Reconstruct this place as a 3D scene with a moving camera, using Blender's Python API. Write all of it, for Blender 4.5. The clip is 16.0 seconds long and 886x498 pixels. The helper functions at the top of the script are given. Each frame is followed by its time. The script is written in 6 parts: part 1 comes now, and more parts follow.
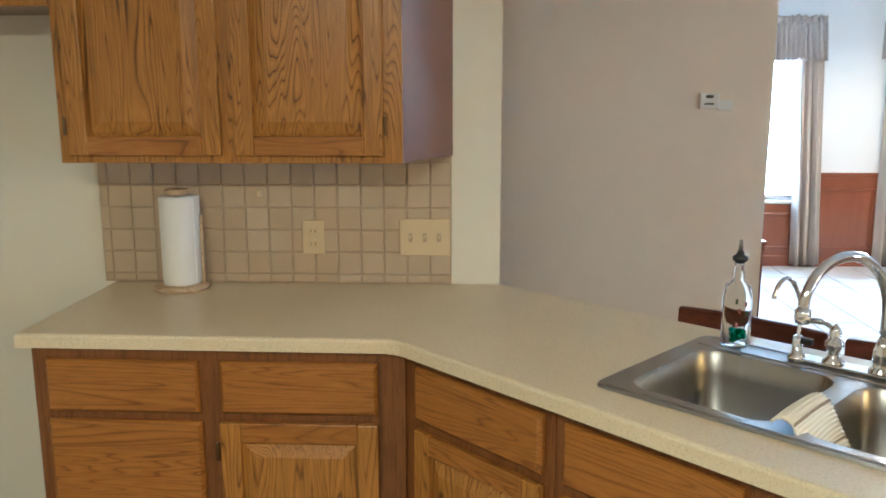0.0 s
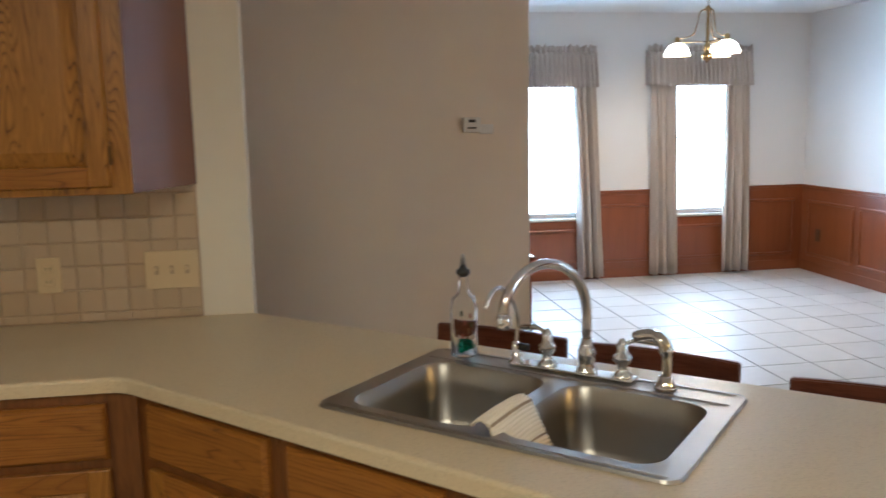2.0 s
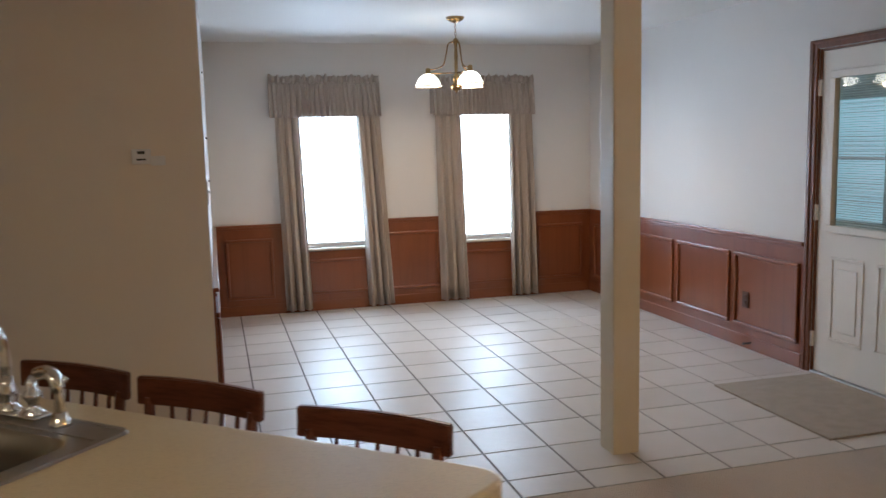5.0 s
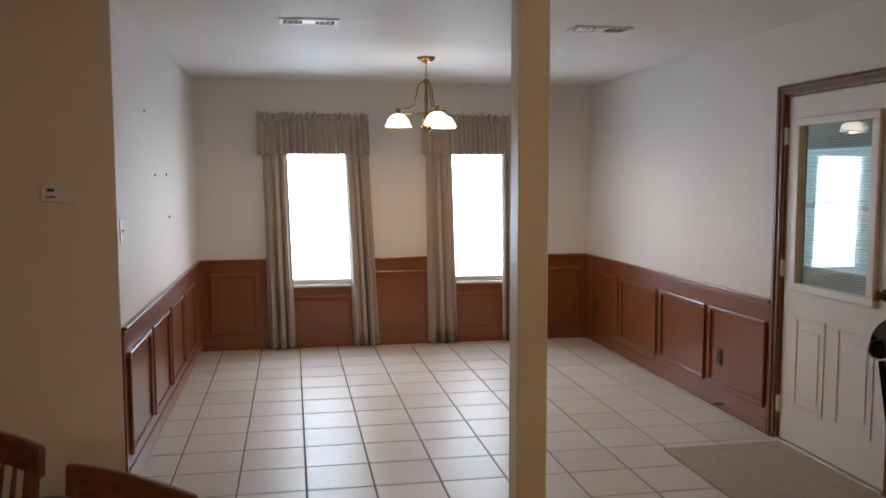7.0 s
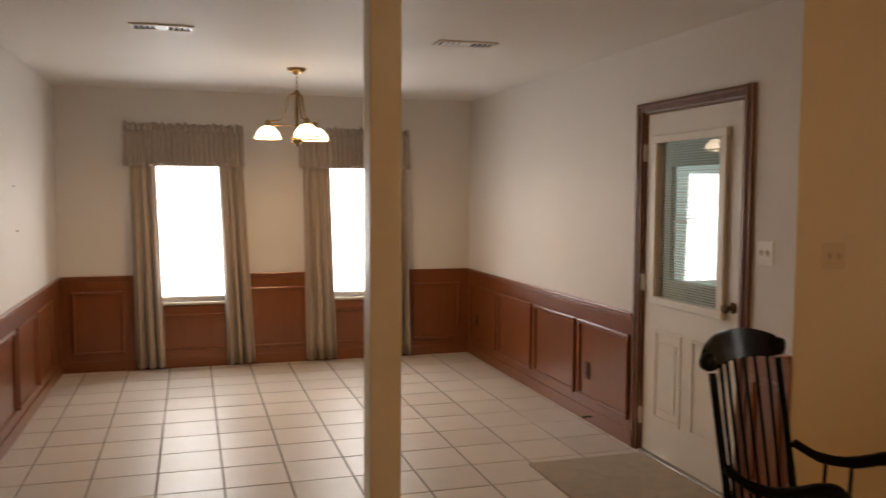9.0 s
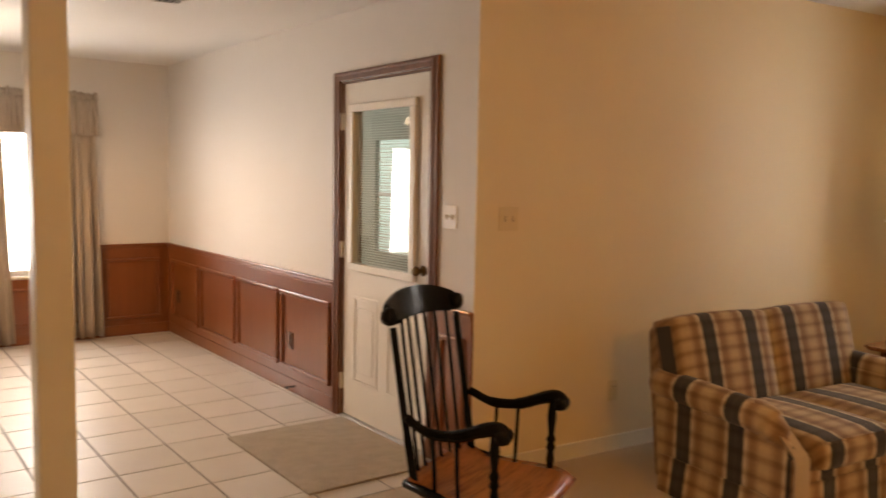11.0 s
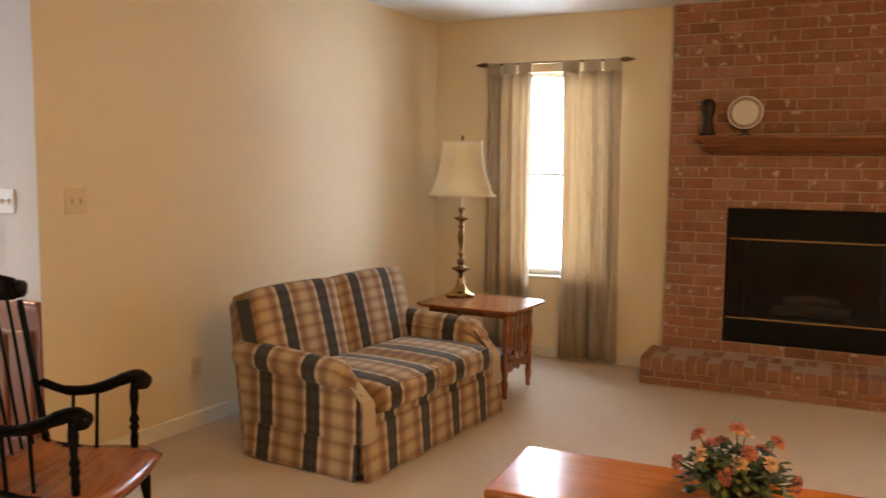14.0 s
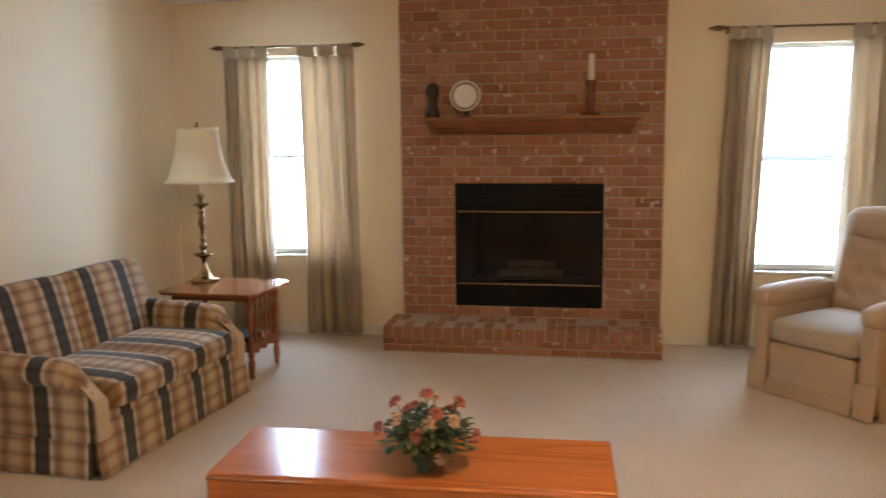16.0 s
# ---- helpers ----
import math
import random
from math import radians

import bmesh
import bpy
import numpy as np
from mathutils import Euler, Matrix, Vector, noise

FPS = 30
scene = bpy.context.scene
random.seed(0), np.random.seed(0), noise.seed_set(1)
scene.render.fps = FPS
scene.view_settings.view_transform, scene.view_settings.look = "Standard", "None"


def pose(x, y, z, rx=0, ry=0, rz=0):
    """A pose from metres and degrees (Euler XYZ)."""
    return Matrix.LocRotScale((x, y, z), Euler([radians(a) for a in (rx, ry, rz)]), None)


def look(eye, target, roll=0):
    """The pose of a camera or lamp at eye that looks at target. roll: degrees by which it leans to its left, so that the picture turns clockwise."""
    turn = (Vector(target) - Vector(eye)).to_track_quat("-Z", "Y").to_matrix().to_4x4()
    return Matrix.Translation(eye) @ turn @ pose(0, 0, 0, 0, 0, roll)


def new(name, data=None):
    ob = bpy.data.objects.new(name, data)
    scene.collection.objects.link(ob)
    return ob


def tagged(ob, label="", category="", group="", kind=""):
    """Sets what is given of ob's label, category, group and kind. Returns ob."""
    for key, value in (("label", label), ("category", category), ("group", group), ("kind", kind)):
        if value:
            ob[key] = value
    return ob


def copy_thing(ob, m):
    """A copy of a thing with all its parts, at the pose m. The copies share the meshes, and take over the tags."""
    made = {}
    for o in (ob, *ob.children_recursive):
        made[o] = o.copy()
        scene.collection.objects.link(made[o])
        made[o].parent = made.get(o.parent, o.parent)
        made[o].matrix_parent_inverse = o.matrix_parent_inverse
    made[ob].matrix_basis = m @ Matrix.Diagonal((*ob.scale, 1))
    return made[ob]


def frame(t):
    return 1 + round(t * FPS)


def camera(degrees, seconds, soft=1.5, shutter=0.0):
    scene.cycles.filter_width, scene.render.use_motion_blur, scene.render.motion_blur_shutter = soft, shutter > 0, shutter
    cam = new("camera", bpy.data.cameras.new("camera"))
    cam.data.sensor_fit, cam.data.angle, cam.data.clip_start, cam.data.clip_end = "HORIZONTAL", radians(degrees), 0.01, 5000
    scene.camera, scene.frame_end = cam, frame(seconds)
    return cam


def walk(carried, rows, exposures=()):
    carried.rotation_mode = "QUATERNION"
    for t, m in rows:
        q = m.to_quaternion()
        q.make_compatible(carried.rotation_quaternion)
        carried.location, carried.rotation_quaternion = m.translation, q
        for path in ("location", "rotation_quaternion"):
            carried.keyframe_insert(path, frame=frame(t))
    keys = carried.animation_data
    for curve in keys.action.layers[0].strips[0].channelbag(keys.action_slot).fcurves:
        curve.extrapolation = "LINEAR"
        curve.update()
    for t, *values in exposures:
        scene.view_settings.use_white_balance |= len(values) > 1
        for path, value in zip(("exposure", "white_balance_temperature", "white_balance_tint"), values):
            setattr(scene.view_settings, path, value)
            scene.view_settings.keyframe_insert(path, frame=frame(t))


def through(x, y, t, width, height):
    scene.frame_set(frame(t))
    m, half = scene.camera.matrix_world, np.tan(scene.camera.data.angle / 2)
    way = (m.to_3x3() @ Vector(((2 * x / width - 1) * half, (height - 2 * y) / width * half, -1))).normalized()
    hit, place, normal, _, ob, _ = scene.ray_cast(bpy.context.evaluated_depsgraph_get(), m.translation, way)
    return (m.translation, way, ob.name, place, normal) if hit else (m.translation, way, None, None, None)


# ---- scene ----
cam = camera(56.5, 16.0, shutter=0.6)
PATH = [
    (0, (-0.121, -0.585, 1.537), (-0.217, 1.377, 1.159), -0.1),
    (0.5, (-0.097, -0.598, 1.538), (-0.127, 1.371, 1.192), -0.3),
    (1, (-0.048, -0.648, 1.547), (0.036, 1.321, 1.205), -0.3),
    (1.5, (0.035, -0.642, 1.529), (0.229, 1.321, 1.2), -0.5),
    (2, (0.124, -0.613, 1.52), (0.44, 1.337, 1.208), -1.1),
    (2.5, (0.278, -0.584, 1.523), (0.655, 1.356, 1.219), -1.2),
    (3, (0.442, -0.61, 1.533), (0.897, 1.319, 1.263), -1.5),
    (3.5, (0.627, -0.71, 1.525), (1.121, 1.21, 1.261), -1.8),
    (4, (0.813, -0.808, 1.515), (1.359, 1.098, 1.255), -1.5),
    (6.5, (1.88, -0.903, 1.522), (2.288, 1.043, 1.305), -0.4),
    (7, (2.041, -0.911, 1.56), (2.399, 1.049, 1.389), -0.1),
    (7.5, (2.114, -0.909, 1.603), (2.46, 1.056, 1.461), -0.3),
    (8, (2.166, -0.872, 1.603), (2.546, 1.086, 1.462), -0.4),
    (10.5, (2.393, -0.906, 1.463), (3.429, 0.798, 1.314), 1.2),
    (11, (2.408, -0.909, 1.484), (3.589, 0.696, 1.308), 1.0),
    (11.5, (2.465, -0.904, 1.482), (3.783, 0.587, 1.293), 1.2),
    (12, (2.418, -0.972, 1.471), (3.872, 0.389, 1.279), 1.1),
    (12.5, (2.41, -0.99, 1.479), (3.967, 0.25, 1.282), 1.1),
    (13, (2.37, -1.044, 1.467), (4.016, 0.074, 1.268), 1.1),
    (13.5, (2.328, -1.044, 1.475), (4.06, -0.064, 1.273), 1.0),
    (14, (2.298, -1.045, 1.466), (4.098, -0.199, 1.266), 0.7),
    (14.5, (2.294, -1.148, 1.499), (4.136, -0.398, 1.279), -0.0),
    (15, (2.279, -1.18, 1.493), (4.17, -0.57, 1.263), -0.5),
    (15.5, (2.226, -1.268, 1.51), (4.152, -0.793, 1.258), -0.8),
    (16, (2.155, -1.354, 1.588), (4.107, -1.019, 1.307), -0.6),
]
EXPOSURES = [
    (0.0, 0.94, 4150, -3),
    (1.5, 0.42, 4450, 2),
    (3.5, -0.40, 4850, 4),
    (6.5, -0.70, 5450, 9),
    (8.0, -1.12, 6350, 13),
    (10.5, -0.32, 8050, 18),
    (11.5, 0.04, 8000, 18),
    (12.5, 0.13, 7400, 17),
    (14.0, 0.42, 6000, 10),
    (16.0, 0.40, 4950, 4),
]
walk(cam, [(t, look(eye, target, roll)) for t, eye, target, roll in PATH], EXPOSURES)

# ---- world and lights ----
world = bpy.data.worlds.new("world")
scene.world = world
world.use_nodes = True
_n = world.node_tree.nodes
_sky = _n.new("ShaderNodeTexSky")
_sky.sky_type, _sky.sun_disc = "NISHITA", False
_sky.sun_elevation, _sky.sun_rotation = radians(50), radians(200)
world.node_tree.links.new(_sky.outputs[0], _n["Background"].inputs[0])
_n["Background"].inputs[1].default_value = 0.12


def area_lamp(name, m, sx, sy, watts, colour):
    d = bpy.data.lights.new(name, "AREA")
    d.shape, d.size, d.size_y, d.energy, d.color = "RECTANGLE", sx, sy, watts, colour
    ob = new(name, d)
    ob.matrix_world = m
    return ob


def point_lamp(name, p, radius, watts, colour):
    d = bpy.data.lights.new(name, "POINT")
    d.shadow_soft_size, d.energy, d.color = radius, watts, colour
    ob = new(name, d)
    ob.location = p
    return ob


DAY = (0.88, 0.95, 1.0)
WARM = (1.0, 0.63, 0.33)
# daylight in the window openings
area_lamp("daylight_dining_a", pose(2.26, 6.93, 1.2, 90, 0, 180), 0.86, 1.3, 42, DAY)
area_lamp("daylight_dining_b", pose(3.77, 6.93, 1.2, 90, 0, 180), 0.86, 1.3, 42, DAY)
area_lamp("daylight_living_a", pose(8.62, 0.86, 1.4, 90, 0, 90), 0.80, 1.5, 58, DAY)
area_lamp("daylight_living_b", pose(8.62, -2.92, 1.4, 90, 0, 90), 0.80, 1.5, 60, DAY)
# kitchen ceiling fixture, out of view, inferred from the kitchen's warm light
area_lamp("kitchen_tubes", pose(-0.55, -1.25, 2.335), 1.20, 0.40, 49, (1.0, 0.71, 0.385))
# unseen warm fill lamp, added to warm the cream wall and fireplace
point_lamp("breakfast_bulb", (4.10, -1.70, 2.22), 0.16, 74, (1.0, 0.50, 0.10))
# chandelier bulbs
CHAND = (3.02, 5.12)
for _k in range(3):
    _a = radians(162 + 120 * _k)
    point_lamp("chandelier_bulb", (CHAND[0] + 0.21 * math.cos(_a), CHAND[1] + 0.21 * math.sin(_a), 1.955), 0.03, 19, WARM)


# ---- materials ----
def rgb(c):
    return (c[0], c[1], c[2], 1.0)


class Mat:
    """A node material with a Principled surface and small helpers."""

    def __init__(self, name, colour=(0.5, 0.5, 0.5), rough=0.5, metal=0.0):
        self.m = bpy.data.materials.new(name)
        self.m.use_nodes = True
        self.t = self.m.node_tree
        self.b = self.t.nodes["Principled BSDF"]
        self.b.inputs["Base Color"].default_value = rgb(colour)
        self.b.inputs["Roughness"].default_value = rough
        self.b.inputs["Metallic"].default_value = metal

    def node(self, kind, **values):
        n = self.t.nodes.new(kind)
        for k, v in values.items():
            n.inputs[k].default_value = v
        return n

    def link(self, a, b):
        self.t.links.new(a, b)

    def coords(self, scale=(1, 1, 1), rot=(0, 0, 0), which="Object"):
        tc = self.node("ShaderNodeTexCoord")
        mp = self.node("ShaderNodeMapping")
        mp.inputs["Scale"].default_value = scale
        mp.inputs["Rotation"].default_value = rot
        self.link(tc.outputs[which], mp.inputs["Vector"])
        return mp.outputs[0]

    def noise(self, vec, scale, detail=4.0, rough=0.55, distort=0.0):
        n = self.node("ShaderNodeTexNoise", Scale=scale, Detail=detail, Roughness=rough, Distortion=distort)
        self.link(vec, n.inputs["Vector"])
        return n.outputs["Fac"]

    def ramp(self, fac, stops, mode="LINEAR"):
        r = self.node("ShaderNodeValToRGB")
        r.color_ramp.interpolation = mode
        e = r.color_ramp.elements
        while len(e) < len(stops):
            e.new(0.5)
        for el, (p, c) in zip(e, stops):
            el.position, el.color = p, rgb(c) if len(c) == 3 else c
        self.link(fac, r.inputs[0])
        return r.outputs[0]

    def mix(self, fac, a, b, mode="MIX"):
        n = self.t.nodes.new("ShaderNodeMix")
        n.data_type, n.blend_type = "RGBA", mode
        for sock, v in ((n.inputs[0], fac), (n.inputs[6], a), (n.inputs[7], b)):
            if isinstance(v, (int, float)):
                sock.default_value = v
            elif isinstance(v, tuple):
                sock.default_value = rgb(v)
            else:
                self.link(v, sock)
        return n.outputs[2]

    def math(self, op, a, b=0.0):
        n = self.t.nodes.new("ShaderNodeMath")
        n.operation = op
        for sock, v in ((n.inputs[0], a), (n.inputs[1], b)):
            if isinstance(v, (int, float)):
                sock.default_value = v
            else:
                self.link(v, sock)
        return n.outputs[0]

    def colour(self, out):
        self.link(out, self.b.inputs["Base Color"])
        return self

    def rough(self, out):
        self.link(out, self.b.inputs["Roughness"])
        return self

    def bump(self, fac, strength=0.2, dist=0.002):
        n = self.node("ShaderNodeBump", Strength=strength, Distance=dist)
        self.link(fac, n.inputs["Height"])
        self.link(n.outputs[0], self.b.inputs["Normal"])
        return self

    def random(self):
        return self.node("ShaderNodeObjectInfo").outputs["Random"]


def paint(name, colour, bump=0.25, scale=120):
    """Wall paint: rolled texture and faint unevenness."""
    m = Mat(name, colour, 0.62)
    v = m.coords()
    big = m.noise(v, 1.3, 3)
    dark = tuple(0.93 * c for c in colour)
    m.colour(m.mix(big, dark, colour))
    m.bump(m.noise(v, scale, 5, 0.6), bump, 0.002)
    return m.m


def wood(name, dark, mid, light, axis="Z", rough=0.38, scale=1.0, seed=0.0, figure=1.0, pore=0.55, lines=0.38):
    """Varnished timber with long grain along an axis, cathedral figure and pores."""
    m = Mat(name, mid, rough)
    tc = m.node("ShaderNodeTexCoord")
    add = m.node("ShaderNodeVectorMath")
    add.operation = "ADD"
    oi = m.node("ShaderNodeObjectInfo")
    mul = m.node("ShaderNodeVectorMath")
    mul.operation = "SCALE"
    mul.inputs["Scale"].default_value = 7.0
    comb = m.node("ShaderNodeCombineXYZ")
    for k in range(3):
        m.link(oi.outputs["Random"], comb.inputs[k])
    m.link(comb.outputs[0], mul.inputs[0])
    m.link(tc.outputs["Object"], add.inputs[0])
    m.link(mul.outputs[0], add.inputs[1])
    s = {"X": (0.7, 9, 9), "Y": (9, 0.7, 9), "Z": (9, 9, 0.7)}[axis]
    mp = m.node("ShaderNodeMapping")
    mp.inputs["Scale"].default_value = tuple(scale * k for k in s)
    mp.inputs["Location"].default_value = (seed, seed, seed)
    m.link(add.outputs[0], mp.inputs["Vector"])
    v = mp.outputs[0]
    n1 = m.noise(v, 0.9, 2, 0.5, 0.6)
    rings = m.math("FRACT", m.math("MULTIPLY", n1, 9.0 * figure))
    fig = m.ramp(rings, [(0.0, dark), (0.14, mid), (0.6, light), (0.93, mid), (1.0, dark)])
    fine = m.noise(v, 14.0, 4, 0.7)
    pores = m.ramp(fine, [(0.40, (0.45, 0.40, 0.36)), (0.52, (1, 1, 1))])
    big = m.noise(tc.outputs["Object"], 2.2, 2)
    col = m.mix(0.75, fig, m.mix(big, mid, light))
    mask = m.ramp(m.noise(tc.outputs["Object"], 4.0, 2), [(0.35, (0.35,) * 3), (0.6, (1, 1, 1))])
    col = m.mix(m.math("MULTIPLY", mask, lines), col, fig)
    m.colour(m.mix(pore, col, pores, "MULTIPLY"))
    m.rough(m.ramp(big, [(0.3, (rough * 0.92,) * 3), (0.7, (rough * 1.1,) * 3)]))
    m.bump(fine, 0.16 * pore, 0.001)
    return m.m


def plain(name, colour, rough=0.5, metal=0.0, var=0.10, scale=18, bump=0.08):
    m = Mat(name, colour, rough, metal)
    v = m.coords()
    f = m.noise(v, scale, 4)
    m.colour(m.mix(f, tuple(c * (1 - var) for c in colour), tuple(min(1, c * (1 + var)) for c in colour)))
    m.rough(m.ramp(m.noise(v, scale * 0.4), [(0.3, (rough * 0.85,) * 3), (0.7, (min(1, rough * 1.2),) * 3)]))
    if bump:
        m.bump(m.noise(v, scale * 12), bump, 0.001)
    return m.m


def cloth(name, colour, weave=900, rough=0.9, through=0.0, var=0.12, slub=False):
    m = Mat(name, colour, rough)
    v = m.coords()
    big = m.noise(v, 3.0, 3)
    base = m.mix(big, tuple(c * (1 - var) for c in colour), tuple(min(1, c * (1 + var)) for c in colour))
    if slub:
        streak = m.noise(m.coords((60, 60, 1.2)), 3.0, 3)
        base = m.mix(0.35, base, m.ramp(streak, [(0.35, tuple(c * 0.7 for c in colour)), (0.65, tuple(min(1, c * 1.25) for c in colour))]))
    m.colour(base)
    m.bump(m.noise(v, weave, 2), 0.25, 0.001)
    m.b.inputs["Sheen Weight"].default_value = 0.15
    if through:
        tr = m.node("ShaderNodeBsdfTranslucent")
        m.link(base, tr.inputs[0])
        mx = m.node("ShaderNodeMixShader")
        mx.inputs[0].default_value = through
        m.link(m.b.outputs[0], mx.inputs[1])
        m.link(tr.outputs[0], mx.inputs[2])
        m.link(mx.outputs[0], m.t.nodes["Material Output"].inputs["Surface"])
    return m.m


def glow(name, colour, strength):
    m = Mat(name, colour, 0.5)
    m.b.inputs["Emission Color"].default_value = rgb(colour)
    m.b.inputs["Emission Strength"].default_value = strength
    return m.m


def glass_mat(name, colour=(1, 1, 1), rough=0.0, ior=1.45):
    m = Mat(name, colour, rough)
    m.b.inputs["Transmission Weight"].default_value = 1.0
    m.b.inputs["IOR"].default_value = ior
    return m.m


def plaid(name, axis):
    """Woven plaid: dark stripes with pale edges across one axis, brown bands across the other."""
    m = Mat(name, (0.4, 0.3, 0.2), 0.92)
    tc = m.node("ShaderNodeTexCoord")
    sep = m.node("ShaderNodeSeparateXYZ")
    m.link(tc.outputs["Object"], sep.inputs[0])
    x, y, z = sep.outputs
    u = x if axis == "X" else y
    w = m.math("ADD", y, z) if axis == "X" else m.math("ADD", x, z)
    wob = m.noise(tc.outputs["Object"], 60, 3)
    shift = 0.358 if axis == "X" else 0.15
    fu = m.math("FRACT", m.math("ADD", m.math("MULTIPLY", m.math("ADD", u, m.math("MULTIPLY", wob, 0.006)), 1 / 0.300), shift))
    fw = m.math("FRACT", m.math("MULTIPLY", m.math("ADD", w, m.math("MULTIPLY", wob, 0.008)), 1 / 0.165))
    tan, rust, gold, cream, navy = (0.32, 0.200, 0.108), (0.27, 0.158, 0.080), (0.50, 0.365, 0.210), (0.56, 0.45, 0.31), (0.040, 0.036, 0.036)
    warp = m.ramp(fu, [(0.0, cream), (0.02, navy), (0.12, navy), (0.15, (0.062, 0.053, 0.050)), (0.18, navy), (0.28, navy), (0.30, cream), (0.335, cream), (0.36, tan), (0.43, rust), (0.48, tan), (0.58, gold), (0.72, gold), (0.80, tan), (0.86, rust), (0.91, tan), (0.97, cream)])
    dim, lit = (0.50, 0.39, 0.31), (1.12, 1.10, 1.06)
    weft = m.ramp(fw, [(0.0, dim), (0.08, dim), (0.16, (0.95, 0.95, 0.95)), (0.36, lit), (0.46, (0.82, 0.74, 0.66)), (0.50, dim), (0.56, dim), (0.62, (0.85, 0.78, 0.70)), (0.74, lit), (0.90, (0.95, 0.93, 0.9)), (1.0, dim)])
    col = m.mix(0.62, warp, weft, "MULTIPLY")
    fleck = m.noise(tc.outputs["Object"], 260, 2)
    m.colour(m.mix(0.35, col, m.ramp(fleck, [(0.35, (0.5, 0.48, 0.45)), (0.6, (1, 1, 1))]), "MULTIPLY"))
    m.bump(fleck, 0.4, 0.002)
    m.b.inputs["Sheen Weight"].default_value = 0.2
    return m.m


def speckle(name, colour, dot, rough, scale=240):
    m = Mat(name, colour, rough)
    v = m.coords()
    f = m.noise(v, scale, 3, 0.6)
    big = m.noise(v, 2.5, 3)
    c = m.ramp(f, [(0.36, dot), (0.46, colour), (0.60, colour), (0.70, tuple(min(1, k * 1.15) for k in colour))])
    m.colour(m.mix(0.10, c, m.ramp(big, [(0.3, tuple(k * 0.8 for k in colour)), (0.7, colour)])))
    m.rough(m.ramp(big, [(0.3, (rough * 0.8,) * 3), (0.7, (rough * 1.2,) * 3)]))
    return m.m


def carpet_mat(name, colour, mottle=0.18):
    m = Mat(name, colour, 0.98)
    v = m.coords()
    f = m.noise(v, 420, 3, 0.7)
    big = m.noise(v, 1.6, 4)
    mid = m.noise(v, 14, 3)
    c = m.ramp(f, [(0.30, tuple(k * 0.62 for k in colour)), (0.55, colour), (0.75, tuple(min(1, k * 1.18) for k in colour))])
    c = m.mix(0.30, c, m.ramp(big, [(0.35, tuple(k * 0.82 for k in colour)), (0.65, tuple(min(1, k * 1.08) for k in colour))]))
    m.colour(m.mix(mottle, c, m.ramp(mid, [(0.4, tuple(k * 0.8 for k in colour)), (0.6, colour)])))
    m.bump(f, 0.7, 0.006)
    m.b.inputs["Sheen Weight"].default_value = 0.25
    return m.m


def scattered(m):
    """Object coordinates shifted from piece to piece, so that no pattern repeats."""
    tc = m.node("ShaderNodeTexCoord")
    s = m.math("MULTIPLY", m.random(), 37.0)
    add = m.node("ShaderNodeVectorMath")
    add.operation = "ADD"
    m.link(tc.outputs["Object"], add.inputs[0])
    m.link(s, add.inputs[1])
    return add.outputs[0]


def tile_mat(name, colours, rough, bump=0.1):
    """Glazed tile; shade differs from tile to tile."""
    m = Mat(name, colours[0], rough)
    r = m.random()
    base = m.ramp(r, [(k / max(1, len(colours) - 1), c) for k, c in enumerate(colours)])
    tc = scattered(m)
    cl = m.noise(tc, 7, 4, 0.6)
    m.colour(m.mix(0.12, base, m.ramp(cl, [(0.3, tuple(k * 0.78 for k in colours[0])), (0.7, tuple(min(1, k * 1.08) for k in colours[0]))])))
    m.rough(m.ramp(m.noise(tc, 5, 2), [(0.3, (rough * 0.92,) * 3), (0.7, (rough * 1.1,) * 3)]))
    if bump:
        m.bump(m.noise(tc, 16, 3), bump * 0.6, 0.003)
    return m.m


def brick_mat(name):
    m = Mat(name, (0.3, 0.15, 0.1), 0.9)
    tc = scattered(m)
    r = m.random()
    isl = m.node("ShaderNodeNewGeometry").outputs["Random Per Island"]
    rr = m.math("FRACT", m.math("ADD", r, isl))
    base = m.ramp(rr, [(0.0, (0.32, 0.160, 0.098)), (0.3, (0.38, 0.186, 0.111)), (0.6, (0.35, 0.180, 0.115)), (0.85, (0.43, 0.238, 0.157)), (1.0, (0.275, 0.136, 0.089))])
    blot = m.noise(tc, 9, 5, 0.65)
    grain = m.noise(tc, 90, 4, 0.7)
    c = m.mix(0.5, base, m.ramp(blot, [(0.32, (0.62, 0.58, 0.55)), (0.6, (1.1, 1.05, 1.0))]), "MULTIPLY")
    c = m.mix(0.5, c, m.ramp(grain, [(0.35, (0.55, 0.5, 0.48)), (0.6, (1, 1, 1))]), "MULTIPLY")
    lime = m.noise(tc, 13, 2, 0.4)
    c = m.mix(m.ramp(lime, [(0.665, (0, 0, 0)), (0.70, (0.8, 0.8, 0.8))]), c, (0.55, 0.47, 0.40))
    m.colour(c)
    m.bump(grain, 0.6, 0.004)
    m.b.inputs["Specular IOR Level"].default_value = 0.2
    return m.m


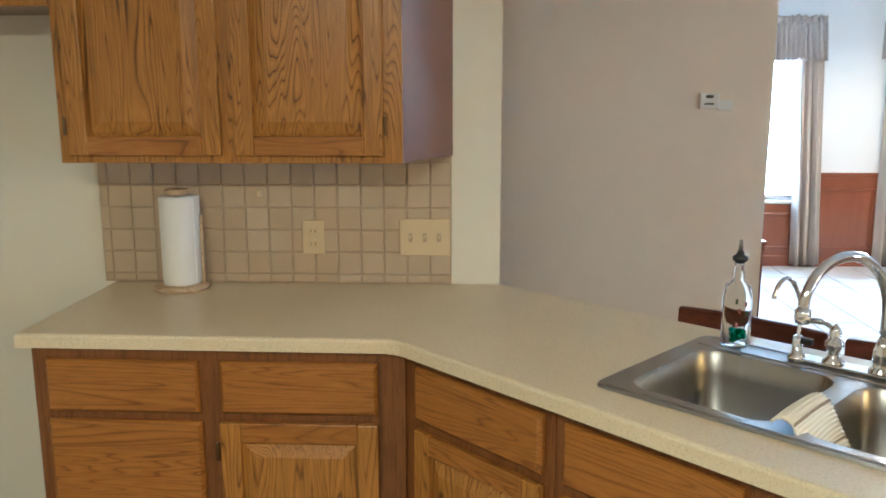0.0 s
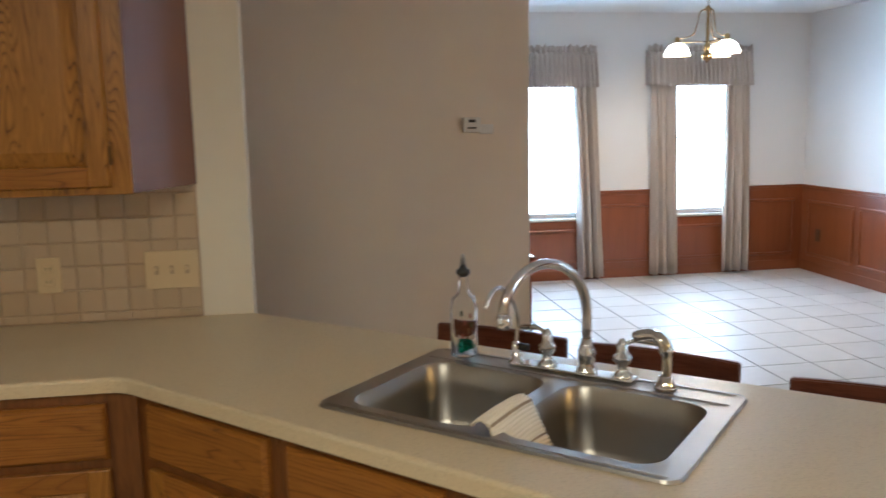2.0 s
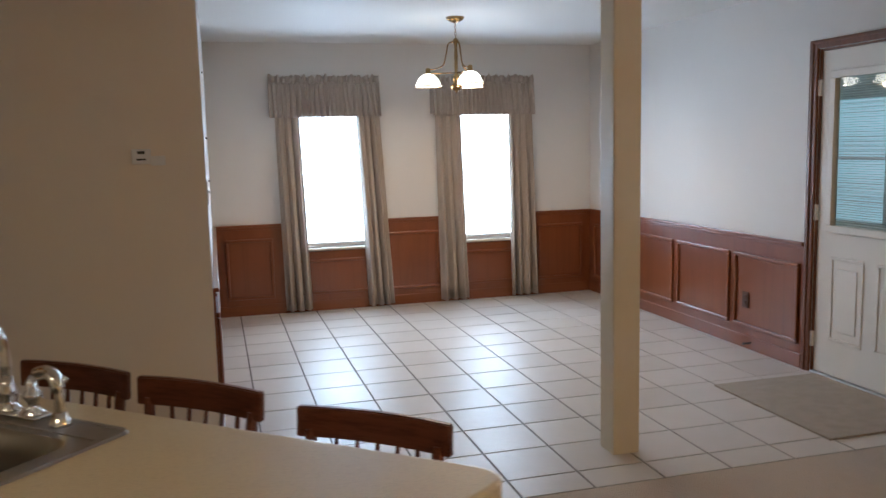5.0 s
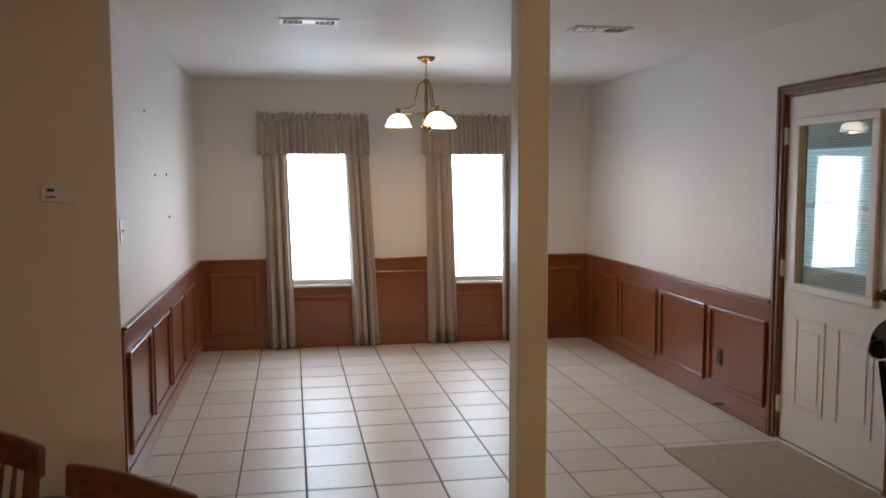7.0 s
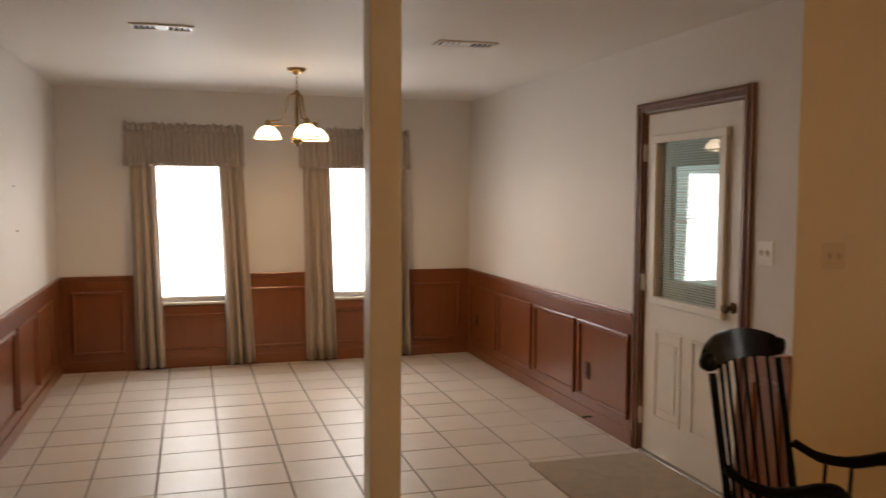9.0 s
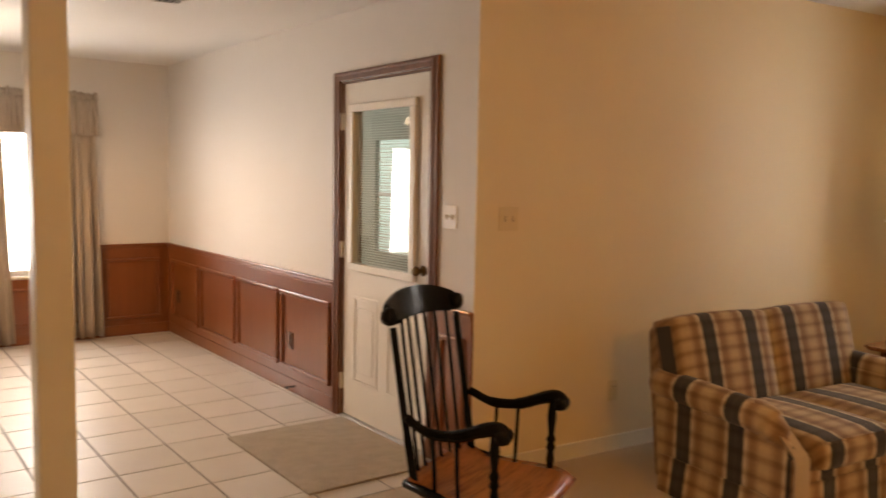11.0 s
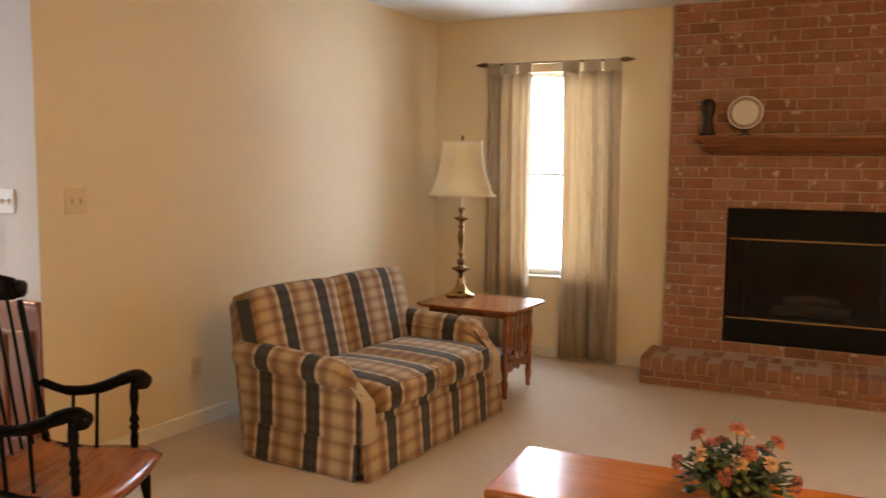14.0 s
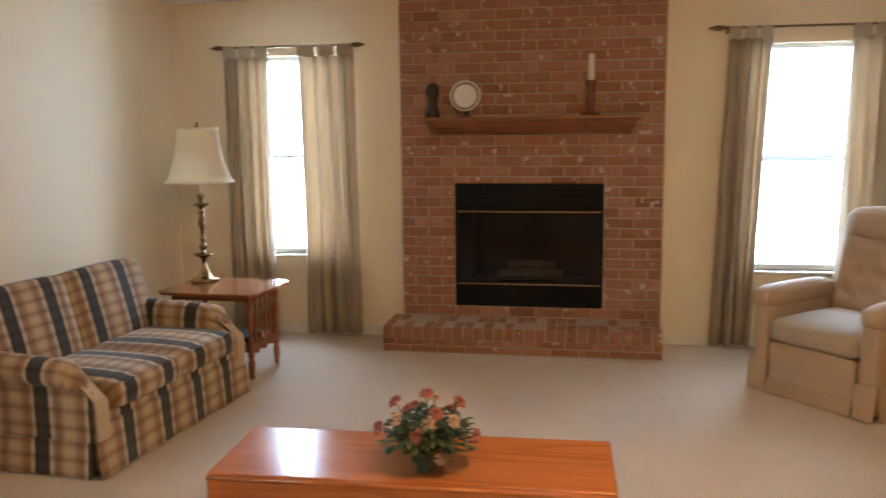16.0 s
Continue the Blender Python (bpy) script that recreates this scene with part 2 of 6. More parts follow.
M = {}
M["wall"] = paint("wall_paint_cream", (0.76, 0.63, 0.415))
M["kitchen_wall"] = paint("wall_paint_pale_cream", (0.80, 0.745, 0.61))
# same cream paint, colour raised to make up for missing light on this wall
M["thermostat_wall"] = paint("wall_paint_cream_raised", (0.82, 0.715, 0.575))
M["dining_wall"] = paint("wall_paint_white", (0.74, 0.72, 0.69), 0.5, 70)
M["ceiling"] = paint("ceiling_paint", (0.78, 0.77, 0.74), 0.7, 160)
M["trim"] = plain("trim_paint", (0.70, 0.65, 0.55), 0.4, var=0.04)
M["post"] = plain("post_paint", (0.70, 0.61, 0.44), 0.45, var=0.05, scale=6)
M["door_paint"] = plain("door_paint", (0.74, 0.71, 0.65), 0.4, var=0.04, scale=5)
M["oak"] = wood("oak", (0.050, 0.016, 0.002), (0.34, 0.148, 0.012), (0.46, 0.215, 0.022), "Z", 0.34, figure=4.2, pore=0.35, lines=0.95)
M["oak_h"] = wood("oak_across", (0.075, 0.024, 0.003), (0.30, 0.116, 0.009), (0.39, 0.166, 0.015), "X", 0.34, seed=3.3, figure=3.2, pore=0.30, lines=0.6)
M["oak_frame"] = wood("oak_face_frame", (0.08, 0.026, 0.004), (0.17, 0.062, 0.009), (0.22, 0.086, 0.014), "Z", 0.36, seed=6.1)
M["oak_side"] = plain("oak_laminate_side", (0.19, 0.090, 0.060), 0.22, var=0.14, scale=3)
M["panelling"] = wood("wainscot_wood", (0.150, 0.039, 0.009), (0.192, 0.052, 0.0125), (0.222, 0.064, 0.017), "Z", 0.31, 0.7, 1.7, 0.4, 0.04, 0.14)
M["panelling_h"] = wood("wainscot_wood_across", (0.150, 0.039, 0.009), (0.192, 0.052, 0.0125), (0.222, 0.064, 0.017), "X", 0.31, 0.7, 5.1, 0.4, 0.04, 0.14)
M["panelling_y"] = wood("wainscot_wood_along", (0.150, 0.039, 0.009), (0.192, 0.052, 0.0125), (0.222, 0.064, 0.017), "Y", 0.31, 0.7, 5.1, 0.4, 0.04, 0.14)
for _k in ("panelling", "panelling_h", "panelling_y"):
    _b = M[_k].node_tree.nodes["Principled BSDF"]
    _b.inputs["Coat Weight"].default_value, _b.inputs["Coat Roughness"].default_value = 0.55, 0.16
M["casing"] = wood("door_casing_wood", (0.090, 0.030, 0.011), (0.155, 0.053, 0.018), (0.19, 0.068, 0.026), "Z", 0.42, 0.8, 2.0, 0.6)
M["cherry"] = wood("cherry_wood", (0.27, 0.080, 0.016), (0.40, 0.130, 0.028), (0.46, 0.160, 0.040), "Y", 0.17, 0.6, 0.9, 0.5, 0.2)
M["maple_top"] = wood("table_wood", (0.16, 0.050, 0.016), (0.27, 0.090, 0.030), (0.34, 0.125, 0.045), "X", 0.2, 0.6, 4.4, 0.6, 0.25)
M["maple_dark"] = wood("turned_wood", (0.16, 0.050, 0.016), (0.27, 0.090, 0.030), (0.34, 0.125, 0.045), "Z", 0.24, 0.8, 4.0, 0.7)
M["chair_wood"] = wood("chair_wood", (0.075, 0.022, 0.010), (0.14, 0.045, 0.020), (0.19, 0.066, 0.03), "X", 0.3, 0.9, 2.6, 0.6)
M["seat_wood"] = wood("rocker_seat_wood", (0.16, 0.044, 0.010), (0.27, 0.080, 0.017), (0.33, 0.106, 0.026), "X", 0.22, 0.7, 8.0, 0.6)
M["black"] = plain("black_lacquer", (0.006, 0.0055, 0.005), 0.16, var=0.3, scale=9)
M["black"].node_tree.nodes["Principled BSDF"].inputs["Specular IOR Level"].default_value = 0.12
M["gilt"] = plain("worn_stencil", (0.040, 0.034, 0.022), 0.35, 0.4)
M["laminate"] = speckle("laminate", (0.71, 0.60, 0.40), (0.60, 0.49, 0.31), 0.36, 190)
M["carpet"] = carpet_mat("carpet_pile", (0.59, 0.468, 0.345))
M["mat"] = carpet_mat("mat_pile", (0.42, 0.35, 0.26), 0.6)
M["vinyl"] = speckle("vinyl_floor", (0.30, 0.26, 0.20), (0.24, 0.21, 0.165), 0.4, 60)
M["tile"] = tile_mat("floor_tile_glaze", [(0.60, 0.555, 0.50), (0.64, 0.595, 0.54), (0.575, 0.53, 0.475), (0.66, 0.61, 0.55)], 0.40, 0.14)
M["grout"] = plain("grout", (0.17, 0.145, 0.125), 0.9, var=0.2, scale=30)
M["wtile"] = tile_mat("wall_tile_glaze", [(0.50, 0.385, 0.245), (0.54, 0.42, 0.275), (0.47, 0.36, 0.225), (0.58, 0.46, 0.31)], 0.34)
M["wgrout"] = plain("wall_grout", (0.47, 0.365, 0.245), 0.9, var=0.12, scale=30)
M["brick"] = brick_mat("brick")
M["mortar"] = plain("mortar", (0.41, 0.30, 0.22), 0.95, var=0.2, scale=40, bump=0.5)
M["steel"] = plain("brushed_steel", (0.38, 0.36, 0.33), 0.33, 1.0, 0.08, 12)
M["chrome"] = plain("chrome", (0.80, 0.79, 0.77), 0.07, 1.0, 0.03, 8, 0)
M["brass"] = plain("brass", (0.31, 0.205, 0.085), 0.22, 1.0, 0.12, 12, 0.02)
M["old_brass"] = plain("aged_brass", (0.16, 0.105, 0.05), 0.35, 1.0, 0.2, 20)
M["lamp_brass"] = plain("antiqued_lamp_brass", (0.22, 0.145, 0.062), 0.24, 1.0, 0.25, 16)
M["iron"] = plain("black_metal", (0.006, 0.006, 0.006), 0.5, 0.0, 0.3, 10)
M["iron"].node_tree.nodes["Principled BSDF"].inputs["Specular IOR Level"].default_value = 0.12
M["firebox"] = plain("sooty_steel", (0.034, 0.030, 0.027), 0.7, 0.0, 0.4, 6)
M["ash"] = plain("ceramic_log", (0.20, 0.165, 0.13), 0.9, 0, 0.5, 20, 0.6)
M["almond"] = plain("almond_plastic", (0.66, 0.53, 0.31), 0.35, var=0.03)
M["white_plastic"] = plain("white_plastic", (0.76, 0.74, 0.70), 0.35, var=0.03)
M["dark_plastic"] = plain("dark_plastic", (0.03, 0.03, 0.03), 0.4)
M["brown_plastic"] = plain("brown_plastic", (0.085, 0.034, 0.015), 0.35)
M["paper"] = plain("paper_towel_tissue", (0.82, 0.80, 0.76), 0.95, var=0.03, scale=60, bump=0.5)
M["pale_wood"] = wood("pale_pine", (0.42, 0.28, 0.14), (0.52, 0.37, 0.20), (0.60, 0.45, 0.27), "X", 0.5)
M["plaid_x"] = plaid("plaid_weave", "X")
M["plaid_y"] = plaid("plaid_weave_arm", "Y")
M["plaid_tan"] = cloth("plaid_tan_stripe", (0.47, 0.36, 0.235), 500, 0.95, 0, 0.15)
M["plaid_dark"] = cloth("plaid_charcoal_stripe", (0.050, 0.046, 0.046), 500, 0.95, 0, 0.25)
M["curtain"] = cloth("curtain_linen", (0.50, 0.405, 0.285), 700, 0.95, 0.40, 0.1, True)
M["valance"] = cloth("valance_linen", (0.49, 0.425, 0.36), 700, 0.95, 0.05, 0.1, True)
M["drape"] = cloth("drape_linen", (0.49, 0.42, 0.345), 700, 0.95, 0.16, 0.1, True)
M["recliner"] = cloth("recliner_velour", (0.40, 0.285, 0.18), 500, 0.95, 0, 0.1)
M["seat_top"] = cloth("recliner_seat_velour", (0.37, 0.295, 0.215), 500, 0.95, 0, 0.1)
M["towel"] = cloth("dish_towel", (0.84, 0.77, 0.62), 260, 0.98, 0, 0.06)
M["towel_stripe"] = cloth("dish_towel_stripe", (0.34, 0.26, 0.17), 260, 0.98, 0, 0.06)
M["shade"] = cloth("lampshade_silk", (0.94, 0.87, 0.71), 900, 0.85, 0.42, 0.03)
M["glass"] = glass_mat("window_glass")
M["clear"] = glass_mat("bottle_glass", (0.98, 0.99, 0.98), 0.0, 1.12)
M["green_glass"] = plain("green_marbles", (0.01, 0.20, 0.09), 0.12, var=0.3, scale=40)
M["opal"] = glow("opal_glass_lit", (1.0, 0.82, 0.60), 9.0)
M["sky_glow"] = glow("bright_overcast_sky", (0.93, 0.98, 1.0), 2.2)
M["porch_glow"] = glow("hazy_porch_daylight", (0.66, 0.88, 0.88), 0.55)
# white vinyl greyed in its colour, painting the backlit shade of the meeting rail
M["backlit_rail"] = plain("backlit_rail_vinyl", (0.45, 0.48, 0.50), 0.5, var=0.05)
M["vinyl_white"] = plain("white_vinyl_frame", (0.74, 0.73, 0.70), 0.4, var=0.03)
M["blind"] = plain("blind_slat", (0.62, 0.66, 0.62), 0.45, var=0.04)
M["porch"] = plain("porch_siding", (0.30, 0.36, 0.31), 0.7, var=0.08, scale=5)
M["leaf"] = plain("plant_leaf", (0.040, 0.062, 0.020), 0.55, var=0.45, scale=30)
M["bloom"] = plain("coral_petal", (0.32, 0.105, 0.07), 0.8, var=0.3, scale=40)
M["bloom_pale"] = plain("cream_petal", (0.46, 0.30, 0.18), 0.8, var=0.2, scale=40)
M["basket"] = plain("basket_weave", (0.16, 0.085, 0.04), 0.8, var=0.35, scale=60, bump=0.6)
M["china"] = plain("glazed_china", (0.78, 0.74, 0.68), 0.12, var=0.03, scale=10)
M["china_rim"] = plain("china_rim_print", (0.36, 0.27, 0.22), 0.2, var=0.4, scale=120)
M["figurine"] = plain("dark_carving", (0.035, 0.022, 0.018), 0.45, var=0.3)
M["candle"] = plain("candle_wax", (0.78, 0.74, 0.66), 0.5, var=0.03)
M["mantel"] = wood("mantel_wood", (0.14, 0.045, 0.020), (0.22, 0.078, 0.034), (0.29, 0.11, 0.05), "Y", 0.35, 0.7, 6.0, 0.6)


# ---- mesh helpers ----
def part(name, bm, material, parent=None, label="", smooth=False):
    me = bpy.data.meshes.new(name)
    bm.normal_update()
    bm.to_mesh(me)
    bm.free()
    for m in material if isinstance(material, (list, tuple)) else (material,):
        me.materials.append(m)
    if smooth:
        for p in me.polygons:
            p.use_smooth = True
    ob = new(name, me)
    if parent is not None:
        ob.parent = parent
    return tagged(ob, label)


def thing(name, label, category, m=None, group="", kind=""):
    ob = new(name)
    ob.empty_display_size = 0.1
    if m is not None:
        ob.matrix_world = m
    return tagged(ob, label, category, group, kind)


def single(name, bm, material, label, category, m=None, group="", kind="", smooth=False):
    ob = part(name, bm, material, None, label, smooth)
    if m is not None:
        ob.matrix_world = m
    return tagged(ob, label, category, group, kind)


def box(bm, x0, x1, y0, y1, z0, z1, bevel=0.0, seg=2):
    m = Matrix.Translation(((x0 + x1) / 2, (y0 + y1) / 2, (z0 + z1) / 2)) @ Matrix.Diagonal((x1 - x0, y1 - y0, z1 - z0, 1))
    r = bmesh.ops.create_cube(bm, size=1, matrix=m)
    if bevel:
        edges = list({e for v in r["verts"] for e in v.link_edges})
        bmesh.ops.bevel(bm, geom=edges, offset=bevel, segments=seg, profile=0.5, affect="EDGES")
    return bm


def slab(x0, x1, y0, y1, z0, z1, bevel=0.0, seg=2):
    return box(bmesh.new(), x0, x1, y0, y1, z0, z1, bevel, seg)


def lathe(bm, profile, segs=20, m=Matrix.Identity(4), cap=True):
    """Turns (radius, height) pairs about z."""
    rings = []
    for r, z in profile:
        rings.append([bm.verts.new(m @ Vector((r * math.cos(2 * math.pi * k / segs), r * math.sin(2 * math.pi * k / segs), z))) for k in range(segs)])
    for a, b in zip(rings, rings[1:]):
        for k in range(segs):
            bm.faces.new((a[k], a[(k + 1) % segs], b[(k + 1) % segs], b[k]))
    if cap:
        bm.faces.new(list(reversed(rings[0])))
        bm.faces.new(rings[-1])
    return bm


def tube(bm, pts, radius, segs=10):
    """A round bar swept along points; radius is a number or one per point."""
    pts = [Vector(p) for p in pts]
    rr = radius if isinstance(radius, (list, tuple)) else [radius] * len(pts)
    rings, up = [], Vector((0.0123, 0.0456, 1)).normalized()
    for k, p in enumerate(pts):
        d = (pts[min(k + 1, len(pts) - 1)] - pts[max(k - 1, 0)]).normalized()
        s = d.cross(up)
        s = s.normalized() if s.length > 0.05 else d.cross(Vector((1, 0.1, 0))).normalized()
        t = s.cross(d).normalized()
        up = t if s.length else up
        rings.append([bm.verts.new(p + rr[k] * (math.cos(2 * math.pi * j / segs) * s + math.sin(2 * math.pi * j / segs) * t)) for j in range(segs)])
    for a, b in zip(rings, rings[1:]):
        for j in range(segs):
            bm.faces.new((a[j], a[(j + 1) % segs], b[(j + 1) % segs], b[j]))
    bm.faces.new(list(reversed(rings[0])))
    bm.faces.new(rings[-1])
    bmesh.ops.recalc_face_normals(bm, faces=bm.faces)
    return bm


def smooth_path(pts, n=24):
    """Catmull-Rom through points."""
    pts = [Vector(p) for p in pts]
    q = [2 * pts[0] - pts[1]] + pts + [2 * pts[-1] - pts[-2]]
    out = []
    for i in range(1, len(q) - 2):
        for k in range(n):
            t = k / n
            a, b, c, d = q[i - 1], q[i], q[i + 1], q[i + 2]
            out.append(0.5 * ((2 * b) + (c - a) * t + (2 * a - 5 * b + 4 * c - d) * t * t + (3 * b - a - 3 * c + d) * t ** 3))
    out.append(pts[-1])
    return out


def prism(bm, outline, z0, z1):
    """Upright solid over a plan outline (counter-clockwise)."""
    a = [bm.verts.new((x, y, z0)) for x, y in outline]
    b = [bm.verts.new((x, y, z1)) for x, y in outline]
    n = len(outline)
    for k in range(n):
        bm.faces.new((a[k], a[(k + 1) % n], b[(k + 1) % n], b[k]))
    bm.faces.new(list(reversed(a)))
    bm.faces.new(b)
    return bm


def shell(bm, t):
    """Give a sheet its thickness: a second skin behind it and a rim round the edge."""
    bm.normal_update()
    vs, fs = list(bm.verts), list(bm.faces)
    rim = []
    for e in bm.edges:
        if len(e.link_faces) == 1:
            lp = e.link_loops[0]
            rim.append((lp.vert, lp.link_loop_next.vert))
    back = {v: bm.verts.new(v.co - v.normal * t) for v in vs}
    for f in fs:
        q = bm.faces.new([back[v] for v in reversed(f.verts)])
        q.material_index = f.material_index
    for a, b in rim:
        bm.faces.new((b, a, back[a], back[b]))
    return bm


def side_prism(bm, outline, y0, y1):
    """Solid with an (x, z) outline, from y0 to y1."""
    a = [bm.verts.new((x, y0, z)) for x, z in outline]
    b = [bm.verts.new((x, y1, z)) for x, z in outline]
    n = len(outline)
    for k in range(n):
        bm.faces.new((a[k], b[k], b[(k + 1) % n], a[(k + 1) % n]))
    bm.faces.new(a)
    bm.faces.new(list(reversed(b)))
    bmesh.ops.recalc_face_normals(bm, faces=bm.faces)
    return bm


def wall_with_holes(bm, along, a0, a1, face, back, z0, z1, holes):
    """Wall along 'x' or 'y' between a0 and a1, with rectangular holes (b0, b1, low, high) right through."""
    cuts = sorted({a0, a1, *[h[0] for h in holes], *[h[1] for h in holes]})
    lo, hi = min(face, back), max(face, back)
    for p, q in zip(cuts, cuts[1:]):
        spans = [(z0, z1)]
        for b0, b1, l, h in holes:
            if p >= b0 - 1e-6 and q <= b1 + 1e-6:
                spans = [(z0, l), (h, z1)]
        for l, h in spans:
            if h - l > 1e-4:
                if along == "x":
                    box(bm, p, q, lo, hi, l, h)
                else:
                    box(bm, lo, hi, p, q, l, h)
    bmesh.ops.remove_doubles(bm, verts=bm.verts, dist=1e-5)
    return bm


# ---- plan ----
H, HL = 2.44, 2.60
XL, XR, YG, YB = 1.200, 4.875, 3.326, 6.725
YK, XK = 2.05, -0.065
XE = 8.35
YC = 2.18
CARPET_Y = 2.28

# ---- structure ----
single("floor_dining_base", slab(XL - 0.1, XR + 0.1, CARPET_Y, YB + 0.1, -0.10, -0.004), M["grout"], "dark grout bed between the dining floor tiles", "floor", kind="structure")
_f = bmesh.new()
box(_f, 1.2, XR, -5.0, CARPET_Y, -0.10, 0.0)
box(_f, XR, XE + 0.1, -5.0, 2.3, -0.10, 0.0)
single("floor_carpet", _f, M["carpet"], "beige cut-pile carpet of the living area", "floor", kind="structure")
_f = bmesh.new()
box(_f, -3.0, 1.2, -5.0, YG, -0.10, -0.002)
box(_f, 1.2, XL, CARPET_Y, YG, -0.10, -0.002)
single("floor_kitchen", _f, M["vinyl"], "beige sheet vinyl kitchen floor", "floor", kind="structure")
single("ceiling_low", slab(-3.1, XR, -5.1, YB + 0.2, H, H + 0.12), M["ceiling"], "white painted ceiling over kitchen and dining room", "ceiling", kind="structure")
single("ceiling_living", slab(XR, XE + 0.25, -5.1, 2.5, HL, HL + 0.12), M["ceiling"], "pale painted ceiling over the living room", "ceiling", kind="structure")

# dining back wall with two windows
W1, W2 = (1.86, 2.66), (3.37, 4.17)
WZ0, WZ1 = 0.585, 2.02
single("wall_dining_north", wall_with_holes(bmesh.new(), "x", XL - 0.12, XR + 0.12, YB, YB + 0.14, 0, H, [(*W1, WZ0, WZ1), (*W2, WZ0, WZ1)]), M["dining_wall"], "white textured dining room wall with two windows", "wall", kind="structure")
single("wall_dining_west", slab(XL - 0.12, XL, YG, YB, 0, H), M["dining_wall"], "white textured dining room wall above wood panelling", "wall", kind="structure")
# grey wall between kitchen and dining, with its kitchen face
single("wall_thermostat", slab(-3.0, XL - 0.003, YG - 0.004, YG + 0.11, 0, H), M["thermostat_wall"], "cream painted wall with a thermostat", "wall", kind="structure")
# door wall
DY0, DY1, DZ = 2.556, 3.490, 2.035
single("wall_door", wall_with_holes(bmesh.new(), "y", YC + 0.004, YB, XR, XR + 0.14, 0, H, [(DY0, DY1, 0, DZ)]), M["dining_wall"], "white textured wall round the back door", "wall", kind="structure")
# yellow wall, slightly out of square
_sk = math.atan2(1.868 - YC, XE - XR)
LIVN = pose(XR, YC, 0, 0, 0, math.degrees(_sk))
single("wall_living_north", slab(0.0, 3.62, 0.0, 0.14, 0, HL), M["wall"], "warm cream painted living room wall", "wall", LIVN, kind="structure")
# fireplace wall with two windows
LW1, LW2 = (0.47, 1.25), (-3.36, -2.50)
LZ0, LZ1 = 0.64, 2.18
single("wall_fireplace", wall_with_holes(bmesh.new(), "y", -5.0, 2.3, XE, XE + 0.16, 0, HL, [(*LW1, LZ0, LZ1), (*LW2, LZ0 - 0.07, LZ1), (-1.502, -0.398, 0.272, 1.200)]), M["wall"], "warm cream wall behind the brick fireplace", "wall", kind="structure")
# kitchen wall and closing walls
single("wall_kitchen_north", slab(-3.0, XK, YK, YK + 0.12, 0, H), M["kitchen_wall"], "cream painted kitchen wall ending at the peninsula", "wall", kind="structure")
single("wall_kitchen_west", slab(-3.12, -3.0, -5.0, YG, 0, H), M["kitchen_wall"], "cream painted kitchen wall", "wall", kind="structure")
single("wall_south", slab(-3.12, XE + 0.16, -5.12, -5.0, 0, HL), M["wall"], "cream painted wall", "wall", kind="structure")
single("ceiling_step", slab(XR - 0.10, XR, -5.0, YC, H - 0.002, HL), M["ceiling"], "painted step between two ceiling heights", "ceiling", kind="structure")
# the post at the open corner
single("post", slab(3.088 - 0.07, 3.088 + 0.07, 2.665 - 0.07, 2.665 + 0.07, 0.0, H, 0.006), M["post"], "square cream painted post from floor to ceiling", "post", kind="structure")
# baseboards of the living room
single("baseboard_north", slab(0.002, 3.60, -0.012, 0.0, 0.0, 0.085, 0.003), M["trim"], "cream painted baseboard", "baseboard", LIVN, kind="structure")
_b = bmesh.new()
box(_b, XE - 0.012, XE, 0.02, 1.85, 0.0, 0.085, 0.003)
box(_b, XE - 0.012, XE, -4.9, -1.95, 0.0, 0.085, 0.003)
single("baseboard_east", _b, M["trim"], "cream painted baseboard", "baseboard", kind="structure")

# ---- kitchen ----
CF = Vector((-0.343, 1.42))                      # inner corner of the counter's front edge
_d = math.radians(-44.9)
D1 = Vector((math.cos(_d), math.sin(_d)))        # along the peninsula
D2 = Vector((-D1.y, D1.x))                       # from the kitchen side to the dining side
PEN_DEG = -44.9


def raised_panel(parent, name, x0, x1, z0, z1, y, mats, stile=0.055, face=0.020, label=""):
    """A framed door with a raised centre panel; the front looks towards -y."""
    door = part(name, slab(x0, x0 + stile, y - face, y, z0, z1, 0.004), mats[0], parent, label)
    for a, b in ((x1 - stile, x1),):
        part("stile", slab(a, b, y - face, y, z0, z1, 0.004), mats[0], door)
    for a, b in ((z0, z0 + stile), (z1 - stile, z1)):
        part("rail", slab(x0 + stile, x1 - stile, y - face + 0.001, y, a, b, 0.003), mats[1], door)
    bm = bmesh.new()
    i0, i1, j0, j1 = x0 + stile, x1 - stile, z0 + stile, z1 - stile
    yb, yf, c = y - face + 0.015, y - face + 0.001, 0.040
    o = [bm.verts.new((x, yb, z)) for x, z in ((i0, j0), (i1, j0), (i1, j1), (i0, j1))]
    p = [bm.verts.new((x, yb - 0.002, z)) for x, z in ((i0 + 0.008, j0 + 0.008), (i1 - 0.008, j0 + 0.008), (i1 - 0.008, j1 - 0.008), (i0 + 0.008, j1 - 0.008))]
    q = [bm.verts.new((x, yf, z)) for x, z in ((i0 + c, j0 + c), (i1 - c, j0 + c), (i1 - c, j1 - c), (i0 + c, j1 - c))]
    for a, b in ((o, p), (p, q)):
        for k in range(4):
            bm.faces.new((a[k], a[(k + 1) % 4], b[(k + 1) % 4], b[k]))
    bm.faces.new(q)
    part("panel", bm, mats[0], door)
    return door


def hinge(parent, x, y, z):
    bm = bmesh.new()
    lathe(bm, [(0.0035, -0.026), (0.0045, -0.022), (0.0045, 0.022), (0.0035, 0.026)], 8, Matrix.Translation((x, y - 0.022, z)))
    part("hinge", bm, M["old_brass"], parent)


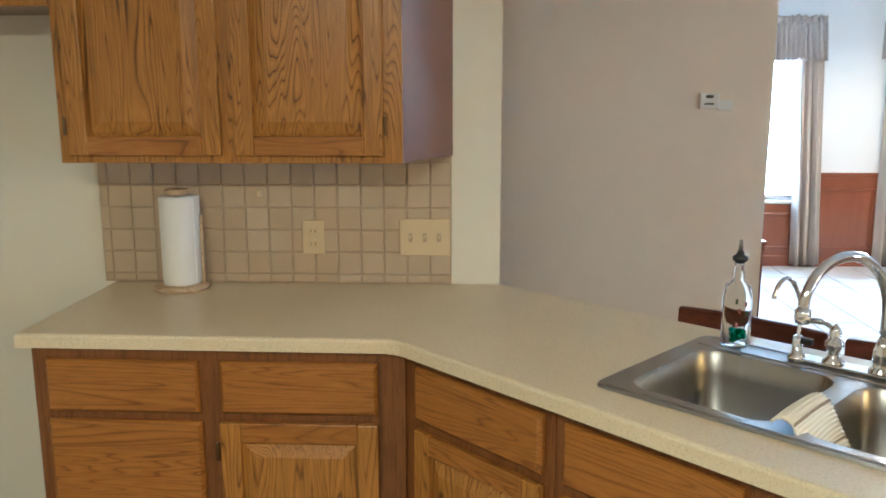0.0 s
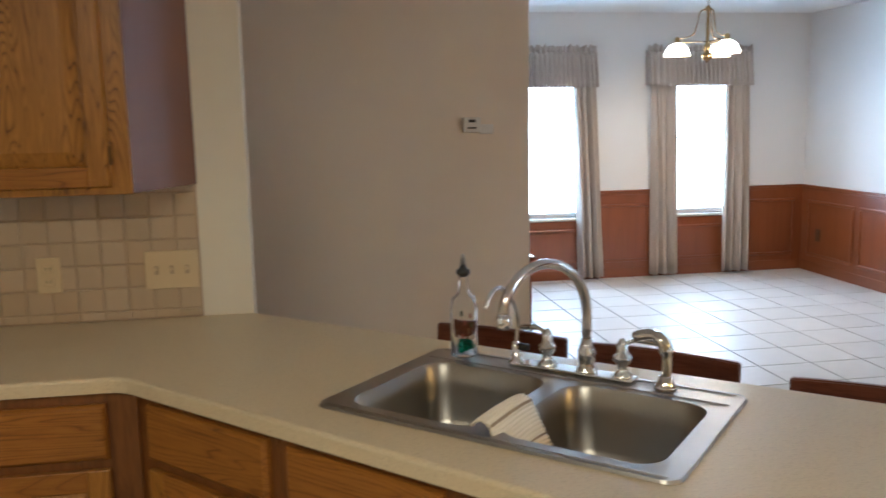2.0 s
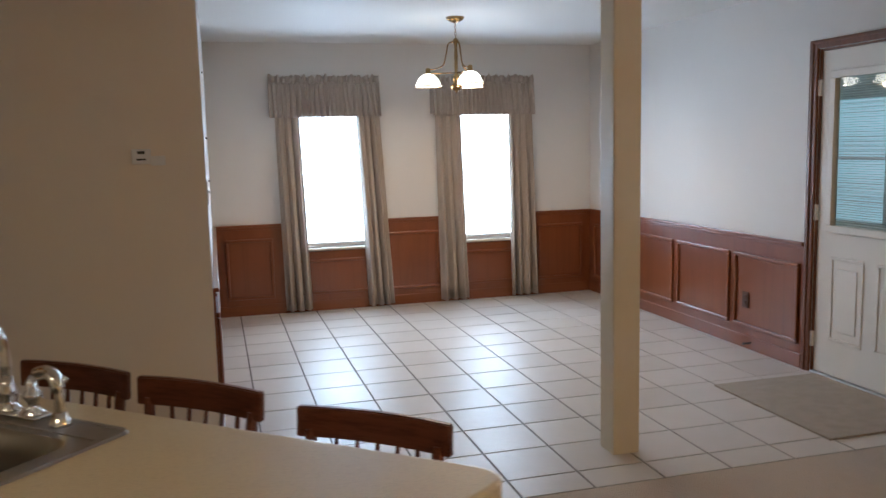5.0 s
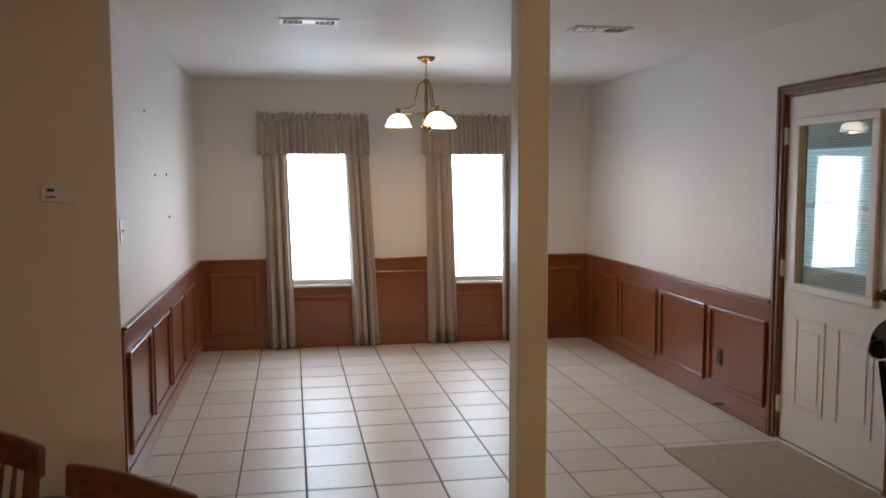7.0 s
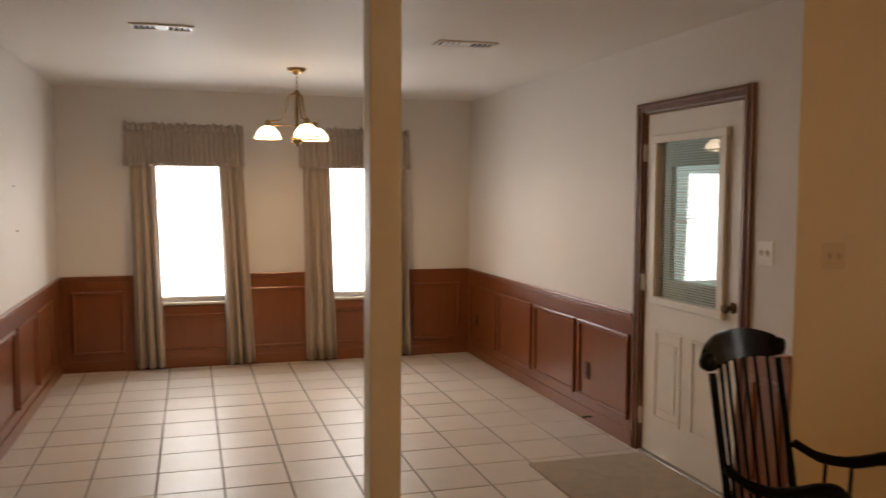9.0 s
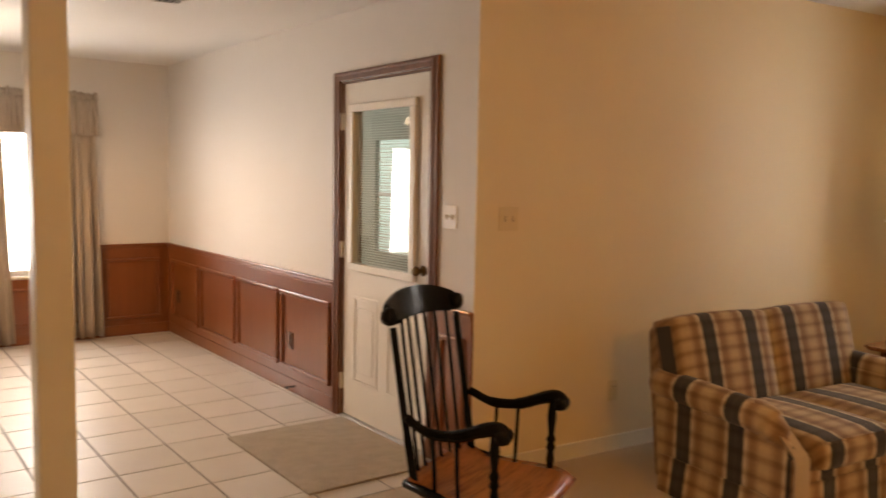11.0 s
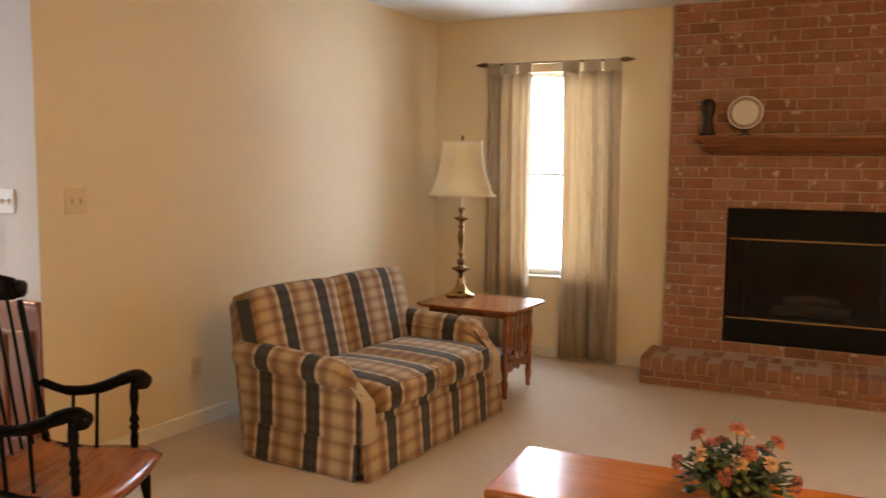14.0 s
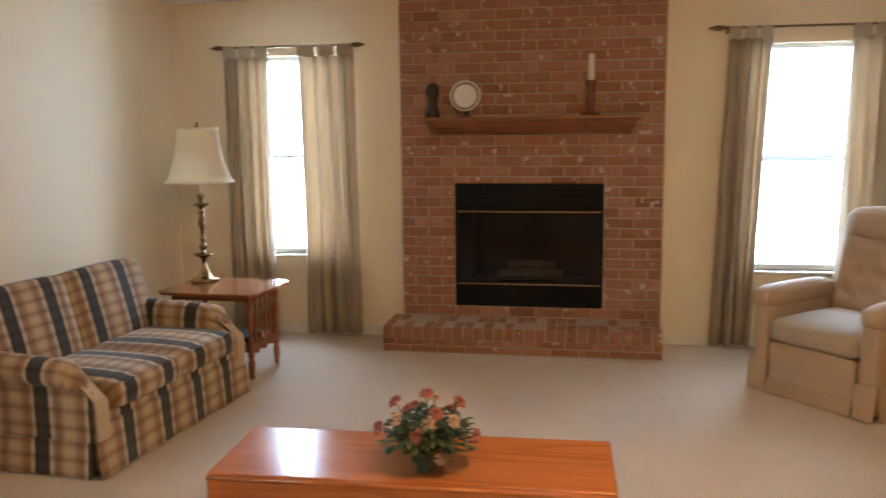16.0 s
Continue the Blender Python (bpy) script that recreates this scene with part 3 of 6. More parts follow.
def drawer_front(parent, x0, x1, z0, z1, y, mat):
    bm = slab(x0, x1, y - 0.020, y, z0, z1)
    es = [e for e in bm.edges if all(abs(v.co.y - (y - 0.020)) < 1e-5 for v in e.verts)]
    bmesh.ops.bevel(bm, geom=es, offset=0.010, segments=3, profile=0.3, affect="EDGES")
    return part("drawer_front", bm, mat, parent)


OAK = (M["oak"], M["oak_h"])
# wall cabinet with a canted end
uc = thing("wall_cabinet", "honey oak wall cabinet with two raised-panel doors and a canted end", "cabinet", pose(0, 0, 0))
_bm = bmesh.new()
prism(_bm, [(-1.333, 1.745), (-0.352, 1.745), (-0.218, 2.046), (-1.333, 2.046)], 1.335, 2.12)
part("body", _bm, M["oak_side"], uc)
part("face_frame", slab(-1.333, -0.347, 1.738, 1.748, 1.3335, 2.118, 0.002), M["oak"], uc)
for _x0, _x1, _hx in ((-1.300, -0.861, -1.306), (-0.822, -0.400, -0.394)):
    _dr = raised_panel(uc, "cabinet_door", _x0, _x1, 1.356, 2.09, 1.738, OAK)
    hinge(_dr, _hx, 1.738, 1.44)
    hinge(_dr, _hx, 1.738, 2.0)
oc = thing("fridge_cabinet", "honey oak cabinet over the empty fridge space", "cabinet", pose(0, 0, 0))
part("body", slab(-2.25, -1.336, 1.748, 2.046, 1.772, 2.12), M["oak_side"], oc)
part("face_frame", slab(-2.25, -1.336, 1.738, 1.748, 1.770, 2.118, 0.002), M["oak"], oc)
raised_panel(oc, "cabinet_door", -1.80, -1.36, 1.80, 2.09, 1.738, OAK)
raised_panel(oc, "cabinet_door", -2.23, -1.82, 1.80, 2.09, 1.738, OAK)

# base cabinet along the wall
bc = thing("base_cabinet", "honey oak base cabinet with two drawers over doors", "cabinet", pose(0, 0, 0))
part("body", slab(-1.305, -0.36, 1.467, 2.04, 0.10, 0.876), M["oak_side"], bc)
part("face_frame", slab(-1.310, -0.318, 1.447, 1.467, 0.10, 0.8765, 0.002), M["oak_frame"], bc)
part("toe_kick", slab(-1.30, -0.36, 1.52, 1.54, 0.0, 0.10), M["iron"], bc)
drawer_front(bc, -1.270, -0.861, 0.702, 0.845, 1.447, M["oak_h"])
drawer_front(bc, -0.804, -0.390, 0.702, 0.845, 1.447, M["oak_h"])
_dr = raised_panel(bc, "cabinet_door", -0.810, -0.390, 0.125, 0.678, 1.447, OAK)
hinge(_dr, -0.816, 1.447, 0.60)
drawer_front(bc, -1.274, -0.858, 0.40, 0.678, 1.447, M["oak_h"])
drawer_front(bc, -1.274, -0.858, 0.125, 0.38, 1.447, M["oak_h"])

# peninsula units, seen along the angled front
PEN = Matrix.Translation((CF.x + 0.042 * D2.x, CF.y + 0.042 * D2.y, 0)) @ pose(0, 0, 0, 0, 0, PEN_DEG)


def peninsula_unit(x0, x1, bays, label, first=False):
    u = thing("base_cabinet", label, "cabinet", PEN, "peninsula cabinets")
    part("body", slab(x0 + (0.12 if first else 0.0), x1, 0.022, 0.55, 0.10, 0.690), M["oak_side"], u)
    part("face_frame", slab(x0, x1, 0.0, 0.020, 0.10, 0.8765, 0.002), M["oak_frame"], u)
    part("back_panel", slab(x0 + (0.30 if first else 0.0), x1, 0.552, 0.570, 0.0, 0.874), M["oak_side"], u)
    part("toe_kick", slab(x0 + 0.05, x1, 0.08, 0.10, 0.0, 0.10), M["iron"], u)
    for a, b in bays:
        drawer_front(u, a, b, 0.705, 0.846, 0.0, M["oak_h"])
        raised_panel(u, "cabinet_door", a, b, 0.13, 0.680, 0.0, OAK)
    return u


peninsula_unit(-0.012, 0.498, [(0.045, 0.470)], "honey oak corner base cabinet with one drawer and door", True)
peninsula_unit(0.500, 1.420, [(0.530, 0.935), (0.975, 1.390)], "honey oak sink base cabinet with two false drawer fronts")
peninsula_unit(1.422, 1.900, [(1.450, 1.870)], "honey oak end base cabinet with one drawer and door")

# counter with the sink cut-out
SINK = pose(0.577, 1.032, 0.915, 0, 0, -42.0)


def fillet(p, a, b, r, n=6):
    """Rounded corner at p between the directions to a and b."""
    p, a, b = Vector(p), Vector(a), Vector(b)
    u, v = (a - p).normalized(), (b - p).normalized()
    return [tuple((1 - t) ** 2 * (p + r * u) + 2 * t * (1 - t) * p + t * t * (p + r * v)) for t in [k / n for k in range(n + 1)]]


_fe = CF + 2.0 * D1
_be = Vector((1.745, 0.485))
outer = [(-1.343, 2.044), (-1.343, 1.43)] + fillet((CF.x, CF.y), (-1.3, 1.43), (_fe.x, _fe.y), 0.04, 4)
outer += fillet((_fe.x, _fe.y), (CF.x, CF.y), (_be.x, _be.y), 0.10) + fillet((_be.x, _be.y), (_fe.x, _fe.y), (XK, YK), 0.09) + [(XK + 0.002, YK - 0.002)]
inner = [tuple((SINK @ Vector((x, y, 0)))[:2]) for x, y in ((-0.36, -0.225), (-0.36, 0.225), (0.36, 0.225), (0.36, -0.225))]
bm = bmesh.new()
loops = []
for ring in (outer, inner):
    vs = [bm.verts.new((x, y, 0.915)) for x, y in ring]
    loops.append([bm.edges.new((vs[k], vs[(k + 1) % len(vs)])) for k in range(len(vs))])
bmesh.ops.triangle_fill(bm, use_beauty=True, edges=loops[0] + loops[1])
_inside = [f for f in bm.faces if abs((SINK.inverted() @ f.calc_center_median()).x) < 0.34 and abs((SINK.inverted() @ f.calc_center_median()).y) < 0.20]
bmesh.ops.delete(bm, geom=_inside, context="FACES_ONLY")
_edge = set(loops[0])
r = bmesh.ops.extrude_face_region(bm, geom=list(bm.faces))
low = [g for g in r["geom"] if isinstance(g, bmesh.types.BMVert)]
bmesh.ops.translate(bm, verts=low, vec=(0, 0, -0.038))
bmesh.ops.recalc_face_normals(bm, faces=bm.faces)
_top = [e for e in bm.edges if all(v.co.z > 0.9 for v in e.verts) and sum(abs(f.normal.z) > 0.9 for f in e.link_faces) == 1 and min(((SINK.inverted() @ v.co).xy.length for v in e.verts)) > 0.40]
_top = [e for e in _top if not all(abs(abs((SINK.inverted() @ v.co).x) - 0.36) < 1e-3 and abs(abs((SINK.inverted() @ v.co).y) - 0.225) < 1e-3 for v in e.verts)]
bmesh.ops.bevel(bm, geom=_top, offset=0.009, segments=3, profile=0.5, affect="EDGES")
_band = bm.copy()
bmesh.ops.delete(bm, geom=[f for f in bm.faces if f.calc_center_median().z < 0.9145 and f.normal.z > -0.5], context="FACES_ONLY")
_band.normal_update()
bmesh.ops.delete(_band, geom=[f for f in _band.faces if not (f.calc_center_median().z < 0.9145 and f.normal.z > -0.5)], context="FACES")
counter = single("countertop", bm, M["laminate"], "speckled beige laminate countertop bending into a peninsula", "countertop")
part("front_edge", _band, M["laminate"], counter, "rounded laminate front edge")

# sink
sink = thing("kitchen_sink", "double-bowl stainless steel sink set in the counter", "sink", SINK)
bm = bmesh.new()


def rounded(x0, x1, y0, y1, r, z, n=5):
    pts = []
    for cx, cy, a0 in ((x1 - r, y0 + r, -90), (x1 - r, y1 - r, 0), (x0 + r, y1 - r, 90), (x0 + r, y0 + r, 180)):
        pts += [(cx + r * math.cos(math.radians(a0 + 90 * k / n)), cy + r * math.sin(math.radians(a0 + 90 * k / n)), z) for k in range(n + 1)]
    return pts


BOWLS = ((-0.345, -0.022), (0.022, 0.345))
rings = [rounded(-0.392, 0.392, -0.250, 0.250, 0.03, 0.007)] + [rounded(a, b, -0.208, 0.145, 0.055, 0.006) for a, b in BOWLS]
es, hole_rings = [], []
for ring in rings:
    vs = [bm.verts.new(p) for p in ring]
    hole_rings.append(vs)
    es += [bm.edges.new((vs[k], vs[(k + 1) % len(vs)])) for k in range(len(vs))]
bmesh.ops.triangle_fill(bm, use_beauty=True, edges=es)
kill = [f for f in bm.faces if any(a + 0.03 < f.calc_center_median().x < b - 0.03 and -0.18 < f.calc_center_median().y < 0.115 for a, b in BOWLS) and all(any(v in h for h in hole_rings[1:]) for v in f.verts)]
bmesh.ops.delete(bm, geom=kill, context="FACES_ONLY")
vs = hole_rings[0]
lowr = [bm.verts.new((v.co.x * 1.008, v.co.y * 1.012, 0.001)) for v in vs]
for k in range(len(vs)):
    bm.faces.new((vs[k], lowr[k], lowr[(k + 1) % len(vs)], vs[(k + 1) % len(vs)]))
bmesh.ops.recalc_face_normals(bm, faces=bm.faces)
if sum(f.normal.z for f in bm.faces) < 0:
    bmesh.ops.reverse_faces(bm, faces=bm.faces)
part("rim", bm, M["steel"], sink)
for a, b in BOWLS:
    bm = bmesh.new()
    prev = None
    for inset, z, r in ((0.0, 0.006, 0.055), (0.004, -0.002, 0.055), (0.012, -0.05, 0.055), (0.02, -0.13, 0.055), (0.035, -0.165, 0.06), (0.065, -0.178, 0.07)):
        cur = [bm.verts.new(p) for p in rounded(a + inset, b - inset, -0.208 + inset, 0.145 - inset, r, z)]
        if prev:
            for k in range(len(cur)):
                bm.faces.new((prev[k], prev[(k + 1) % len(cur)], cur[(k + 1) % len(cur)], cur[k]))
        prev = cur
    bm.faces.new(prev)
    bowl = part("bowl", bm, M["steel"], sink, "", True)
    bm = lathe(bmesh.new(), [(0.045, -0.177), (0.045, -0.174), (0.030, -0.175), (0.012, -0.176)], 20, Matrix.Translation(((a + b) / 2, -0.03, 0)))
    part("drain", bm, M["chrome"], bowl)
bm = bmesh.new()
for y in (-0.237, 0.167, 0.237):
    tube(bm, [(-0.37, y, 0.006), (0.37, y, 0.006)], 0.0035, 6)
part("rim_bead", bm, M["steel"], sink)

# faucet set on the deck
fa = thing("kitchen_faucet", "chrome gooseneck faucet with two lever handles", "faucet", SINK @ Matrix.Translation((0, 0, 0.007)))
part("deck_plate", slab(-0.135, 0.15, 0.195, 0.245, 0.0, 0.008, 0.003), M["chrome"], fa)
bm = lathe(bmesh.new(), [(0.026, 0.006), (0.026, 0.012), (0.018, 0.020), (0.020, 0.035), (0.021, 0.055), (0.015, 0.070), (0.013, 0.085)], 20, Matrix.Translation((0.032, 0.222, 0)))
part("base", bm, M["chrome"], fa, "", True)
_sb, _se = Vector((0.032, 0.222, 0)), Vector((-0.046, -0.040, 0))
arc = [(0.032, 0.222, 0.08), (0.032, 0.222, 0.14)]
for a in range(12, 169, 12):
    p = _sb.lerp(_se, 0.5 - 0.5 * math.cos(math.radians(a)))
    arc.append((p.x, p.y, 0.14 + 0.118 * math.sin(math.radians(a)) + 0.045 * a / 180))
arc.append((_se.x, _se.y, 0.185))
spout = part("spout", tube(bmesh.new(), smooth_path(arc, 2), 0.0112, 12), M["chrome"], fa, "", True)
bm = lathe(bmesh.new(), [(0.013, 0.0), (0.016, 0.006), (0.016, 0.024), (0.012, 0.032)], 16, Matrix.Translation((_se.x, _se.y, 0.158)))
part("aerator", bm, M["chrome"], spout, "", True)
for hx, turn in ((-0.068, 165), (0.12, 20)):
    bm = lathe(bmesh.new(), [(0.024, 0.006), (0.024, 0.012), (0.013, 0.022), (0.012, 0.034), (0.020, 0.046), (0.021, 0.056), (0.012, 0.066), (0.014, 0.080), (0.008, 0.092), (0.003, 0.098)], 18, Matrix.Translation((hx, 0.22, 0)))
    hd = part("handle", bm, M["chrome"], fa, "", True)
    a = math.radians(turn)
    bm = tube(bmesh.new(), smooth_path([(hx, 0.22, 0.080), (hx + 0.03 * math.cos(a), 0.22 + 0.03 * math.sin(a), 0.094), (hx + 0.085 * math.cos(a), 0.22 + 0.085 * math.sin(a), 0.088)], 6), [0.005] * 7 + [0.0075] * 5 + [0.006], 10)
    part("lever", bm, M["chrome"], hd, "", True)
sp = thing("side_sprayer", "chrome side sprayer standing in its sink hole", "sprayer", SINK @ pose(0.225, 0.205, 0.007))
part("collar", lathe(bmesh.new(), [(0.024, 0.0), (0.024, 0.008), (0.016, 0.018), (0.014, 0.03)], 18), M["chrome"], sp, "", True)
part("wand", tube(bmesh.new(), smooth_path([(0, 0, 0.02), (0.002, 0, 0.07), (-0.008, 0, 0.105), (-0.035, 0.004, 0.118), (-0.075, 0.006, 0.108)], 6), [0.011] * 8 + [0.015] * 8 + [0.013] * 8 + [0.011], 12), M["chrome"], sp, "", True)
ff = thing("filter_faucet", "thin chrome drinking-water faucet with a hooked spout", "faucet", SINK @ pose(-0.145, 0.208, 0.007))
part("base", lathe(bmesh.new(), [(0.020, 0.0), (0.020, 0.010), (0.012, 0.016), (0.012, 0.050), (0.009, 0.058)], 16), M["chrome"], ff, "", True)
part("valve", slab(-0.008, 0.034, -0.009, 0.009, 0.040, 0.056, 0.004), M["dark_plastic"], ff, "black push lever")
part("spout", tube(bmesh.new(), smooth_path([(0, 0, 0.05), (0, 0.005, 0.12), (-0.002, -0.03, 0.175), (-0.004, -0.075, 0.205), (-0.006, -0.115, 0.198), (-0.008, -0.138, 0.168)], 6), 0.005, 10), M["chrome"], ff, "", True)

bo = thing("glass_bottle", "clear glass bottle with green marbles and a dark stopper", "bottle", pose(0.499, 1.392, 0.922))
part("bottle_body", lathe(bmesh.new(), [(0.030, 0.0), (0.035, 0.004), (0.035, 0.120), (0.030, 0.150), (0.014, 0.165), (0.011, 0.205), (0.014, 0.212), (0.009, 0.212), (0.008, 0.20), (0.011, 0.162), (0.026, 0.145), (0.031, 0.118), (0.031, 0.008)], 24), M["clear"], bo, "", True)
bm = bmesh.new()
random.seed(5)
for _k in range(16):
    a, rr = random.uniform(0, 6.28), random.uniform(0.004, 0.021)
    bmesh.ops.create_icosphere(bm, subdivisions=2, radius=0.0085, matrix=Matrix.Translation((rr * math.cos(a), rr * math.sin(a), random.uniform(0.016, 0.034))))
part("marbles", bm, M["green_glass"], bo, "green marbles at the bottom", True)
for _x, _z, _m in ((-0.010, 0.060, "bloom"), (0.006, 0.072, "brass"), (-0.004, 0.094, "bloom"), (0.012, 0.088, "leaf"), (0.010, 0.112, "bloom"), (-0.012, 0.118, "leaf")):
    part("painted_motif", slab(_x - 0.003, _x + 0.003, -0.0345, -0.0335, _z - 0.007, _z + 0.006, 0.0004), M[_m], bo)
part("stopper", lathe(bmesh.new(), [(0.009, 0.205), (0.018, 0.213), (0.018, 0.222), (0.010, 0.226), (0.007, 0.236)], 16), M["dark_plastic"], bo, "dark rubber stopper", True)
part("pourer", lathe(bmesh.new(), [(0.006, 0.236), (0.005, 0.255), (0.0035, 0.262)], 12), M["steel"], bo, "", True)

# dish towel over the divider
bm = bmesh.new()
nx, ny = 72, 14
grid = []
for j in range(ny + 1):
    row = []
    v = j / ny
    for i in range(nx + 1):
        s = -0.026 + 0.165 * i / nx
        if s < -0.018:
            x, z = -0.020 + (s + 0.018) * 0.5, 0.020 + (s + 0.018) * 0.85
        elif s < 0.020:
            x, z = s, 0.020 + 0.008 * math.cos(s * 78)
        else:
            x, z = 0.021 + (s - 0.020) * 0.50, 0.020 - (s - 0.020) * 0.86
        rib = 0.0016 * math.sin(2 * math.pi * s / 0.0085)
        fold = 0.005 * math.sin(5 * v + s * 9) * max(0.0, s) / 0.13
        yy = -0.215 + (0.175 + 0.10 * max(0.0, s)) * v - 0.02 * max(0.0, s) / 0.13
        row.append(bm.verts.new((x + 0.6 * rib + fold, yy, z + rib + 0.004 + 0.004 * math.sin(3.1 * v))))
    grid.append(row)
for j in range(ny):
    for i in range(nx):
        f = bm.faces.new((grid[j][i], grid[j][i + 1], grid[j + 1][i + 1], grid[j + 1][i]))
        f.material_index = 1 if i in (20, 21, 52, 53) else 0
shell(bm, 0.005)
single("dish_towel", bm, [M["towel"], M["towel_stripe"]], "cream ribbed dish towel with brown stripes over the sink divider", "towel", SINK, smooth=True)

# paper towel on its stand
pt = thing("paper_towel_holder", "pale wooden paper towel stand holding a white roll", "paper towels", pose(-1.082, 1.947, 0.915))
part("base", lathe(bmesh.new(), [(0.081, 0.0), (0.086, 0.004), (0.086, 0.012), (0.079, 0.018)], 32), M["pale_wood"], pt, "", True)
part("roll", lathe(bmesh.new(), [(0.022, 0.0185), (0.056, 0.0185), (0.0572, 0.024), (0.0572, 0.292), (0.056, 0.298), (0.022, 0.298)], 36, cap=False), M["paper"], pt, "white paper towel roll", True)
part("loose_sheet", slab(0.0535, 0.0590, -0.02, 0.035, 0.02, 0.296, 0.002), M["paper"], pt)
part("dowel", lathe(bmesh.new(), [(0.010, 0.018), (0.010, 0.30), (0.036, 0.302), (0.038, 0.308), (0.038, 0.316), (0.034, 0.320)], 24), M["pale_wood"], pt, "", True)
part("tear_bar", tube(bmesh.new(), [(0.068, 0.012, 0.016), (0.068, 0.012, 0.235)], 0.005, 10), M["pale_wood"], pt)


def plate(name, label, m, w, h, material, kind_of, gangs=1):
    """A wall plate; its front looks towards local -y."""
    t = thing(name, label, "outlet" if kind_of == "outlet" else "light switch", m)
    part("cover_plate", slab(-w / 2, w / 2, -0.006, 0.0, -h / 2, h / 2, 0.003), material, t)
    for g in range(gangs):
        cx = (g - (gangs - 1) / 2) * 0.046
        if kind_of == "outlet":
            for dz in (-0.020, 0.020):
                s = part("socket", slab(cx - 0.016, cx + 0.016, -0.009, -0.006, dz - 0.014, dz + 0.014, 0.003), material, t)
                bm = bmesh.new()
                box(bm, cx - 0.0075, cx - 0.0055, -0.0095, -0.009, dz - 0.003, dz + 0.006)
                box(bm, cx + 0.0055, cx + 0.0075, -0.0095, -0.009, dz - 0.003, dz + 0.006)
                part("slots", bm, M["dark_plastic"], s)
        else:
            box_ = slab(cx - 0.006, cx + 0.006, -0.008, -0.006, -0.014, 0.014, 0.001)
            part("toggle_slot", box_, M["wgrout"], t)
            part("toggle", slab(cx - 0.0035, cx + 0.0035, -0.020, -0.007, -0.001, 0.009, 0.0015), material, t)
    return t


plate("wall_outlet", "almond double wall outlet on the tiled backsplash", pose(-0.671, 2.037, 1.068), 0.072, 0.112, M["almond"], "outlet")
plate("light_switch", "almond triple light switch plate on the tiled backsplash", pose(-0.308, 2.037, 1.070), 0.163, 0.120, M["almond"], "switch", 3)
single("wall_hook", slab(-0.853, -0.838, 2.026, 2.038, 1.200, 1.224, 0.003), M["almond"], "tiny almond adhesive hook on the tiles", "hook")
th = thing("thermostat", "white wall thermostat with a small dark display", "thermostat", pose(0.935, YG - 0.004, 1.482))
part("housing", slab(-0.068, 0.018, -0.026, 0.0, -0.030, 0.042, 0.004), M["white_plastic"], th)
part("sub_base", slab(0.016, 0.082, -0.015, 0.0, -0.038, 0.008, 0.003), M["white_plastic"], th)
part("display", slab(-0.042, -0.008, -0.0275, -0.0255, 0.018, 0.032, 0.0005), M["dark_plastic"], th)
part("slider", slab(-0.048, -0.004, -0.0275, -0.0255, -0.012, -0.004, 0.0005), M["dark_plastic"], th)
# ceiling fixture of the kitchen, out of view, its form assumed
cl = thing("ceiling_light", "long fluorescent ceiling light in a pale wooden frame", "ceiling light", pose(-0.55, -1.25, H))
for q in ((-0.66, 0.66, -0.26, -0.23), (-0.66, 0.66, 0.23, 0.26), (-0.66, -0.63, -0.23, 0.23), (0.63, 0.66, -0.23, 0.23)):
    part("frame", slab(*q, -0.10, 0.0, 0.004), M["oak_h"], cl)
# rim added above the warm fill lamp, no such fixture is known
cl = thing("ceiling_light", "unseen brass rim added over the warm fill lamp", "ceiling light", pose(4.10, -1.70, H))
part("rim", lathe(bmesh.new(), [(0.17, -0.03), (0.18, -0.02), (0.18, 0.0)], 32), M["brass"], cl, "", True)


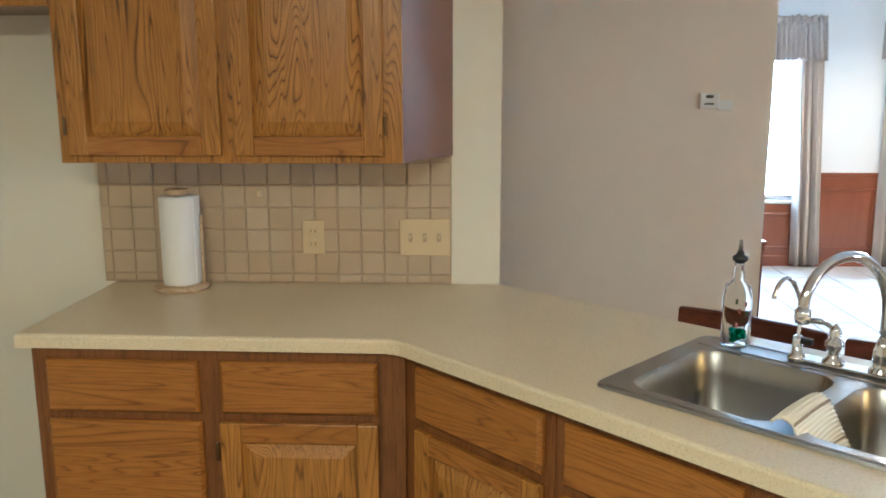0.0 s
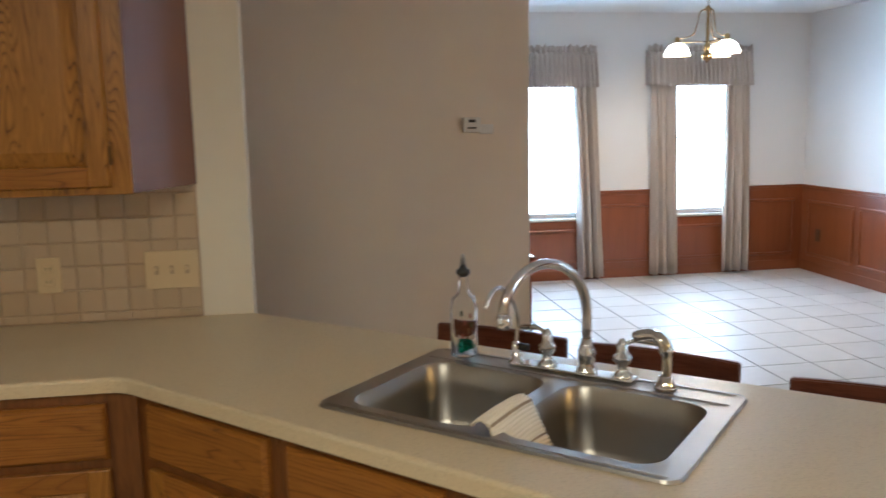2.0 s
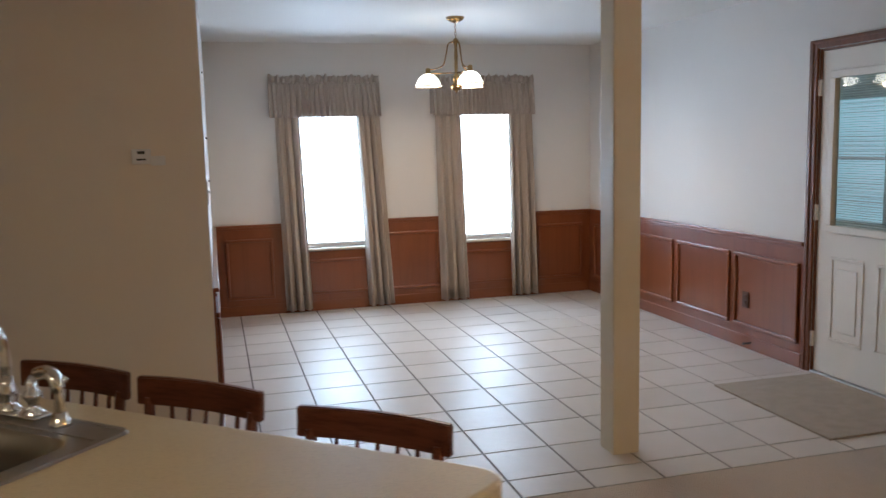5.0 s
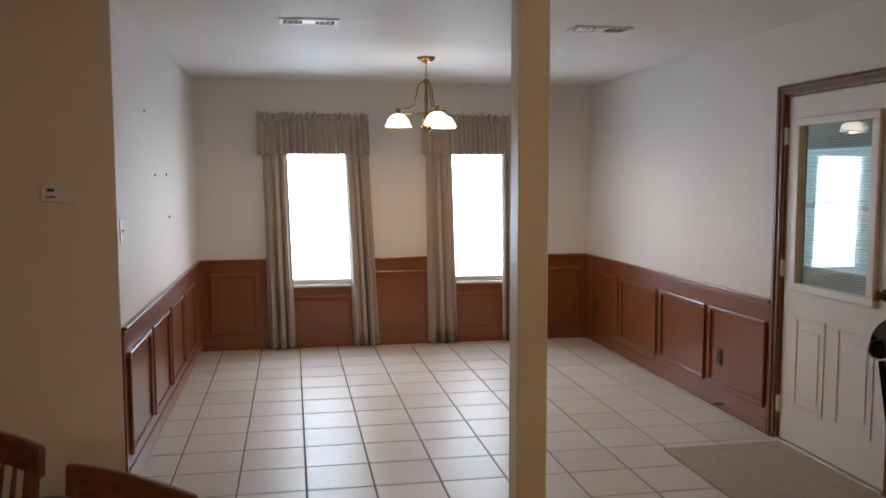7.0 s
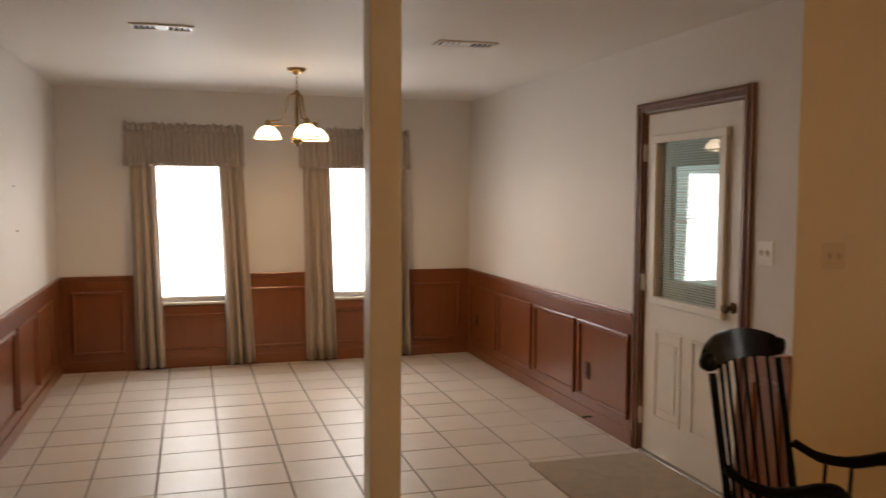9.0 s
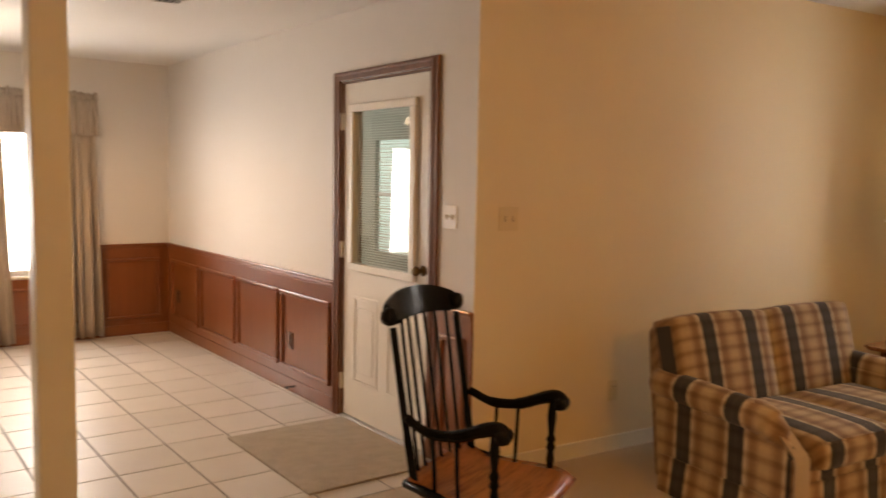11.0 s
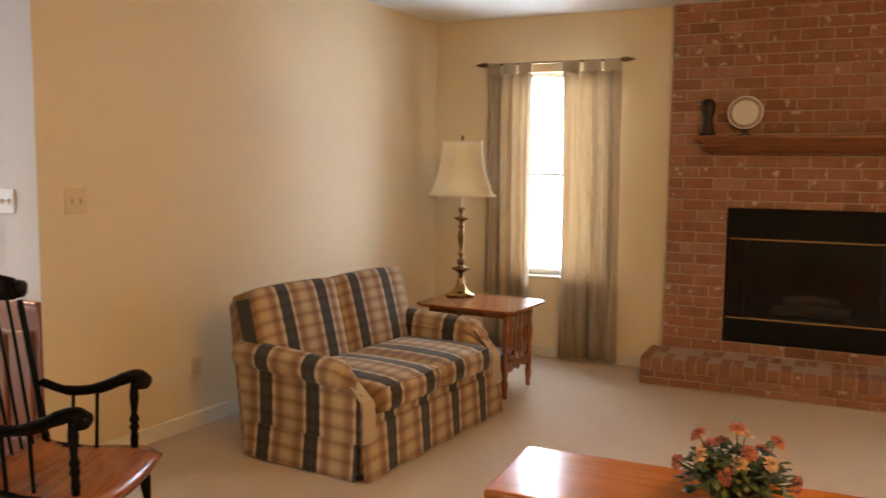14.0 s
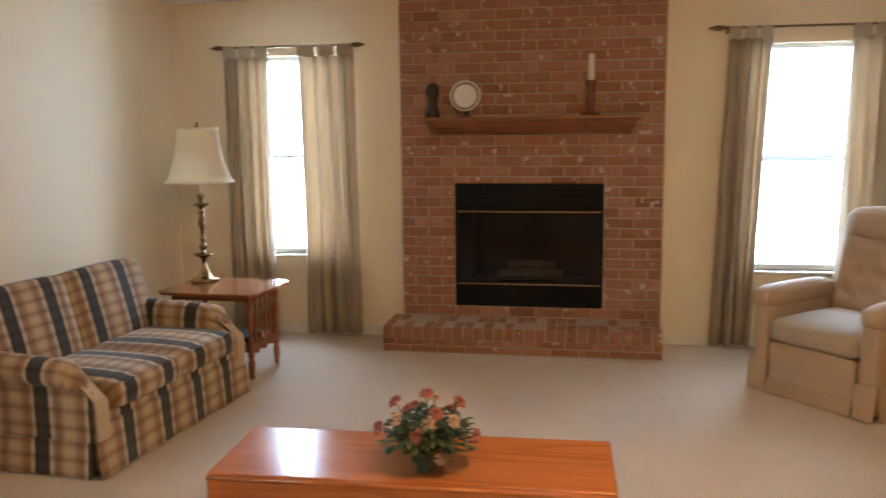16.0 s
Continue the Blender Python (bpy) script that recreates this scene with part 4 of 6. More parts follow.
# peninsula chairs
def dining_chair(m):
    c = thing("dining_chair", "dark reddish wooden chair with curved top rail near the peninsula", "chair", m, "chairs along the peninsula")
    # origin on the floor under the back; the seat lies towards -y
    bm = bmesh.new()
    n = 14
    o = []
    for k in range(n + 1):
        x = -0.233 + 0.466 * k / n
        b = 0.016 * (1 - (x / 0.233) ** 2)
        hz = 0.772 + 0.004 * (1 - (x / 0.233) ** 2)
        o.append((x, b, hz))
    prev = None
    for x, b, hz in o:
        cur = [bm.verts.new((x, b - 0.011, hz - 0.085)), bm.verts.new((x, b + 0.011, hz - 0.085)), bm.verts.new((x, b + 0.016, hz)), bm.verts.new((x, b - 0.006, hz))]
        if prev:
            for k in range(4):
                bm.faces.new((prev[k], prev[(k + 1) % 4], cur[(k + 1) % 4], cur[k]))
        else:
            bm.faces.new(cur)
        prev = cur
    bm.faces.new(list(reversed(prev)))
    bmesh.ops.recalc_face_normals(bm, faces=bm.faces)
    bmesh.ops.bevel(bm, geom=[e for e in bm.edges if len(e.link_faces) == 2 and e.calc_face_angle(0) > 0.6], offset=0.004, segments=2, affect="EDGES")
    rail = part("top_rail", bm, M["chair_wood"], c)
    for sx in (-1, 1):
        part("stile", tube(bmesh.new(), smooth_path([(sx * 0.175, -0.05, 0.40), (sx * 0.185, -0.012, 0.55), (sx * 0.195, 0.004, 0.71)], 5), [0.017] * 10 + [0.014], 8), M["chair_wood"], c)
        for z, dx in ((0.735, 0.0), (0.71, 0.0)):
            part("screw_cap", lathe(bmesh.new(), [(0.005, 0.0), (0.004, 0.002)], 8, Matrix.Translation((sx * 0.195, -0.006 + 0.006, z)) @ pose(0, 0, 0, 90, 0, 0)), M["casing"], rail)
    for k in range(5):
        x = -0.12 + 0.06 * k
        part("spindle", tube(bmesh.new(), [(x * 0.9, -0.052, 0.40), (x, 0.012, 0.56), (x * 1.04, 0.034 * (1 - (x / 0.225) ** 2), 0.69)], [0.007, 0.009, 0.006], 8), M["chair_wood"], c)
    bm = slab(-0.205, 0.205, -0.42, -0.02, 0.380, 0.415, 0.014, 3)
    part("seat", bm, M["chair_wood"], c)
    for sx in (-1, 1):
        for y0, y1 in ((-0.07, -0.02), (-0.37, -0.40)):
            part("leg", lathe(bmesh.new(), [(0.012, 0.0), (0.017, 0.08), (0.020, 0.20), (0.015, 0.30), (0.019, 0.385)], 12, Matrix.Translation((sx * 0.17, (y0 + y1) / 2, 0))), M["chair_wood"], c, "", True)
        part("stretcher", tube(bmesh.new(), [(sx * 0.17, -0.05, 0.16), (sx * 0.17, -0.38, 0.16)], [0.008, 0.008], 8), M["chair_wood"], c)
    part("stretcher", tube(bmesh.new(), [(-0.17, -0.22, 0.16), (0.17, -0.22, 0.16)], [0.008, 0.008], 8), M["chair_wood"], c)
    return c


_tall = Matrix.Scale(1.022, 4)
_ch = dining_chair(pose(1.610, 1.265, 0, 0, 0, -39.5) @ _tall)
copy_thing(_ch, pose(1.150, 1.680, 0, 0, 0, -41.0) @ _tall)
copy_thing(_ch, pose(0.744, 2.045, 0, 0, 0, -39.5) @ _tall)

# ---- dining room ----
WT = 0.83


def wainscot(name, m, length, panels, mats, s0=0.0, s1=0.0):
    """Panelling on a wall: the wall runs along local x, the room lies towards -y."""
    w = thing(name, "reddish brown stained wood wainscot with framed panels", "wainscot", m, kind="structure")
    part("backing", slab(0.011 if s0 else 0, length - (0.011 if s1 else 0), -0.010, 0.0, 0.0, WT - 0.004), mats[0], w)
    part("cap_rail", slab(s0, length - s1, -0.030, 0.0, WT - 0.022, WT, 0.006), mats[1], w)
    part("cap_moulding", slab(s0, length - s1, -0.019, -0.0102, WT - 0.045, WT - 0.022, 0.005), mats[1], w)
    part("baseboard", slab(s0, length - s1, -0.020, -0.0102, 0.0, 0.095, 0.005), mats[1], w)
    for a, b, z0, zz in panels:
        fr = 0.028
        for nm, q in (("moulding", (a, b, zz - fr, zz)), ("moulding", (a, b, z0, z0 + fr)), ("moulding", (a, a + fr, z0 + fr, zz - fr)), ("moulding", (b - fr, b, z0 + fr, zz - fr))):
            part(nm, slab(q[0], q[1], -0.030, -0.0102, q[2], q[3], 0.008, 2), mats[1] if q[1] - q[0] > 0.1 else mats[0], w)
        part("panel", slab(a + fr, b - fr, -0.0135, -0.0102, z0 + fr, zz - fr), mats[0], w)
    return w


PM = (M["panelling"], M["panelling_h"])
# north wall: local x runs east
NW = pose(XL, YB, 0)
wainscot("wainscot_north", NW @ pose(0, 0, 0), W1[0] - 0.03 - XL, [(0.10, 0.52, 0.15, 0.70)], PM, 0.031)
wainscot("wainscot_north_mid", NW @ pose(W1[1] + 0.03 - XL, 0, 0), W2[0] - W1[1] - 0.06, [(0.06, 0.59, 0.15, 0.70)], PM)
wainscot("wainscot_north_end", NW @ pose(W2[1] + 0.03 - XL, 0, 0), XR - W2[1] - 0.030, [(0.10, 0.58, 0.15, 0.70)], PM, 0.0, 0.031)
for k, (a, b) in enumerate((W1, W2)):
    t = thing("wainscot_sill_panel", "reddish brown wood panel under a dining window", "wainscot", NW @ pose(a - 0.03 - XL, 0, 0), kind="structure")
    L = b - a + 0.06
    part("backing", slab(0.0005, L - 0.0005, -0.010, 0.0, 0.0, WZ0 - 0.03), PM[0], t)
    part("baseboard", slab(0.0005, L - 0.0005, -0.020, -0.0102, 0.0, 0.095, 0.005), PM[1], t)
    part("moulding", slab(0.08, L - 0.08, -0.028, -0.0102, 0.455, 0.48, 0.007), PM[1], t)
    part("moulding", slab(0.08, L - 0.08, -0.028, -0.0102, 0.155, 0.18, 0.007), PM[1], t)
# east wall: seen from the room, local x runs south
EW = pose(XR, YB, 0, 0, 0, -90)
wainscot("wainscot_east", EW, YB - 3.567, [(YB - b, YB - a, 0.155, 0.69) for a, b in ((3.60, 4.29), (4.35, 5.06), (5.13, 5.85), (5.92, 6.60))], PM)
wainscot("wainscot_east_corner", EW @ pose(YB - 2.480, 0, 0), 2.480 - YC - 0.004, [(0.045, 0.25, 0.155, 0.69)], PM)
# west wall: local x runs north
WW = pose(XL, YG, 0, 0, 0, 90)
wainscot("wainscot_west", WW, YB - YG, [(a - YG, b - YG, 0.155, 0.69) for a, b in ((3.40, 4.05), (4.13, 4.78), (4.86, 5.51), (5.59, 6.24))], PM)


def window(name, label, m, w, z0, z1, deep=0.14, rail=0.012, blind=False):
    """A sash window: centre of the opening at local x=0, room side towards -y, wall face at y=0."""
    t = thing(name, label, "window", m, kind="structure")
    y = deep * 0.65
    fr = part("window_frame", slab(-w / 2, -w / 2 + 0.035, y - 0.03, y + 0.03, z0, z1, 0.003), M["vinyl_white"], t)
    part("jamb", slab(w / 2 - 0.035, w / 2, y - 0.03, y + 0.03, z0, z1, 0.003), M["vinyl_white"], fr)
    part("head", slab(-w / 2 + 0.035, w / 2 - 0.035, y - 0.03, y + 0.03, z1 - 0.035, z1, 0.003), M["vinyl_white"], fr)
    part("bottom_rail", slab(-w / 2 + 0.035, w / 2 - 0.035, y - 0.03, y + 0.03, z0, z0 + 0.04, 0.003), M["vinyl_white"], fr)
    zm = (z0 + z1) / 2
    part("meeting_rail", slab(-w / 2 + 0.035, w / 2 - 0.035, y - 0.02, y + 0.02, zm - rail, zm + rail, 0.003), M["backlit_rail"], fr)
    for a, b in ((z0 + 0.04, zm - rail), (zm + rail, z1 - 0.035)):
        p = part("pane", slab(-w / 2 + 0.035, w / 2 - 0.035, y - 0.002, y + 0.002, a, b), M["glass"], t)
        p.visible_shadow = False
    part("window_sill", slab(-w / 2 - 0.03, w / 2 + 0.03, -0.035, y - 0.03, z0 - 0.022, z0, 0.006), M["trim"], t)
    if blind:
        bm = bmesh.new()
        n = int((z1 - z0 - 0.1) / 0.04)
        for k in range(n):
            zz = z1 - 0.05 - 0.04 * k
            box(bm, -w / 2 + 0.04, w / 2 - 0.04, y - 0.062, y - 0.036, zz - 0.0015, zz + 0.0015)
        tagged(part("blind_slats", bm, M["vinyl_white"], t, "raised white blind slats"), kind="stuff")
    return t


window("window_1", "tall sash window of the dining room, blown out by daylight", pose((W1[0] + W1[1]) / 2, YB, 0), W1[1] - W1[0], WZ0, WZ1, rail=0.005)
window("window_2", "tall sash window of the dining room, blown out by daylight", pose((W2[0] + W2[1]) / 2, YB, 0), W2[1] - W2[0], WZ0, WZ1, rail=0.005)
window("window_3", "tall sash window beside the fireplace", pose(XE, (LW1[0] + LW1[1]) / 2, 0, 0, 0, -90), LW1[1] - LW1[0], LZ0, LZ1, 0.16)
window("window_4", "tall sash window with a raised blind beside the recliner", pose(XE, (LW2[0] + LW2[1]) / 2, 0, 0, 0, -90), LW2[1] - LW2[0], LZ0 - 0.07, LZ1, 0.16, rail=0.020, blind=True)
# bright overcast outdoors
for nm, x0, x1, y0, y1 in (("backdrop_north", -2, 9, 7.60, 7.62), ("backdrop_east", 9.3, 9.32, -7, 7.6)):
    single(nm, slab(x0, x1, y0, y1, -0.5, 4.0), M["sky_glow"], "bright overcast daylight outside the windows", "sky", kind="structure")


def cloth_sheet(bm, top, bottom, z1, z0, folds, amp, n=60, rows=14, lean=0.0, phase=0.0, flare=1.0, thick=0.004, pinch=0.3):
    """A hanging cloth: runs along x from top[0] to top[1], folds in y, with a soft irregular rhythm."""
    g = []
    for j in range(rows + 1):
        t = j / rows
        row = []
        for i in range(n + 1):
            u = i / n
            x = (top[0] + (top[1] - top[0]) * u) * (1 - t) + (bottom[0] + (bottom[1] - bottom[0]) * u) * t
            ph = 2 * math.pi * folds * (u + 0.025 * math.sin(7 * u + phase)) + phase + 0.35 * math.sin(3 * t + phase)
            a = amp * (pinch + (1 - pinch) * min(1, t * 1.6)) * (1 + 0.35 * math.sin(11 * u + phase * 3)) * (1 + (flare - 1) * t)
            y = a * math.sin(ph) + 0.3 * a * math.sin(2.3 * ph + 1) + lean * t
            row.append(bm.verts.new((x, y, z1 + (z0 - z1) * t)))
        g.append(row)
    for j in range(rows):
        for i in range(n):
            bm.faces.new((g[j][i], g[j][i + 1], g[j + 1][i + 1], g[j + 1][i]))
    shell(bm, thick)
    return bm


# dining drapes and valances; local y=0 is 7 cm into the room
for (v0, v1), lt, lb, rt, rb, ph in (((1.745, 2.735), (1.785, 1.995), (1.815, 2.055), (2.510, 2.715), (2.585, 2.825), 0.4),
                                     ((3.235, 4.250), (3.260, 3.497), (3.285, 3.565), (3.985, 4.215), (4.000, 4.255), 1.9)):
    dm = pose(0, YB - 0.075, 0)
    cs = thing("window_curtains", "grey-beige lined drapes with a gathered valance at a dining window", "curtains", dm, "dining room curtains")
    part("curtain_rod", tube(bmesh.new(), [(v0 + 0.01, 0.036, 2.09), (v1 - 0.01, 0.036, 2.09)], 0.008, 8), M["vinyl_white"], cs)
    part("drape", cloth_sheet(bmesh.new(), lt, lb, 2.06, 0.025, 3.2, 0.044, phase=ph), M["drape"], cs, "", True)
    part("drape", cloth_sheet(bmesh.new(), rt, rb, 2.06, 0.025, 3.2, 0.044, phase=ph + 2), M["drape"], cs, "", True)
    part("valance", cloth_sheet(bmesh.new(), (v0, v1), (v0 - 0.005, v1 + 0.005), 2.085, 1.775, 21, 0.019, 210, 8, -0.035, ph + 1, 1.3), M["valance"], cs, "gathered valance", True)
    bm = bmesh.new()
    nn = 140
    prev = None
    for i in range(nn + 1):
        u = i / nn
        x = v0 + (v1 - v0) * u
        y = 0.011 * math.sin(2 * math.pi * 21 * u + ph) + 0.007 * math.sin(47 * u + ph)
        hz = 2.142 + 0.010 * math.sin(31 * u + ph * 2) * math.sin(57 * u + ph) + 0.008 * math.sin(101 * u + ph) + 0.006 * math.sin(163 * u)
        cur = (bm.verts.new((x, y, 2.07)), bm.verts.new((x, y * 1.6 - 0.004, hz)))
        if prev:
            bm.faces.new((prev[0], cur[0], cur[1], prev[1]))
        prev = cur
    shell(bm, 0.003)
    part("ruffle", bm, M["valance"], cs, "", True)
    for sx, xx in ((-1, v0), (1, v1)):
        part("valance_return", slab(xx - 0.004, xx + 0.004, 0.004, 0.072, 1.79, 2.10, 0.002), M["valance"], cs)

# chandelier
cd = thing("chandelier", "brass three-arm chandelier with lit white glass shades", "chandelier", pose(CHAND[0], CHAND[1], 0))
part("canopy", lathe(bmesh.new(), [(0.012, 2.395), (0.055, 2.415), (0.068, 2.430), (0.068, H)], 28), M["brass"], cd, "", True)
bm = bmesh.new()
for k in range(5):
    z = 2.385 - 0.022 * k
    ring = [(0.008 * math.cos(a) if k % 2 else 0.0, 0.0 if k % 2 else 0.008 * math.cos(a), z + 0.014 * math.sin(a)) for a in [2 * math.pi * j / 12 for j in range(13)]]
    tube(bm, ring, 0.0022, 6)
part("chain", bm, M["brass"], cd, "", True)
part("stem", lathe(bmesh.new(), [(0.004, 2.29), (0.020, 2.275), (0.024, 2.262), (0.012, 2.25), (0.011, 2.20), (0.014, 2.17), (0.012, 2.03), (0.020, 2.015), (0.028, 1.985), (0.020, 1.962), (0.040, 1.945), (0.044, 1.928), (0.032, 1.910), (0.012, 1.902), (0.009, 1.890), (0.003, 1.885)], 20), M["brass"], cd, "", True)
for k in range(3):
    a = radians(162 + 120 * k)
    c, s = math.cos(a), math.sin(a)
    arm = part("arm", tube(bmesh.new(), smooth_path([(0.01 * c, 0.01 * s, 2.265), (0.055 * c, 0.055 * s, 2.245), (0.075 * c, 0.075 * s, 2.16), (0.10 * c, 0.10 * s, 2.09), (0.165 * c, 0.165 * s, 2.065), (0.21 * c, 0.21 * s, 2.065)], 6), 0.0055, 8), M["brass"], cd, "", True)
    part("lower_arm", tube(bmesh.new(), [(0.01 * c, 0.01 * s, 2.035), (0.20 * c, 0.20 * s, 2.035)], 0.0055, 8), M["brass"], arm, "", True)
    mm = Matrix.Translation((0.21 * c, 0.21 * s, 0))
    part("socket", lathe(bmesh.new(), [(0.010, 2.075), (0.018, 2.068), (0.020, 2.03), (0.024, 2.024)], 16, mm), M["brass"], arm, "", True)
    sh = part("shade", lathe(bmesh.new(), [(0.024, 2.030), (0.050, 2.018), (0.074, 1.992), (0.088, 1.958), (0.101, 1.940), (0.095, 1.940), (0.083, 1.958), (0.069, 1.988), (0.048, 2.011), (0.022, 2.024)], 28, mm, False), M["opal"], cd, "lit white glass shade", True)
    part("shade_rim", lathe(bmesh.new(), [(0.099, 1.936), (0.104, 1.939), (0.104, 1.943), (0.099, 1.946)], 28, mm, False), M["brass"], sh, "", True)

# ceiling registers
for cx, cy, w in ((2.15, 3.86, 0.33), (3.85, 3.81, 0.36)):
    v = thing("ceiling_vent", "white stamped metal ceiling air register with dark slots", "air vent", pose(cx, cy, H, 0, 0, 0), "ceiling vents")
    # black sheet added in place of the shaded hollow behind the slats
    part("backing", slab(-w / 2 + 0.02, w / 2 - 0.02, -0.055, 0.055, -0.004, -0.0005), M["iron"], v)
    for q in ((-w / 2, w / 2, -0.08, -0.055), (-w / 2, w / 2, 0.055, 0.08), (-w / 2, -w / 2 + 0.022, -0.055, 0.055), (w / 2 - 0.022, w / 2, -0.055, 0.055)):
        part("frame", slab(*q, -0.010, 0.0, 0.002), M["white_plastic"], v)
    for k in (-4, -3, -2, 2, 3, 4):
        bm = slab(-0.007, 0.007, -0.055, 0.055, -0.001, 0.001)
        bmesh.ops.transform(bm, matrix=pose(k * (w / 2 - 0.03) / 4.6, 0, -0.009, 0, 52 if k < 0 else -52, 0), verts=bm.verts)
        part("slat", bm, M["white_plastic"], v)
    part("centre_plate", slab(-0.036, 0.036, -0.055, 0.055, -0.008, -0.004), M["white_plastic"], v)

ds = thing("door_stop", "small dark spring door stop screwed to the wainscot base", "door stop", pose(XR - 0.020, 4.07, 0.055, 0, -90, 0))
part("spring", tube(bmesh.new(), [(0.006 * math.cos(a * 0.9), 0.006 * math.sin(a * 0.9), 0.001 * a) for a in range(60)], 0.0016, 5), M["iron"], ds)
part("tip", lathe(bmesh.new(), [(0.004, 0.056), (0.009, 0.060), (0.009, 0.070), (0.005, 0.074)], 10), M["dark_plastic"], ds, "rubber tip", True)

# back door: local x runs south from the hinge side, front towards -y
DM = pose(XR, DY1, 0, 0, 0, -90)
DW = DY1 - DY0
cs = thing("door_casing", "dark stained wood door casing", "door frame", DM, kind="structure")
for nm, q in (("casing_side", (-0.072, -0.002, 0.0, DZ + 0.055)), ("casing_side", (DW + 0.002, DW + 0.074, 0.0, DZ + 0.055))):
    c_ = part(nm, slab(q[0], q[1], -0.020, -0.0005, q[2], q[3], 0.004), M["casing"], cs)
    part("bead", slab(q[0] + 0.012, q[1] - 0.030, -0.028, -0.020, q[2], q[3] - 0.01, 0.004), M["casing"], c_)
c_ = part("casing_head", slab(-0.0015, DW + 0.0015, -0.0195, -0.0005, DZ + 0.001, DZ + 0.054, 0.004), M["casing"], cs)
part("bead", slab(-0.03, DW + 0.03, -0.028, -0.0197, DZ + 0.030, DZ + 0.046, 0.004), M["casing"], c_)
for q in ((0.0, 0.012, 0, DZ), (DW - 0.012, DW, 0, DZ)):
    part("jamb", slab(q[0], q[1], 0.0, 0.14, q[2], q[3]), M["casing"], cs)
part("jamb_head", slab(0.012, DW - 0.012, 0.0, 0.14, DZ - 0.012, DZ), M["casing"], cs)
part("threshold", slab(0.012, DW - 0.012, -0.02, 0.14, 0.0, 0.016, 0.004), M["steel"], cs)
dr = thing("door_1", "closed white steel door with a half-glass blind window", "door", DM, kind="structure")
GX0, GX1, GZ0, GZ1 = DY1 - 3.385, DY1 - 2.690, 0.915, 1.895
L0, L1 = 0.014, DW - 0.014
part("leaf", wall_with_holes(bmesh.new(), "x", L0, L1, 0.012, 0.054, 0.018, DZ - 0.014, [(GX0 + 0.02, GX1 - 0.02, GZ0 + 0.02, GZ1 - 0.02)]), M["door_paint"], dr)
for a, b in ((0.14, 0.41), (0.51, 0.80)):
    for q in ((a, b, 0.745, 0.765), (a, b, 0.235, 0.255), (a, a + 0.02, 0.255, 0.745), (b - 0.02, b, 0.255, 0.745)):
        part("panel_moulding", slab(*q[:2], 0.0065, 0.0118, *q[2:], 0.004), M["door_paint"], dr)
    part("raised_field", slab(a + 0.05, b - 0.05, 0.0072, 0.0118, 0.305, 0.695, 0.004), M["door_paint"], dr)
for q in ((GX0, GX1, GZ1 - 0.045, GZ1), (GX0, GX1, GZ0, GZ0 + 0.045), (GX0, GX0 + 0.045, GZ0 + 0.045, GZ1 - 0.045), (GX1 - 0.055, GX1, GZ0 + 0.045, GZ1 - 0.045)):
    part("glass_frame", slab(q[0], q[1], -0.014, 0.0118, q[2], q[3], 0.005), M["door_paint"], dr)
for yy in (0.018, 0.048):
    g = part("door_glass", slab(GX0 + 0.021, GX1 - 0.021, yy - 0.002, yy + 0.002, GZ0 + 0.021, GZ1 - 0.021), M["glass"], dr)
    g.visible_shadow = False
bm = bmesh.new()
_z = GZ0 + 0.03
while _z < GZ1 - 0.03:
    s = slab(GX0 + 0.047, GX1 - 0.057, -0.006, 0.006, -0.0006, 0.0006)
    bmesh.ops.transform(s, matrix=pose(0, 0.033, _z, 12, 0, 0), verts=s.verts)
    me = bpy.data.meshes.new("tmp")
    s.to_mesh(me)
    bm.from_mesh(me)
    bpy.data.meshes.remove(me)
    s.free()
    _z += 0.0145
tagged(part("blind_slats", bm, M["blind"], dr, "pale mini-blind slats between the glass"), kind="stuff")
part("door_knob", lathe(bmesh.new(), [(0.028, 0.0), (0.030, 0.006), (0.012, 0.010), (0.011, 0.030), (0.024, 0.040), (0.028, 0.052), (0.022, 0.064), (0.010, 0.068)], 20, Matrix.Translation((DY1 - 2.628, 0.012, 0.985)) @ pose(0, 0, 0, 90, 0, 0)), M["old_brass"], dr, "aged brass knob", True)
for z in (0.22, 1.03, 1.80):
    part("hinge", slab(-0.006, 0.016, -0.009, 0.0115, z - 0.05, z + 0.05, 0.003), M["door_paint"], dr, "white painted hinge")
# porch beyond the door, with its bright window
PX = 6.55
single("wall_porch", wall_with_holes(bmesh.new(), "y", 2.6, 7.4, PX, PX + 0.05, 0, 2.7, [(4.70, 5.82, 0.76, 1.81)]), M["porch"], "grey-green porch wall seen through the door glass", "wall", kind="structure")
_b = bmesh.new()
box(_b, XR + 0.14, PX, 2.6, 7.4, -0.1, -0.02)
single("floor_porch", _b, M["vinyl"], "pale porch floor", "floor", kind="structure")
single("ceiling_porch", slab(XR + 0.14, PX + 0.1, 2.6, 7.4, 2.7, 2.75), M["porch"], "grey-green porch ceiling", "ceiling", kind="structure")
single("backdrop_porch", slab(PX + 0.5, PX + 0.52, 4.4, 6.6, 0.2, 2.4), M["porch_glow"], "bright overcast daylight beyond the porch window", "sky", kind="structure")
bm = bmesh.new()
for k in range(26):
    box(bm, PX + 0.02, PX + 0.022, 4.70, 5.82, 0.77 + 0.040 * k, 0.77 + 0.040 * k + 0.006)
box(bm, PX + 0.02, PX + 0.05, 4.70, 5.82, 1.29, 1.32)
tagged(single("porch_blind", bm, M["vinyl_white"], "pale blind slats at the porch window", "blind"), kind="structure")

